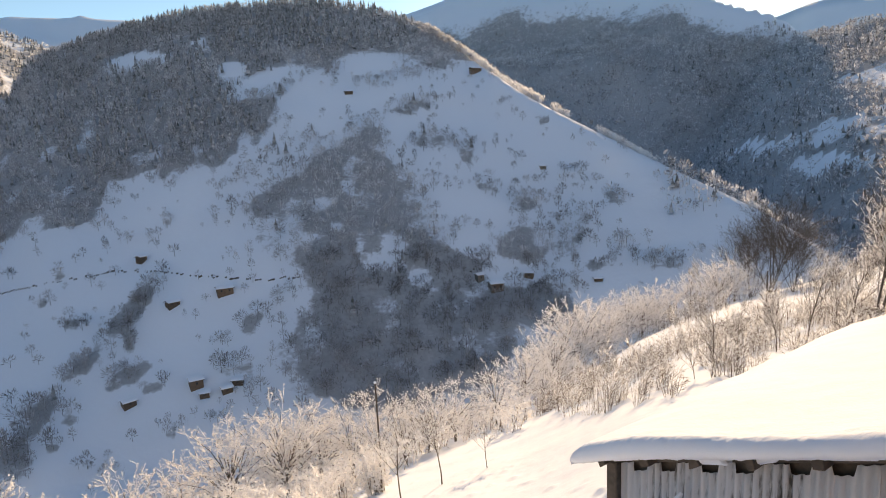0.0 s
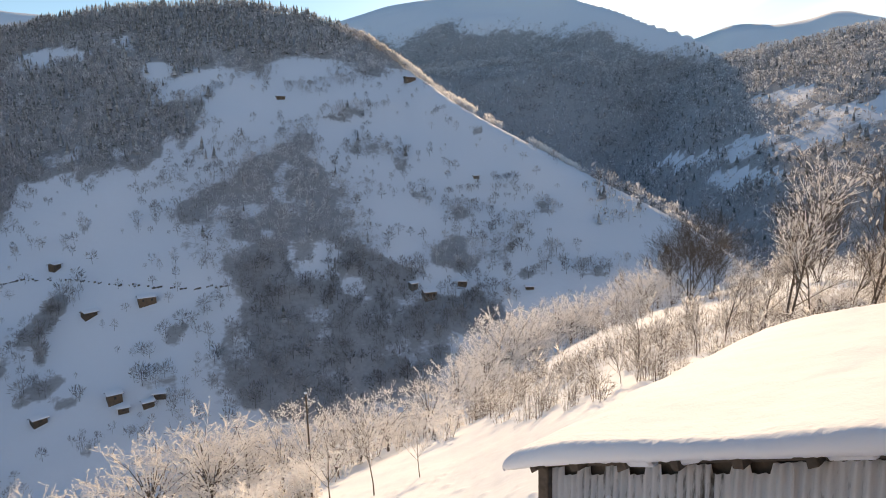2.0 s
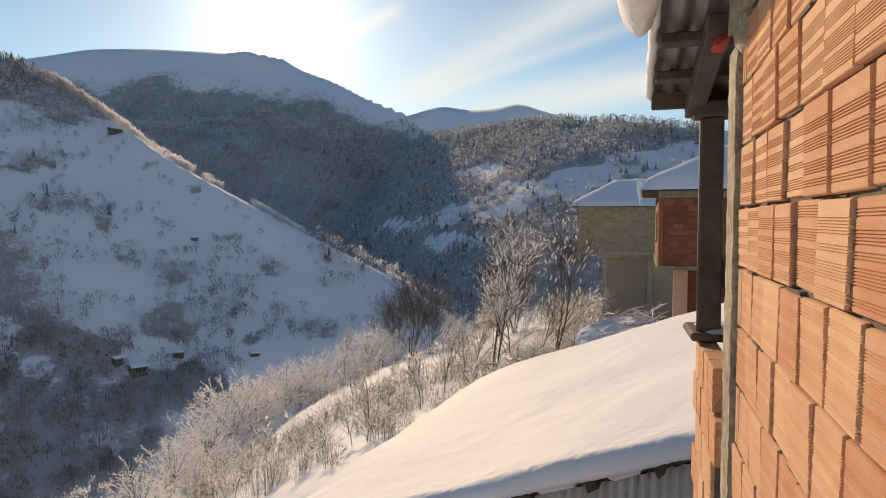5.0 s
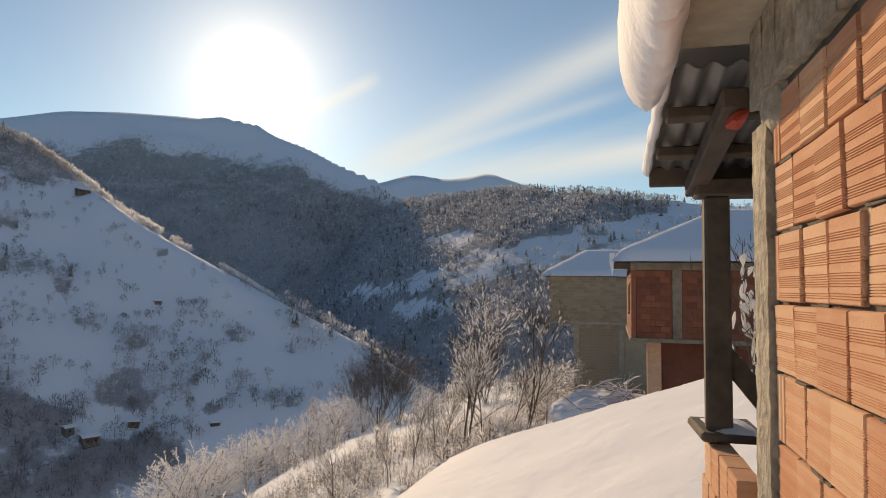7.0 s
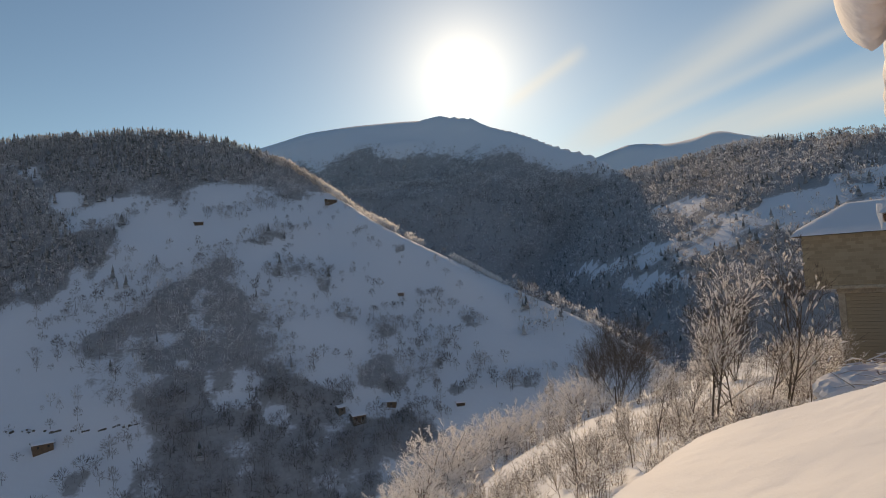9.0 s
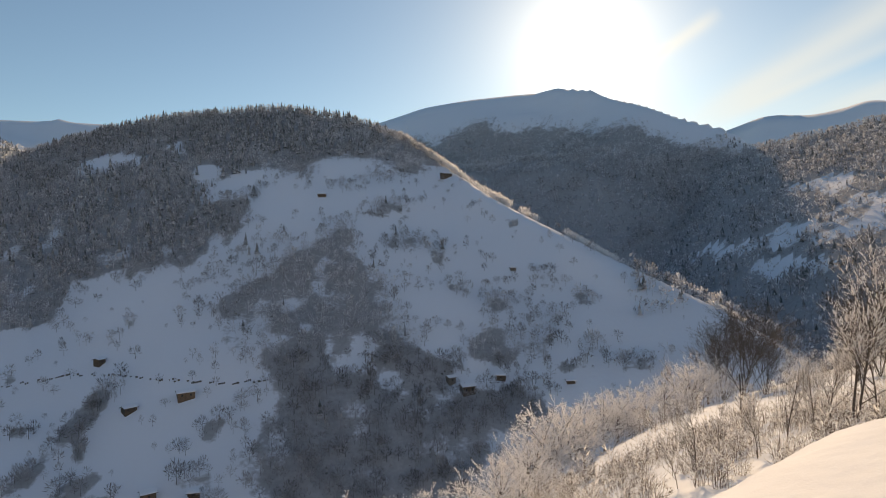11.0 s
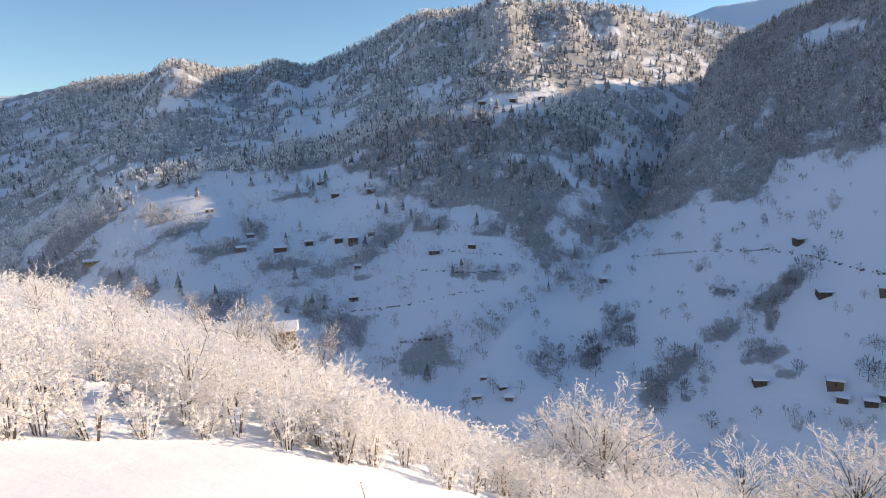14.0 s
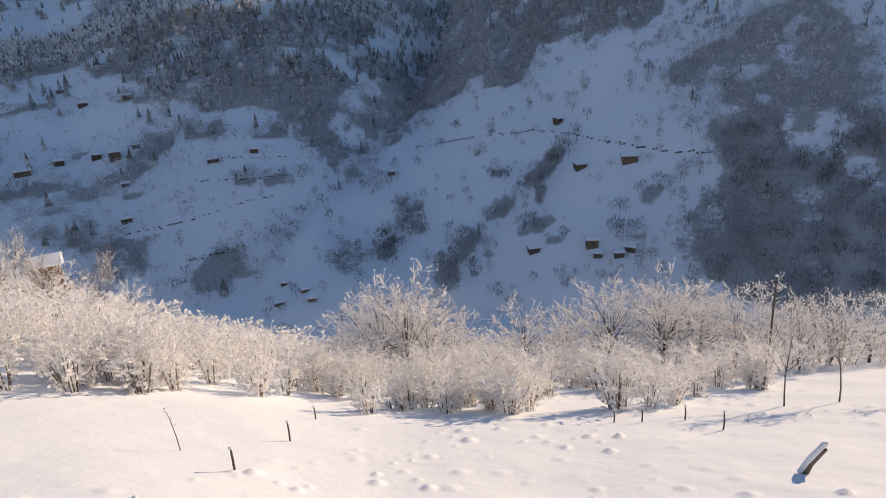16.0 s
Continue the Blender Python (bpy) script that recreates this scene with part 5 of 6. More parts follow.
            src.matrix_basis, ob = m, src
        s = h / full
        wide = 1.15 if kind in ("round", "shrub") else 1.0
        ob.scale = (s * wide, s * wide, s)
    for kind, obs in kinds.items():          # a kind that no row used stands among its own
        for k, ob in enumerate(obs):
            if (kind, k) not in used:
                ob.matrix_basis = Matrix.Translation(place(-34 - 3 * k, 60 + 6 * k))


trees()


def poles_and_stakes():
    def pole(name, az, r, h, rad, label, cap=False):
        p = place(az, r)
        V, F = [], []
        tube(V, F, [Vector((0, 0, -0.3)), Vector((0.01, 0, h * 0.5)), Vector((-0.02, 0.01, h))], [rad, rad * 0.9, rad * 0.75], 7)
        ob = new(name, mesh_of(name, V, F, MAT_OLD_WOOD, smooth=True))
        ob.matrix_basis = Matrix.Translation(p) @ Matrix.Rotation(radians(random.uniform(-2, 2)), 4, "X")
        tagged(ob, label, "pole" if h > 1.5 else "stake")
        if cap:
            bm = bmesh.new()
            bmesh.ops.create_icosphere(bm, subdivisions=2, radius=rad * 1.7, matrix=Matrix.Translation((-0.02, 0.01, h + rad * 0.5)) @ Matrix.Diagonal((1, 1, 0.7, 1)))
            part("snow_cap", bm, MAT_SNOW, ob, "small cap of snow")
        return ob
    pole("lamp_pole", 7.4, 29.0, 5.2, 0.05, "slim dark wooden pole among frosted bushes", True)
    pole("utility_pole", -27.3, 56.0, 3.3, 0.07, "grey pole standing beside the snowy strip", True)
    for az, el, h in ((60.0, -35.6, 0.42), (54.3, -34.2, 0.5), (51.5, -32.9, 0.4), (17.8, -33.8, 0.45), (20.5, -34.1, 0.4), (13.8, -33.1, 0.45), (10.3, -33.2, 0.55), (69.0, -38.2, 0.5)):
        p = on_slope(az, el)
        pole("stake", math.degrees(math.atan2(-p.x, p.y)), math.hypot(p.x, p.y), h, 0.024, "short weathered stake sticking out of the snow", True)
    # a dry stalk bowed over the snow
    p = on_slope(64.4, -32.5)
    V, F = [], []
    tube(V, F, [Vector((0, 0, -0.1)), Vector((-0.10, 0.02, 0.28)), Vector((-0.28, 0.05, 0.62)), Vector((-0.46, 0.06, 0.78))], [0.012, 0.010, 0.007, 0.004], 5)
    for k in range(7):
        q = Vector((-0.20 - 0.04 * k, 0.04, 0.46 + 0.05 * k))
        sliver(V, F, q, q + Vector((0.08 - 0.02 * (k % 3), 0.05 * (-1) ** k, 0.07)), 0.006)
    ob = new("dry_stalk", mesh_of("dry_stalk", V, F, MAT_TWIG))
    ob.matrix_basis = Matrix.Translation(p)
    tagged(ob, "thin dry plant stalk bent over in open snow", "plant")
    # a leaning stump with snow on it
    p = on_slope(3.4, -35.2)
    V, F = [], []
    tube(V, F, [Vector((0, 0, -0.2)), Vector((0.12, 0.02, 0.25)), Vector((0.30, 0.05, 0.62))], [0.07, 0.055, 0.045], 8)
    ob = new("tree_stump", mesh_of("tree_stump", V, F, MAT_BARK))
    ob.matrix_basis = Matrix.Translation(p)
    tagged(ob, "leaning snow-topped broken stump in open snow", "stump")
    V, F = [], []
    tube(V, F, [Vector((-0.02, 0.0, 0.02)), Vector((0.10, 0.02, 0.33)), Vector((0.28, 0.05, 0.70)), Vector((0.32, 0.05, 0.74))], [0.05, 0.055, 0.05, 0.02], 8)
    part_mesh("snow_cap", mesh_of("snow_cap", V, F, MAT_SNOW, smooth=True), ob, "snow lying along the stump")


poles_and_stakes()


# ---------------------------------------------------------------- the shed with the deep snow
SHED = Matrix(((0.6, 0.8, 0, 1.43), (-0.8, 0.6, 0, 7.06), (0, 0, 1, -3.645), (0, 0, 0, 1)))   # up the gable, along the eave, up
PITCH = 0.385


def shed():
    root = empty("snowy_shed", SHED, label="corrugated metal shed under a thick blanket of snow", category="shed")
    ground, up, long = -3.6, 5.6, 7.8
    # corrugated sheets of the gable, each a panel of its own
    w, count = 0.86, 6
    for k in range(count):
        a = 0.42 + k * w
        V, F, m = [], [], 60
        off = random.uniform(-0.012, 0.012)
        for i in range(m + 1):
            x = a + (w + 0.03) * i / m
            d = 0.018 * math.sin(2 * math.pi * x / 0.092) + 0.006 * noise.noise((x * 3, k, 0))
            top = PITCH * x - 0.16 - (0.10 if k < 3 and (i // 12) % 2 else 0.0) + 0.01 * noise.noise((x * 6, 3, k))
            for y, z in ((0.32, ground), (0.32, top), (0.324, top), (0.324, ground)):
                V.append((x, y + d + off, z))
        for i in range(m):
            q, r = 4 * i, 4 * (i + 1)
            F += [(q, r, r + 1, q + 1), (q + 2, r + 2, r + 3, q + 3), (q + 1, r + 1, r + 2, q + 2)]
        part_mesh("wall_sheet", mesh_of("wall_sheet", V, F, MAT_RIME_TIN, smooth=True), root)
    part("corner_post", boxes(((0.28, 0.22, ground), (0.43, 0.38, 0.02)), bevel=0.015, jitter=0.01), MAT_OLD_WOOD, root, "split dark corner post")
    for k in range(12):
        y = 0.40 + k * 0.68
        part("side_board", boxes(((0.34, y, ground), (0.37, y + 0.66, 0.05)), bevel=0.006, jitter=0.006), MAT_OLD_WOOD, root)
    tilt = Matrix.Rotation(-math.atan(PITCH), 4, "Y")
    part("wall_plate", boxes(((0.1, 0.26, -0.12), (up, 0.38, -0.03)), bevel=0.01, m=tilt), MAT_OLD_WOOD, root)
    # added dark backing behind the sheets, stops light coming through the eave gaps
    part("gap_backing", boxes(((0.1, 0.40, -0.60), (up, 0.44, -0.03)), m=tilt), MAT_OLD_WOOD, root)
    for k in range(9):                       # purlins that stick out of the gable
        a = 0.25 + k * 0.62
        part("purlin", boxes(((a, 0.10, -0.13), (a + 0.10, long - 0.1, -0.004)), bevel=0.008, jitter=0.02, m=tilt), MAT_OLD_WOOD, root)
    rnd = random.Random(23)
    for k in range(8):                       # snow blown in between the purlins
        a = 0.25 + k * 0.62 + rnd.uniform(0.04, 0.2)
        b = a + rnd.uniform(0.20, 0.50)
        part("snow_pack", boxes(((a, rnd.uniform(0.12, 0.2), -rnd.uniform(0.05, 0.2)), (b, 0.36, -0.004)), bevel=0.03, jitter=0.045, m=tilt), MAT_SNOW, root, "snow blown in under the eave")
    part("roof_deck", boxes(((-0.02, 0.02, 0.0), (up / math.cos(math.atan(PITCH)), long, 0.03)), m=tilt), MAT_TIN, root)
    # the snow: bulging rim all round, a smooth back
    V, F = [], []
    na, nb = 230, 150
    for i in range(na + 1):
        x = -0.03 + (up + 0.03) * (i / na) ** 1.3
        for j in range(nb + 1):
            y = -0.06 + (long + 0.14) * (j / nb) ** 1.5
            e = min(x + 0.03, y + 0.06, long + 0.08 - y)
            t = 0.16
            rim = math.sqrt(max(0.0, 1 - (1 - min(1.0, e / 0.15)) ** 2))
            z = PITCH * max(x, -0.1) + 0.05 + t * rim
            z += (0.05 * noise.noise((x * 0.6, y * 0.6, 0)) + 0.012 * noise.noise((x * 2.5, y * 2.5, 3)) + 0.004 * noise.noise((x * 9, y * 9, 6))) * rim + (0.008 * noise.noise((x * 17, y * 17, 8)) + 0.005 * noise.noise((x * 34, y * 34, 2))) * math.exp(-(max(0.0, e - 0.16) / 0.16) ** 2)
            z -= 0.06 * math.exp(-((x) / 0.5) ** 2)
            y2 = y + (0.012 * noise.noise((x * 1.2, 0, z)) + 0.003 * noise.noise((x * 8, 2, z * 6))) * (1 if y < 0.1 else 0)
            V.append((x, y2, z))
    for i in range(na):
        for j in range(nb):
            q, r = i * (nb + 1) + j, (i + 1) * (nb + 1) + j
            F.append((q, r, r + 1, q + 1))
    k = len(V)                               # hanging rim and underside along the gable and the eave
    edge = [(i, 0) for i in range(na, 0, -1)] + [(0, j) for j in range(nb + 1)]
    low = []
    for i, j in edge:
        x, y, z = V[i * (nb + 1) + j]
        sag = 0.05 + 0.012 * noise.noise((x * 3, y * 3, 1)) + 0.022 * max(0.0, noise.noise((x * 9, y * 9, 4)) - 0.25)
        low.append((x + (0.02 if i == 0 else 0), y + (0.03 if j == 0 else 0), z - sag))
    inner = [(max(x, 0.0) + 0.12, max(y, 0.0) + 0.12, PITCH * (max(x, 0) + 0.12) + 0.034) for x, y, z in low]
    V += low + inner
    m = len(low)
    for i in range(m - 1):
        (a, b), (c, d) = edge[i], edge[i + 1]
        F.append((a * (nb + 1) + b, c * (nb + 1) + d, k + i + 1, k + i))
        F.append((k + i, k + i + 1, k + m + i + 1, k + m + i))
    part_mesh("snow_blanket", mesh_of("snow_blanket", V, F, MAT_SNOW, smooth=True), root, "thick smooth blanket of snow")
    # a thin tree behind the shed, every twig lined with snow
    p = place(-58.8, 14.0)
    sap = tree_thing("snowy_sapling", 231, 1.27 - p.z, 0, 0.34, "thin upright sapling lined with thick snow behind the shed", (13, 6, 4), stems=3, rad=0.007, low=0.3, load=0.85, lean=0.06)
    sap.matrix_basis = Matrix.Translation(p)
    # a twig bowed under snow in front of the wall
    tw = empty("snow_laden_shrub", Matrix.Translation((2.0, 6.05, ground_z(2.0, 6.05))), label="bent shrub loaded with snow before the shed wall", category="shrub")
    h = -3.75 - ground_z(2.0, 6.05)
    V, F = [], []
    tube(V, F, [Vector((0.25, 0, -0.1)), Vector((0.2, 0, h * 0.4)), Vector((0.1, 0, h * 0.75)), Vector((0.32, 0.02, h + 0.15))], [0.03, 0.025, 0.02, 0.01], 5)
    tube(V, F, [Vector((0.1, 0, h * 0.72)), Vector((-0.2, 0, h * 0.86)), Vector((-0.38, 0, h * 0.92))], [0.018, 0.014, 0.01], 5)
    tube(V, F, [Vector((0.15, 0, h * 0.5)), Vector((0.5, 0.02, h * 0.62)), Vector((0.85, 0.03, h * 0.72))], [0.012, 0.009, 0.006], 5)
    tube(V, F, [Vector((0.3, 0, h * 0.75)), Vector((0.5, 0.02, h * 1.0)), Vector((0.62, 0.03, h * 1.12))], [0.01, 0.008, 0.006], 5)
    part_mesh("stems", mesh_of("stems", V, F, MAT_TWIG), tw)
    V, F = [], []
    tube(V, F, [Vector((0.2, -0.02, h * 0.30)), Vector((0.18, -0.02, h * 0.5)), Vector((0.06, -0.02, h * 0.78)), Vector((0.18, 0, h * 0.98)), Vector((0.33, 0.01, h + 0.2))], [0.03, 0.12, 0.13, 0.07, 0.02], 9)
    tube(V, F, [Vector((0.08, -0.02, h * 0.80)), Vector((-0.14, -0.01, h * 0.90)), Vector((-0.34, 0, h * 0.96)), Vector((-0.44, 0, h * 0.95))], [0.08, 0.09, 0.07, 0.01], 9)
    part_mesh("snow_load", mesh_of("snow_load", V, F, MAT_SNOW, smooth=True), tw, "lumps of clinging snow")


MAT_RIME_TIN = rimed_metal()
shed()


# ---------------------------------------------------------------- the brick house beside the camera
HOUSE = Matrix(((0.7346, -0.6785, 0, 1.89), (0.6785, 0.7346, 0, 1.45), (0, 0, 1, 0), (0, 0, 0, 1)))   # along the wall, out from it, up


def brick_mesh(length, h, seed, upright=False):
    """A hollow clay block: bands of fine pressed grooves, chipped edges. upright: laid end on, its grooves stand."""
    rnd = random.Random(seed)
    span, other = (length, h) if upright else (h, length)
    prof, z = [(0.0, -0.007), (0.0025, -0.001), (0.005, 0.0)], 0.009 + rnd.uniform(0, 0.01)
    while z < span - 0.03:
        for _ in range(rnd.choice((3, 4, 5, 6))):
            if z < span - 0.012:
                prof += [(z, 0.0), (z + 0.0018, -0.0034), (z + 0.0036, 0.0)]
                z += 0.0056
        z += rnd.uniform(0.007, 0.02)
    prof += [(span - 0.004, 0.0), (span - 0.002, -0.002), (span, -0.007)]
    n, cuts = len(prof), (0.0, 0.012, 0.5, 0.985, 1.0)
    V, F = [], []
    for c in cuts:
        edge = c in (0.0, 1.0)
        chip = 0.0
        for u, d in prof:
            chip = max(0.0, 0.7 * chip + rnd.gauss(0, 0.0022)) if edge else 0.0
            x = other * c + (chip if c == 0.0 else -chip)
            d2 = d - (0.006 + chip if edge else 0.0)
            V.append((u, d2, x) if upright else (x, d2, u))
    for k in range(len(cuts) - 1):
        for i in range(n - 1):
            q = k * n + i
            F.append((q, q + n, q + n + 1, q + 1) if not upright else (q, q + 1, q + n + 1, q + n))
    b = len(V)
    last = (len(cuts) - 1) * n
    corners = ((0, 0), (span, 0), (0, other), (span, other))
    V += [(u, -0.09, x) if upright else (x, -0.09, u) for u, x in corners]
    F += [tuple(range(n)) + (b + 1, b), tuple(range(last, last + n))[::-1] + (b + 2, b + 3)]
    F += [tuple(k * n for k in range(len(cuts))) + (b + 2, b), tuple(k * n + n - 1 for k in range(len(cuts)))[::-1] + (b + 1, b + 3)]
    return mesh_of("brick", V, F, MAT_BRICK)


def brick_house():
    root = empty("brick_house", HOUSE, label="unfinished house of bare orange hollow bricks with concrete columns", category="house")
    wall = part("wall", boxes(((-6.0, -0.22, -7.0), (0.0, -0.014, 0.95))), MAT_MORTAR, root, "grey mortar between the bricks")
    part("end_wall", boxes(((-6.0, -6.0, -7.0), (-5.8, -0.23, 0.95))), MAT_MORTAR, root)
    part("back_wall", boxes(((-5.79, -6.0, -7.0), (0.6, -5.8, 0.95))), MAT_MORTAR, root)
    part("side_wall", boxes(((0.0, -5.79, -7.0), (0.2, -0.9, 0.95))), MAT_MORTAR, root)
    # corner column, rough cast
    bm = bmesh.new()
    box(bm, (0.004, -0.30, -7.0), (0.17, 0.014, 0.62))
    bmesh.ops.subdivide_edges(bm, edges=[e for e in bm.edges if abs((e.verts[0].co - e.verts[1].co).z) > 1], cuts=240)
    for v in bm.verts:
        k = noise.noise((v.co.x * 9, v.co.y * 9, v.co.z * 9)) * 0.004 + noise.noise((v.co.x * 30, v.co.y * 9, v.co.z * 45)) * 0.004
        v.co += Vector((k, k * 0.8, 0))
    part("column", bm, MAT_ROUGH, root, "rough grey concrete corner column")
    bm = bmesh.new()
    bmesh.ops.create_icosphere(bm, subdivisions=3, radius=0.12, matrix=Matrix.Translation((-0.02, -0.06, 0.66)) @ Matrix.Diagonal((1.1, 0.75, 0.9, 1)))
    for v in bm.verts:
        v.co += v.co.normalized() * 0.03 * noise.noise(v.co * 18)
    part("column_head", bm, MAT_ROUGH, root, "blob of spilt concrete")
    # slab and eave above
    part("roof_slab", boxes(((-6.0, -6.0, 0.955), (0.28, 0.30, 1.10)), bevel=0.01), MAT_CONCRETE, root)
    bm = bmesh.new()
    for k in range(40):
        a = -6.0 + 6.17 * k / 40
        box(bm, (a, -0.012, 0.692), (a + 6.17 / 40, 0.016, 0.953), jitter=0.006)
    part("ring_beam", bm, MAT_ROUGH, root, "rough cast concrete beam over the bricks")
    V, F = [], []
    ns, nc = 160, 28
    for i in range(ns + 1):
        s = -2.6 + 3.24 * i / ns
        endr = math.sqrt(max(0.0, 1 - max(0.0, (i - ns + 8) / 8) ** 2)) * 0.97 + 0.03
        for j in range(nc):
            a = 2 * math.pi * j / nc
            ry, rz = 0.105 * endr, 0.30 * endr
            k = 1 + 0.06 * noise.noise((s * 3, math.cos(a) * 1.5, math.sin(a) * 1.5)) + 0.02 * noise.noise((s * 14, math.cos(a) * 5, math.sin(a) * 5)) + (0.10 * noise.noise((s * 40, math.cos(a) * 3, math.sin(a) * 3)) if math.cos(a) < -0.3 else 0)
            y = 0.325 + ry * math.cos(a) * k
            z = 1.14 + rz * math.sin(a) * k - 0.05 * math.exp(-((s - 0.3) / 0.4) ** 2)
            if math.sin(a) < -0.5 and math.cos(a) < 0.1:
                z += 0.035 * noise.noise((s * 22, 4, a))
            V.append((s, y, z))
    for i in range(ns):
        for j in range(nc):
            q, r = i * nc + j, i * nc + (j + 1) % nc
            F.append((q, r, r + nc, q + nc))
    F += [tuple(range(nc)), tuple(range(ns * nc, ns * nc + nc))[::-1]]
    part_mesh("snow_cornice", mesh_of("snow_cornice", V, F, MAT_SNOW, smooth=True), root, "thick roll of snow curling over the eave")
    # porch: parapet, post, brace, beam, tin roof
    part("parapet", boxes(((0.52, -0.16, -7.0), (1.38, -0.012, -0.80))), MAT_MORTAR, root, "grey mortar core of the low brick wall")
    part("parapet_cap", boxes(((1.08, -0.24, -0.592), (1.52, 0.05, -0.550)), bevel=0.012, jitter=0.008), MAT_OLD_WOOD, root, "dark plank on the parapet")
    V, F = [], []
    for i in range(9):
        for j in range(5):
            x, y = 1.09 + 0.38 * i / 8, -0.22 + 0.22 * j / 4
            e = min(i, 8 - i, 2) * min(j, 4 - j, 2) / 4
            V.append((x, y, -0.552 + 0.035 * math.sqrt(e) + 0.006 * noise.noise((x * 9, y * 9, 0))))
    for i in range(8):
        for j in range(4):
            F.append((i * 5 + j, (i + 1) * 5 + j, (i + 1) * 5 + j + 1, i * 5 + j + 1))
    part_mesh("snow_patch", mesh_of("snow_patch", V, F, MAT_SNOW, smooth=True), root, "thin snow on the plank")
    part("post", boxes(((1.14, -0.10, -0.55), (1.26, 0.012, 0.56)), bevel=0.012, jitter=0.006), MAT_OLD_WOOD, root, "dark wooden porch post")
    bm = boxes(((-0.26, -0.03, -0.045), (0.26, 0.03, 0.045)), bevel=0.008)
    bmesh.ops.transform(bm, matrix=Matrix.Translation((1.20, -0.18, -0.33)) @ Matrix.Rotation(radians(90), 4, "Z") @ Matrix.Rotation(radians(-52), 4, "Y"), verts=bm.verts)
    part("brace", bm, MAT_OLD_WOOD, root, "slanting dark brace")
    part("beam", boxes(((1.12, -1.6, 0.555), (1.28, 0.05, 0.64)), bevel=0.01), MAT_OLD_WOOD, root)
    part("fascia", boxes(((1.32, -1.6, 0.635), (1.36, 0.25, 0.735)), bevel=0.006), MAT_OLD_WOOD, root)
    slope = Matrix.Translation((1.36, 0, 0.72)) @ Matrix.Rotation(radians(9), 4, "Y")
    V, F, m = [], [], 96
    for i in range(m + 1):
        y = 0.25 - 1.85 * i / m
        z = 0.014 * math.sin(2 * math.pi * y / 0.09)
        for s in (0.0, -1.10):
            V.append(slope @ Vector((s, y, z)))
        for s in (-1.10, 0.0):
            V.append(slope @ Vector((s, y, z + 0.003)))
    for i in range(m):
        q, r = 4 * i, 4 * (i + 1)
        F += [(q, r, r + 1, q + 1), (q + 2, r + 2, r + 3, q + 3)]
    part_mesh("tin_roof", mesh_of("tin_roof", V, F, MAT_TIN, smooth=True), root, "corrugated zinc sheets over the porch")
    for s in (-0.36, -0.78):
        bm = boxes(((s - 0.03, -1.6, -0.065), (s + 0.03, 0.24, -0.016)), bevel=0.006, m=slope)
        part("batten", bm, MAT_OLD_WOOD, root)
    bm = boxes(((-1.06, -0.01, -0.15), (-0.02, 0.08, -0.068)), bevel=0.008, m=slope)
    part("rafter", bm, MAT_OLD_WOOD, root)
    bm = boxes(((-1.07, 0.005, -0.19), (-0.97, 0.05, -0.152)), bevel=0.01, m=slope, jitter=0.02)
    part("red_rag", bm, MAT_RED_PAINT, root, "scrap of red paint on the rafter")
    V, F = [], []
    for i in range(41):
        s = 0.0 - 1.10 * i / 40
        for j in range(10):
            a = 2 * math.pi * j / 10
            k = 1 + 0.35 * noise.noise((s * 8, math.cos(a), math.sin(a) + 3))
            V.append(slope @ Vector((s, 0.262 + 0.022 * math.cos(a) * k, 0.02 + 0.05 * math.sin(a) * k)))
    for i in range(40):
        for j in range(10):
            q, r = i * 10 + j, i * 10 + (j + 1) % 10
            F.append((q, r, r + 10, q + 10))
    part_mesh("edge_snow", mesh_of("edge_snow", V, F, MAT_SNOW, smooth=True), root, "thin rim of snow along the tin")
    V, F = [], []
    for i in range(13):
        for j in range(21):
            s, y = -1.05 * i / 12, 0.24 - 1.8 * j / 20
            V.append(slope @ Vector((s, y, 0.03 + 0.16 * min(1, i / 1.5 + 0.3, (j + 1) / 3) + 0.02 * noise.noise((s * 4, y * 4, 0)))))
    for i in range(12):
        for j in range(20):
            F.append((i * 21 + j, (i + 1) * 21 + j, (i + 1) * 21 + j + 1, i * 21 + j + 1))
    part_mesh("roof_snow", mesh_of("roof_snow", V, F, MAT_SNOW, smooth=True), root, "snow on the porch roof")
    # the bricks themselves
    step, h, rnd = 0.2, 0.1905, random.Random(5)
    full = [brick_mesh(0.179, h, k) for k in range(6)]
    half = [brick_mesh(0.072, h, 19 + k, True) for k in range(2)]
    bed = bmesh.new()
    for c in range(-14, 3):
        z = 0.078 + step * c
        s = 0.0
        if c % 2 == 0:
            s -= 0.078
            ob = part_mesh("brick", half[c // 2 % 2], wall)
            ob.location = (s, -0.003, z)
        while s > -1.5:
            s -= 0.1885 + rnd.uniform(-0.003, 0.004)
            ob = part_mesh("brick", full[rnd.randrange(6)], wall)
            ob.location = (s, rnd.uniform(-0.005, 0.005), z + rnd.uniform(-0.003, 0.003))
            ob.rotation_euler = (rnd.uniform(-0.02, 0.02), rnd.uniform(-0.012, 0.012), rnd.uniform(-0.02, 0.02))
        for _ in range(3):                    # squeezed-out mortar
            a = rnd.uniform(-1.4, -0.05)
            l = rnd.uniform(0.04, 0.16)
            box(bed, (a, -0.02, z - 0.010), (a + l, rnd.uniform(-0.012, 0.001), z - 0.002), jitter=0.003)
    part("squeezed_mortar", bed, MAT_MORTAR, root, "lumps of grey mortar in the joints")["kind"] = "stuff"
    par = bpy.data.objects["parapet"]
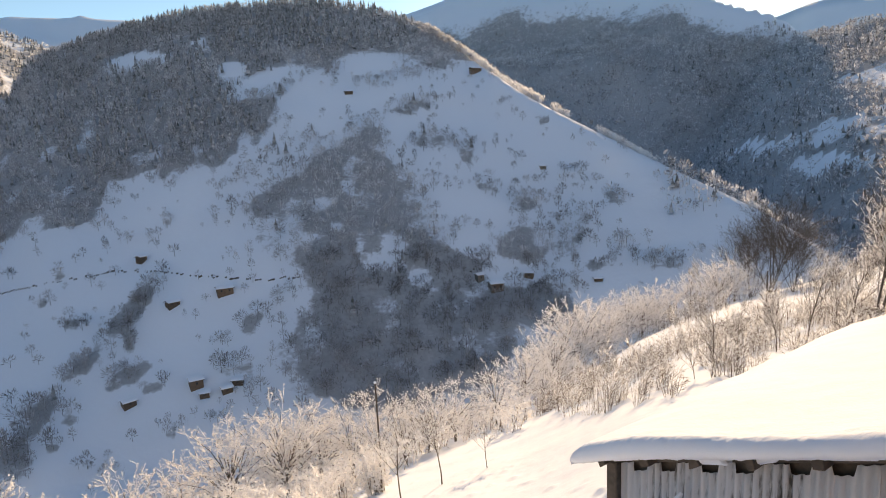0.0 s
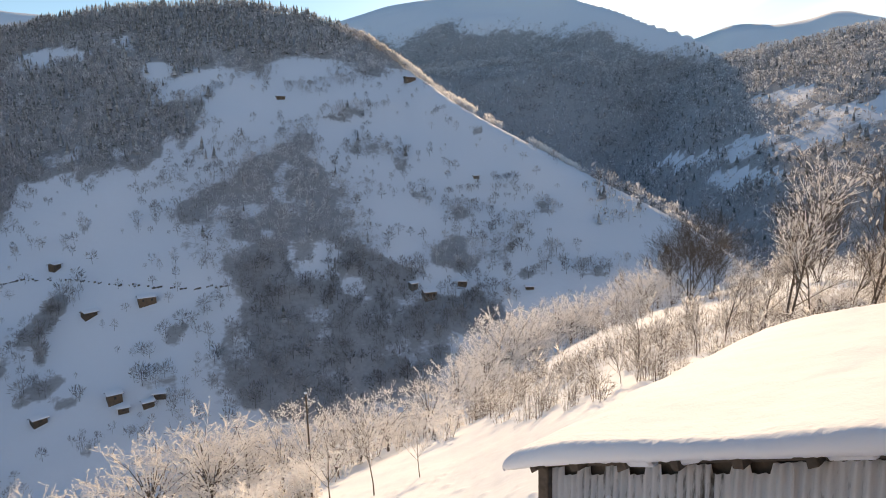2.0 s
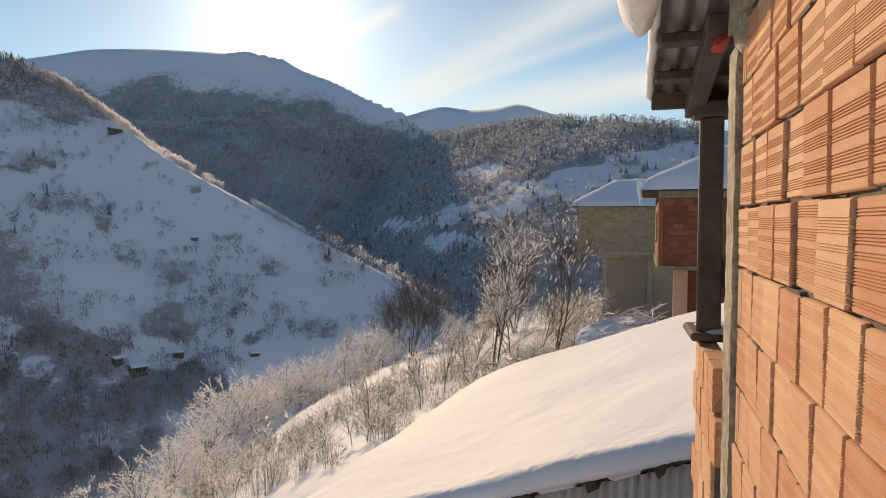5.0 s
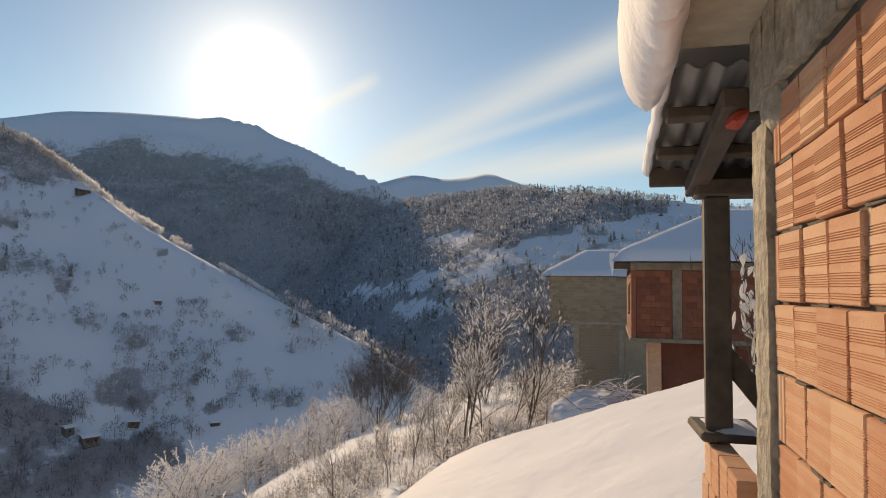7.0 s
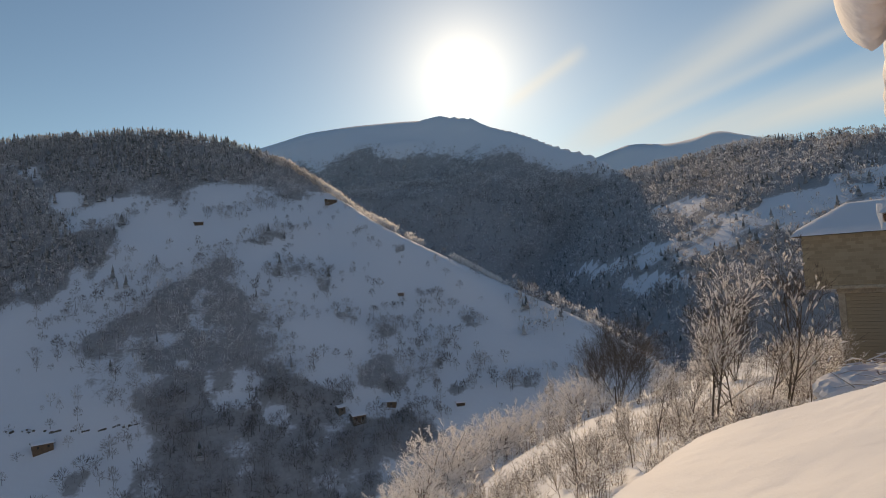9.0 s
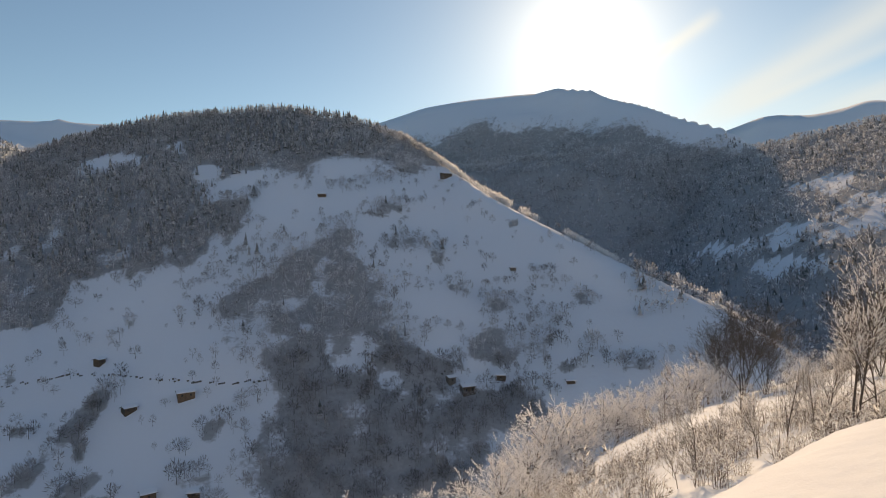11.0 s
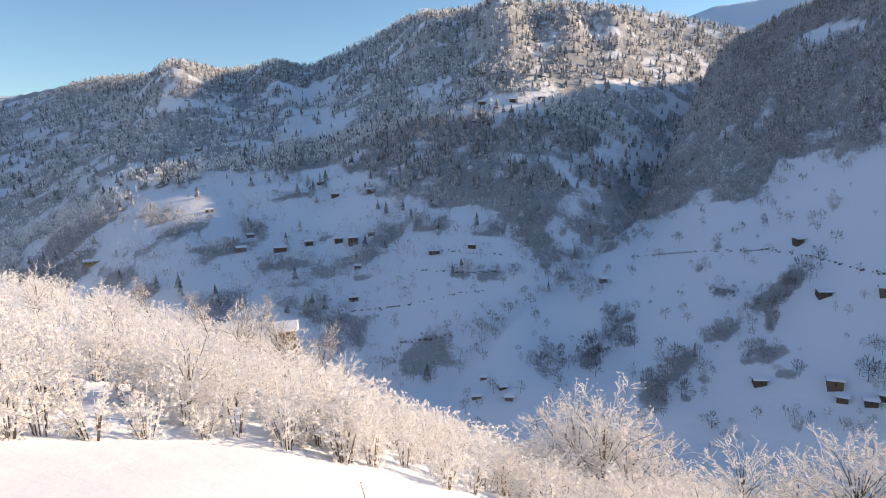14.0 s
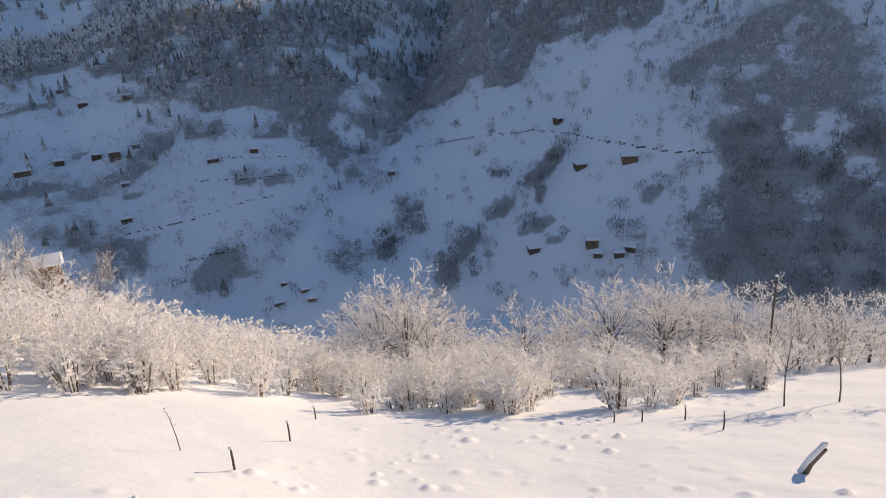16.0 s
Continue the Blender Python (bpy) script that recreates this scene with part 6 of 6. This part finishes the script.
    for c in range(-13, -3):
        z = 0.01 + step * c
        s = 1.38 - (0.0 if c % 2 else 0.085)
        while s > 0.60:
            s -= 0.1885
            ob = part_mesh("brick", full[rnd.randrange(6)], par)
            ob.location = (s, 0.004 + rnd.uniform(-0.004, 0.004), z)
            ob.rotation_euler = (0, rnd.uniform(-0.01, 0.01), rnd.uniform(-0.02, 0.02))
    for k, s in enumerate((0.52, 0.70)):
        ob = part_mesh("brick", full[k], par)
        ob.matrix_basis = Matrix.Translation((s, 0.0, -0.785)) @ Matrix.Rotation(radians(90), 4, "X")
        ob.location = (s, 0.0, -0.79)


brick_house()


# ---------------------------------------------------------------- neighbouring houses
def hip_roof(w, d, rise, over, inset):
    """Points and faces of a hipped roof over a plan w by d (from x 0 to w, y 0 to -d)."""
    a, b, c, e = (-over, over), (w + over, over), (w + over, -d - over), (-over, -d - over)
    V = [(*a, 0), (*b, 0), (*c, 0), (*e, 0), (inset, -d / 2, rise), (w - inset, -d / 2, rise)]
    return V, [(0, 4, 5, 1), (1, 5, 2), (2, 5, 4, 3), (3, 4, 0), (3, 0, 1, 2)]


def red_house():
    base = Vector((16.64, 14.39))
    m = Matrix(((0.6639, 0.7478, 0, base.x), (-0.7478, 0.6639, 0, base.y), (0, 0, 1, 0), (0, 0, 0, 1)))   # along its front, away from us, up
    root = empty("red_brick_house", m, label="two-storey house of red brick panels in a concrete frame", category="house")
    z0, z1 = -1.45, 1.02
    lo = ground_z(base.x, base.y) - 1.5
    part("floor_slab", boxes(((-0.05, -0.06, z0 - 0.14), (9.0, 7.5, z0)), bevel=0.02), MAT_STAINED, root)
    for a in (0.0, 1.28, 3.9, 6.5):
        part("column", boxes(((a, -0.02, z0), (a + 0.3 * (0.5 if a == 0 else 1), 0.28, z1)), bevel=0.01), MAT_OLD_BRICK if a == 0 else MAT_STAINED, root)
    part("ring_beam", boxes(((-0.02, -0.03, z1 - 0.24), (9.0, 0.25, z1)), bevel=0.01), MAT_STAINED, root)
    step, bl, bh = 0.2, 0.3, 0.19
    for pa, pb in ((0.16, 1.27), (1.59, 3.89), (4.21, 6.49)):
        panel = part("panel", boxes(((pa, 0.03, z0), (pb, 0.2, z1 - 0.25))), MAT_OLD_BRICK, root, "brick panel")
        me = mesh_of("brick", *brick_box(bl - 0.012, 0.06, bh - 0.012), MAT_OLD_BRICK)
        nz = int((z1 - 0.25 - z0) / step)
        for c in range(nz):
            a = pa + (0.15 if c % 2 else 0.0)
            while a + bl <= pb + 0.01:
                ob = part_mesh("brick", me, panel)
                ob.location = (a, -0.0 + random.uniform(0, 0.006), z0 + 0.006 + c * step)
                a += bl
    # side that catches the sun
    side = part("side_wall", boxes(((0.03, 0.29, z0), (0.2, 7.2, z1))), MAT_MORTAR, root)
    me = mesh_of("brick", *brick_box(0.06, 0.29, 0.18), MAT_OLD_BRICK)
    for c in range(12):
        for k in range(22):
            y = 0.30 + k * 0.3 + (0.15 if c % 2 else 0)
            if 1.4 < y < 2.6 and 4 <= c < 9:
                continue
            ob = part_mesh("brick", me, side)
            ob.location = (-0.005, y, z0 + 0.006 + c * 0.2)
    part("window_frame", boxes(((-0.04, 1.5, z0 + 0.8), (0.1, 1.56, z0 + 1.8)), ((-0.04, 2.56, z0 + 0.8), (0.1, 2.62, z0 + 1.8)), ((-0.04, 1.56, z0 + 1.74), (0.1, 2.56, z0 + 1.8)), ((-0.08, 1.5, z0 + 0.72), (0.1, 2.62, z0 + 0.795))), MAT_PALE_WOOD, side)
    part("back_wall", boxes(((0.2, 7.0, z0), (9.0, 7.2, z1))), MAT_MORTAR, root)
    part("lower_wall", boxes(((0.98, 1.0, lo), (9.0, 6.8, z0 - 0.17))), MAT_OLD_BRICK, root, "set-back lower storey of red brick")
    lw = part("lower_column", boxes(((0.55, 0.75, lo), (0.97, 1.15, z0 - 0.17)), bevel=0.02, jitter=0.03), MAT_BRICK, root, "sunlit orange brick pier")
    V, F = hip_roof(9.0, -7.5, 1.9, 0.55, 3.2)
    F = [f[::-1] for f in F]
    roof = part_mesh("roof", mesh_of("roof", V, F, MAT_OLD_WOOD), root)
    roof.location = (0, 0, z1 + 0.01)
    s = snow_sheet(9.0, 7.5, 1.9, 0.64, 3.2, 0.32, root)
    s.location = (0, 0, z1 - 0.03)
    V, F = [], []
    tube(V, F, [Vector((-0.60, -0.45, z1 + 0.28)), Vector((-0.62, -0.50, z1 + 0.02)), Vector((-0.60, -0.47, z1 - 0.25)), Vector((-0.6, -0.46, z1 - 0.48))], [0.08, 0.07, 0.035, 0.005], 8)
    part_mesh("hanging_snow", mesh_of("hanging_snow", V, F, MAT_SNOW, smooth=True), root, "icicle of snow hanging from the eave")


def brick_box(l, d, h):
    V = [(x, y, z) for x in (0, l) for y in (0, d) for z in (0, h)]
    return V, [(0, 1, 3, 2), (4, 6, 7, 5), (0, 4, 5, 1), (2, 3, 7, 6), (0, 2, 6, 4), (1, 5, 7, 3)]


def snow_sheet(w, d, rise, over, inset, thick, parent):
    """A snow layer over a hipped roof (plan x 0 to w, y 0 to d): a dense grid that bulges and rounds at the eaves."""
    V, F, n = [], [], 36
    hw, hd = w / 2 + over, d / 2 + over
    for i in range(n + 1):
        for j in range(n + 1):
            u, v = -1 + 2 * i / n, -1 + 2 * j / n
            x, y = u * hw, v * hd
            e = min(hw - abs(x), hd - abs(y))
            z = rise * min(1.0, (hd - abs(y)) / hd, (hw - abs(x)) / (inset + over))
            bulge = thick * math.sqrt(min(1.0, e / 0.35 + 0.02))
            V.append((x + w / 2, y + d / 2, z + bulge + 0.02 * noise.noise((x * 1.5, y * 1.5, 4))))
    for i in range(n):
        for j in range(n):
            q = i * (n + 1) + j
            F.append((q, q + n + 1, q + n + 2, q + 1))
    return part_mesh("roof_snow", mesh_of("roof_snow", V, F, MAT_SNOW, smooth=True), parent, "smooth layer of snow on the roof")


def grey_house():
    base = Vector((28.6, 31.2))
    m = Matrix(((0.6785, 0.7346, 0, base.x), (-0.7346, 0.6785, 0, base.y), (0, 0, 1, 0), (0, 0, 0, 1)))
    root = empty("cement_house", m, label="grey-brown cement house with an overhanging upper storey and snowy hipped roof", category="house")
    z0, z1 = -1.95, 0.95
    lo = ground_z(base.x, base.y) - 2.5
    part("upper_wall", boxes(((0, 0, z0), (11.0, 8.0, z1)), bevel=0.02), MAT_RENDER, root)
    V, F = [], []                            # courses of blocks, front and end
    rnd = random.Random(3)
    for c in range(14):
        for k in range(28):
            x = k * 0.4 + (0.2 if c % 2 else 0)
            if x > 10.6:
                continue
            for end in ((0, 1) if k < 19 else (0,)):
                d, o = rnd.uniform(0.015, 0.03), len(V)
                bv, bf = brick_box(0.385, d, 0.185) if not end else brick_box(d, 0.385, 0.185)
                V += [(x + 0.008 + u, v - d, z0 + 0.05 + c * 0.2 + w) if not end else (u - d, x + 0.008 + v, z0 + 0.05 + c * 0.2 + w) for u, v, w in bv]
                F += [tuple(q + o for q in f) for f in bf]
    part_mesh("blockwork", mesh_of("blockwork", V, F, MAT_BLOCK), root, "courses of bare cement blocks")["kind"] = "stuff"
    part("floor_slab", boxes(((-0.02, -0.03, z0 - 0.2), (11.0, 8.0, z0 - 0.004)), bevel=0.02), MAT_CONCRETE, root)
    part("lower_beam", boxes(((1.5, 0.55, z0 - 0.5), (10.8, 0.9, z0 - 0.204)), bevel=0.01), MAT_CONCRETE, root)
    for a in (1.55, 4.4, 7.6):
        part("column", boxes(((a, 0.56, lo), (a + 0.34, 0.9, z0 - 0.504)), bevel=0.012), MAT_CONCRETE, root)
    me = mesh_of("block", *brick_box(0.385, 0.10, 0.185), MAT_BLOCK)
    infill = part("infill", boxes(((1.9, 0.68, lo), (10.6, 7.5, z0 - 0.51))), MAT_RENDER, root, "block infill under the overhang")
    for c in range(18):
        for k in range(6):
            x = 1.9 + k * 0.4 + (0.2 if c % 2 else 0)
            if x + 0.38 < 4.4:
                ob = part_mesh("block", me, infill)
                ob.location = (x, 0.62, z0 - 0.71 - c * 0.2)
    V, F = hip_roof(11.0, -8.0, 1.75, 0.5, 2.2)
    roof = part_mesh("roof", mesh_of("roof", V, [f[::-1] for f in F], MAT_OLD_WOOD), root)
    roof.location = (0, 0, z1 + 0.01)
    s = snow_sheet(11.0, 8.0, 1.75, 0.54, 2.2, 0.26, root)
    s.location = (0, 0, z1 - 0.02)


red_house()
grey_house()


def brush_pile():
    p = Vector((19.6, 17.9, -4.6))
    rnd = random.Random(8)
    V, F, FV, FF = [], [], [], []
    for _ in range(80):
        a = rnd.uniform(0, 6.283)
        q = Vector((rnd.gauss(0.3, 1.2), rnd.gauss(-0.2, 1.2), rnd.uniform(0.1, 0.8)))
        d = Vector((math.cos(a), math.sin(a), rnd.uniform(-0.2, 0.5))) * rnd.uniform(0.5, 1.5)
        tube(V, F, [q, q + d * 0.5 + Vector((0, 0, 0.08)), q + d], [0.011, 0.009, 0.004], 4)
        if rnd.random() < 0.5:
            tube(FV, FF, [q + Vector((0, 0, 0.03)), q + d * 0.5 + Vector((0, 0, 0.12)), q + d * 0.9 + Vector((0, 0, 0.03))], [0.02, 0.04, 0.01], 5)
    ob = empty("brush_pile", Matrix.Translation(p), label="heap of cut branches under snow beside the houses", category="brush pile")
    part_mesh("brushwood", mesh_of("brushwood", V, F, MAT_TWIG), ob)["kind"] = "stuff"
    part_mesh("snow", mesh_of("snow", FV, FF, MAT_SNOW, smooth=True), ob)["kind"] = "stuff"
    bm = bmesh.new()
    bmesh.ops.create_icosphere(bm, subdivisions=4, radius=1.0, matrix=Matrix.Translation((0.3, -0.2, -0.35)) @ Matrix.Rotation(radians(-45), 4, "Z") @ Matrix.Diagonal((2.9, 1.5, 1.0, 1)))
    for v in bm.verts:
        v.co += v.co.normalized() * (0.30 * noise.noise(v.co * 1.3) + 0.14 * noise.noise(v.co * 4.0))
    part("snow_mound", bm, MAT_SNOW, ob, "lumpy mound of snow")


brush_pile()


# ---------------------------------------------------------------- the village across the valley
def hut(az, el, w, d, h, mat, label, storeys=1, turn=0.0, name="timber_hut", roof_mat=None):
    """A small farm building on the hillside: walls, posts or openings, a low roof and the snow on it."""
    p = on_slope(az, el)
    # its front faces down the valley, more or less towards the eye
    m = Matrix.Translation(p) @ Matrix.Rotation(radians(az + turn), 4, "Z")
    root = empty(name, m, label=label, category="hut" if storeys == 1 else "house")
    w, d, h = w * 0.82, d * 0.82, h * 0.74
    H = h * storeys
    part("wall", boxes(((-w / 2, -d / 2, -2.5), (w / 2, d / 2, H)), bevel=0.05), mat, root)
    for s in range(storeys):
        n = max(1, int(w / 3.2))
        for k in range(n):
            x = -w / 2 + w * (k + 0.5) / n
            # solid sheet on the wall, the unlit inside put into its near-black colour
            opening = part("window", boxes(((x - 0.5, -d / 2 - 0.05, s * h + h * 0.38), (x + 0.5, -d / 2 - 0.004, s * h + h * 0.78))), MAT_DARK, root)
        if s:
            part("floor_beam", boxes(((-w / 2 - 0.1, -d / 2 - 0.12, s * h - 0.12), (w / 2 + 0.1, -d / 2 - 0.004, s * h + 0.12))), MAT_OLD_WOOD, root)
    rise, over = 0.22 * d, 0.7
    V = [(-w / 2 - over, -d / 2 - over, H - 0.05), (w / 2 + over, -d / 2 - over, H - 0.05), (w / 2 + over, 0, H + rise), (-w / 2 - over, 0, H + rise),
         (w / 2 + over, d / 2 + over, H - 0.05), (-w / 2 - over, d / 2 + over, H - 0.05)]
    V2 = V + [(x, y, z + 0.18) for x, y, z in V]
    F = [(0, 1, 2, 3), (3, 2, 4, 5), (6, 9, 8, 7), (9, 11, 10, 8), (0, 6, 7, 1), (5, 4, 10, 11), (1, 7, 8, 2), (2, 8, 10, 4), (0, 3, 9, 6), (3, 5, 11, 9)]
    part_mesh("roof", mesh_of("roof", V2, F, MAT_OLD_WOOD), root)
    V3 = [(x * 0.99, y * 0.99, z + 0.185) for x, y, z in V] + [(x * 0.96, y * 0.96, z + 0.62) for x, y, z in V]
    part_mesh("roof_snow", mesh_of("roof_snow", V3, F, MAT_SNOW), root, "snow on the roof")
    return root


# near-black colour for the dark inside of the hut windows
MAT_DARK = plain("painted_dark_inside", (0.03, 0.027, 0.025), 0.6, vary=0.2, scale=4, bump=0)
MAT_TAN = plain("weathered_boards", (0.145, 0.10, 0.068), 0.85, vary=0.3, scale=2, bump=0.4)
MAT_DUN = plain("brown_boards", (0.10, 0.072, 0.05), 0.88, vary=0.3, scale=2, bump=0.4)
MAT_OCHRE = plain("ochre_plaster", (0.42, 0.30, 0.13), 0.85, vary=0.2, scale=2, bump=0.2)
MAT_GREY_BOARD = plain("grey_boards", (0.17, 0.15, 0.13), 0.88, vary=0.3, scale=2, bump=0.4)


def village():
    tan, dun = "brown timber farmhouse with a snowy roof on the hillside", "small dark timber hut half buried in snow"
    hut(-4.3, -12.6, 9.5, 7, 5.2, MAT_TAN, tan, 1, 20, "farmhouse")
    hut(-2.8, -11.8, 5.5, 5, 4.4, MAT_GREY_BOARD, "narrow grey timber barn with a snowy roof", 1, 30)
    hut(-7.4, -11.4, 6.5, 5, 3.4, MAT_TAN, dun, 1, -10)
    hut(-13.6, -11.9, 6, 4, 1.6, MAT_DUN, dun, 1, 10)
    hut(-8.8, -1.8, 5.5, 4, 2.4, MAT_GREY_BOARD, dun, 1, 10)
    hut(-3.0, 7.0, 14, 7, 4.2, MAT_TAN, "long timber cabin on the sunlit crest", 1, 30, "mountain_cabin")
    hut(8.3, 5.5, 9, 5, 2.4, MAT_DUN, dun, 1, 5)
    hut(26.5, -7.9, 6.5, 5, 4.2, MAT_DUN, dun, 1, 45)
    hut(20.2, -11.2, 11, 7, 4.0, MAT_TAN, tan, 1, 8, "farmhouse")
    hut(24.5, -11.8, 8, 6, 2.6, MAT_DUN, dun, 1, 25)
    hut(23.3, -18.9, 7.5, 6, 4.6, MAT_TAN, tan, 1, 10, "farmhouse")
    hut(22.7, -19.8, 5.5, 4, 2.4, MAT_DUN, dun, 1, 0)
    hut(20.8, -19.6, 6, 4, 2.6, MAT_DUN, dun, 1, 10)
    hut(19.8, -19.0, 6.5, 4, 2.6, MAT_DUN, dun, 1, -10)
    hut(28.7, -19.4, 7, 5, 3.0, MAT_DUN, dun, 1, 20)
    hut(41.8, -11.7, 6, 5, 3.0, MAT_GREY_BOARD, dun, 1, 10)
    hut(57.2, -9.2, 9, 5, 2.6, MAT_DUN, dun, 1, 5)
    hut(53.7, -8.7, 7, 5, 2.6, MAT_DUN, dun, 1, 0)
    hut(64.8, -13.1, 7, 5, 3.2, MAT_DUN, dun, 1, 10)
    hut(64.3, -10.3, 6, 5, 2.6, MAT_DUN, dun, 1, 10)
    hut(65.9, -7.9, 8, 6, 4.0, MAT_DUN, tan, 1, 0, "farmhouse")
    hut(64.6, -8.1, 9, 8, 3.4, MAT_TAN, "tall brown timber farmhouse of two storeys in the village", 2, 5, "farmhouse")
    hut(62.9, -7.3, 7, 5, 3.0, MAT_DUN, dun, 1, 0)
    hut(68.6, -7.9, 8, 6, 3.6, MAT_DUN, dun, 1, 10)
    hut(71.1, -8.4, 12, 7, 3.6, MAT_TAN, tan, 1, 5, "farmhouse")
    hut(74.4, -8.2, 9, 6, 3.8, MAT_GREY_BOARD, tan, 1, 0, "farmhouse")
    hut(73.6, -7.0, 7, 5, 3.0, MAT_DUN, dun, 1, 0)
    hut(66.0, -3.7, 9, 6, 3.4, MAT_DUN, dun, 1, 0)
    hut(62.8, -3.4, 9, 6, 4.0, MAT_TAN, tan, 1, 0, "farmhouse")
    hut(67.3, -2.6, 7, 5, 2.6, MAT_DUN, dun, 1, 0)
    hut(86.0, -8.3, 16, 8, 4.6, MAT_OCHRE, "long ochre house with a flat snowy roof on the far field", 1, 5, "farmhouse")
    hut(76.8, -4.6, 8, 5, 3.0, MAT_TAN, dun, 1, 0)
    hut(77.3, 0.6, 9, 6, 3.0, MAT_DUN, dun, 1, 0)
    for az, el in ((47.4, 4.4), (49.8, 4.3), (52.6, 4.1)):
        hut(az, el, 11, 7, 4.2, MAT_DUN, "dark timber chalet on the sunlit bench", 1, 0, "chalet")
    hut(53.5, -22.2, 5.5, 4, 2.0, MAT_TAN, tan, 1, 10, "farmhouse")
    hut(50.4, -22.4, 5, 4, 2.0, MAT_GREY_BOARD, dun, 1, 0)
    hut(51.0, -21.4, 4.5, 4, 1.8, MAT_DUN, dun, 1, 20)
    hut(52.8, -20.6, 4, 4, 1.8, MAT_DUN, dun, 1, 0)
    # white cabin among the frosted bushes of the near slope
    p = place(71.3, 70.0)
    root = empty("white_cabin", Matrix.Translation(p) @ Matrix.Rotation(radians(70), 4, "Z"), label="small pale cabin with a thick snowy roof among frosted bushes", category="cabin")
    part("wall", boxes(((-1.4, -1.3, -1.0), (1.4, 1.3, 3.4)), bevel=0.04), MAT_PALE_WOOD, root)
    part("roof_snow", boxes(((-1.7, -1.6, 3.42), (1.7, 1.6, 3.95)), bevel=0.16), MAT_SNOW, root)


village()


# ---------------------------------------------------------------- stone terrace walls and the road's edge
def terrace(name, track, label, size=1.0, gaps=0.25, seed=0):
    """A broken line of dark stones along the slope, from a few angles."""
    rnd = random.Random(seed)
    a = np.array([t[0] for t in track]); e = np.array([t[1] for t in track])
    n = int(abs(a[-1] - a[0]) * 7)
    bm = bmesh.new()
    for i in range(n):
        az = a[0] + (a[-1] - a[0]) * i / n
        if noise.noise((az * 1.7, seed, 0)) < gaps - 0.5 or rnd.random() < gaps:
            continue
        el = float(np.interp(az, a, e) if a[0] < a[-1] else np.interp(az, a[::-1], e[::-1])) + 0.05 * noise.noise((az * 2.1, 1, seed))
        p = on_slope(az, el)
        l, h = rnd.uniform(0.5, 1.6) * size, rnd.uniform(0.4, 1.0) * size
        box(bm, (-l / 2, -0.4, -0.6), (l / 2, 0.4, h), bevel=0.12, jitter=0.12, m=Matrix.Translation(p) @ Matrix.Rotation(radians(az + rnd.uniform(-25, 25)), 4, "Z"))
    me = bpy.data.meshes.new(name)
    bm.to_mesh(me)
    bm.free()
    me.materials.append(MAT_STONE)
    tagged(new(name, me), label, "stone wall", kind="stuff")


terrace("road_wall", [(39.5, -9.5), (35.3, -9.0), (28.6, -8.5), (25.1, -8.9), (20.1, -10.1), (16.3, -10.6), (13.1, -10.5)], "broken dark stone wall along the snowed-in road", 0.8, 0.32, 1)
terrace("terrace_wall_low", [(65, -14.2), (62, -14.1), (58.5, -13.6), (55, -12.9), (52, -12.6)], "dark stone terrace edge between snowy fields", 0.75, 0.4, 2)
terrace("terrace_wall_mid", [(59, -10.6), (55, -11.0), (51, -11.0)], "dark stone terrace edge between snowy fields", 0.75, 0.4, 3)
terrace("terrace_wall_high", [(58, -8.8), (54, -9.2), (50, -9.6)], "dark stone terrace edge between snowy fields", 0.75, 0.4, 4)
terrace("valley_wall", [(60.5, -17.2), (57.5, -17.0), (55.5, -16.6)], "dark stone edge of a lane in the valley", 1.0, 0.3, 5)
terrace("rubble", [(-2.0, -10.9), (-4.2, -10.3), (-3.0, -10.6)], "dark rubble showing through the snow above the farmhouse", 1.0, 0.3, 6)
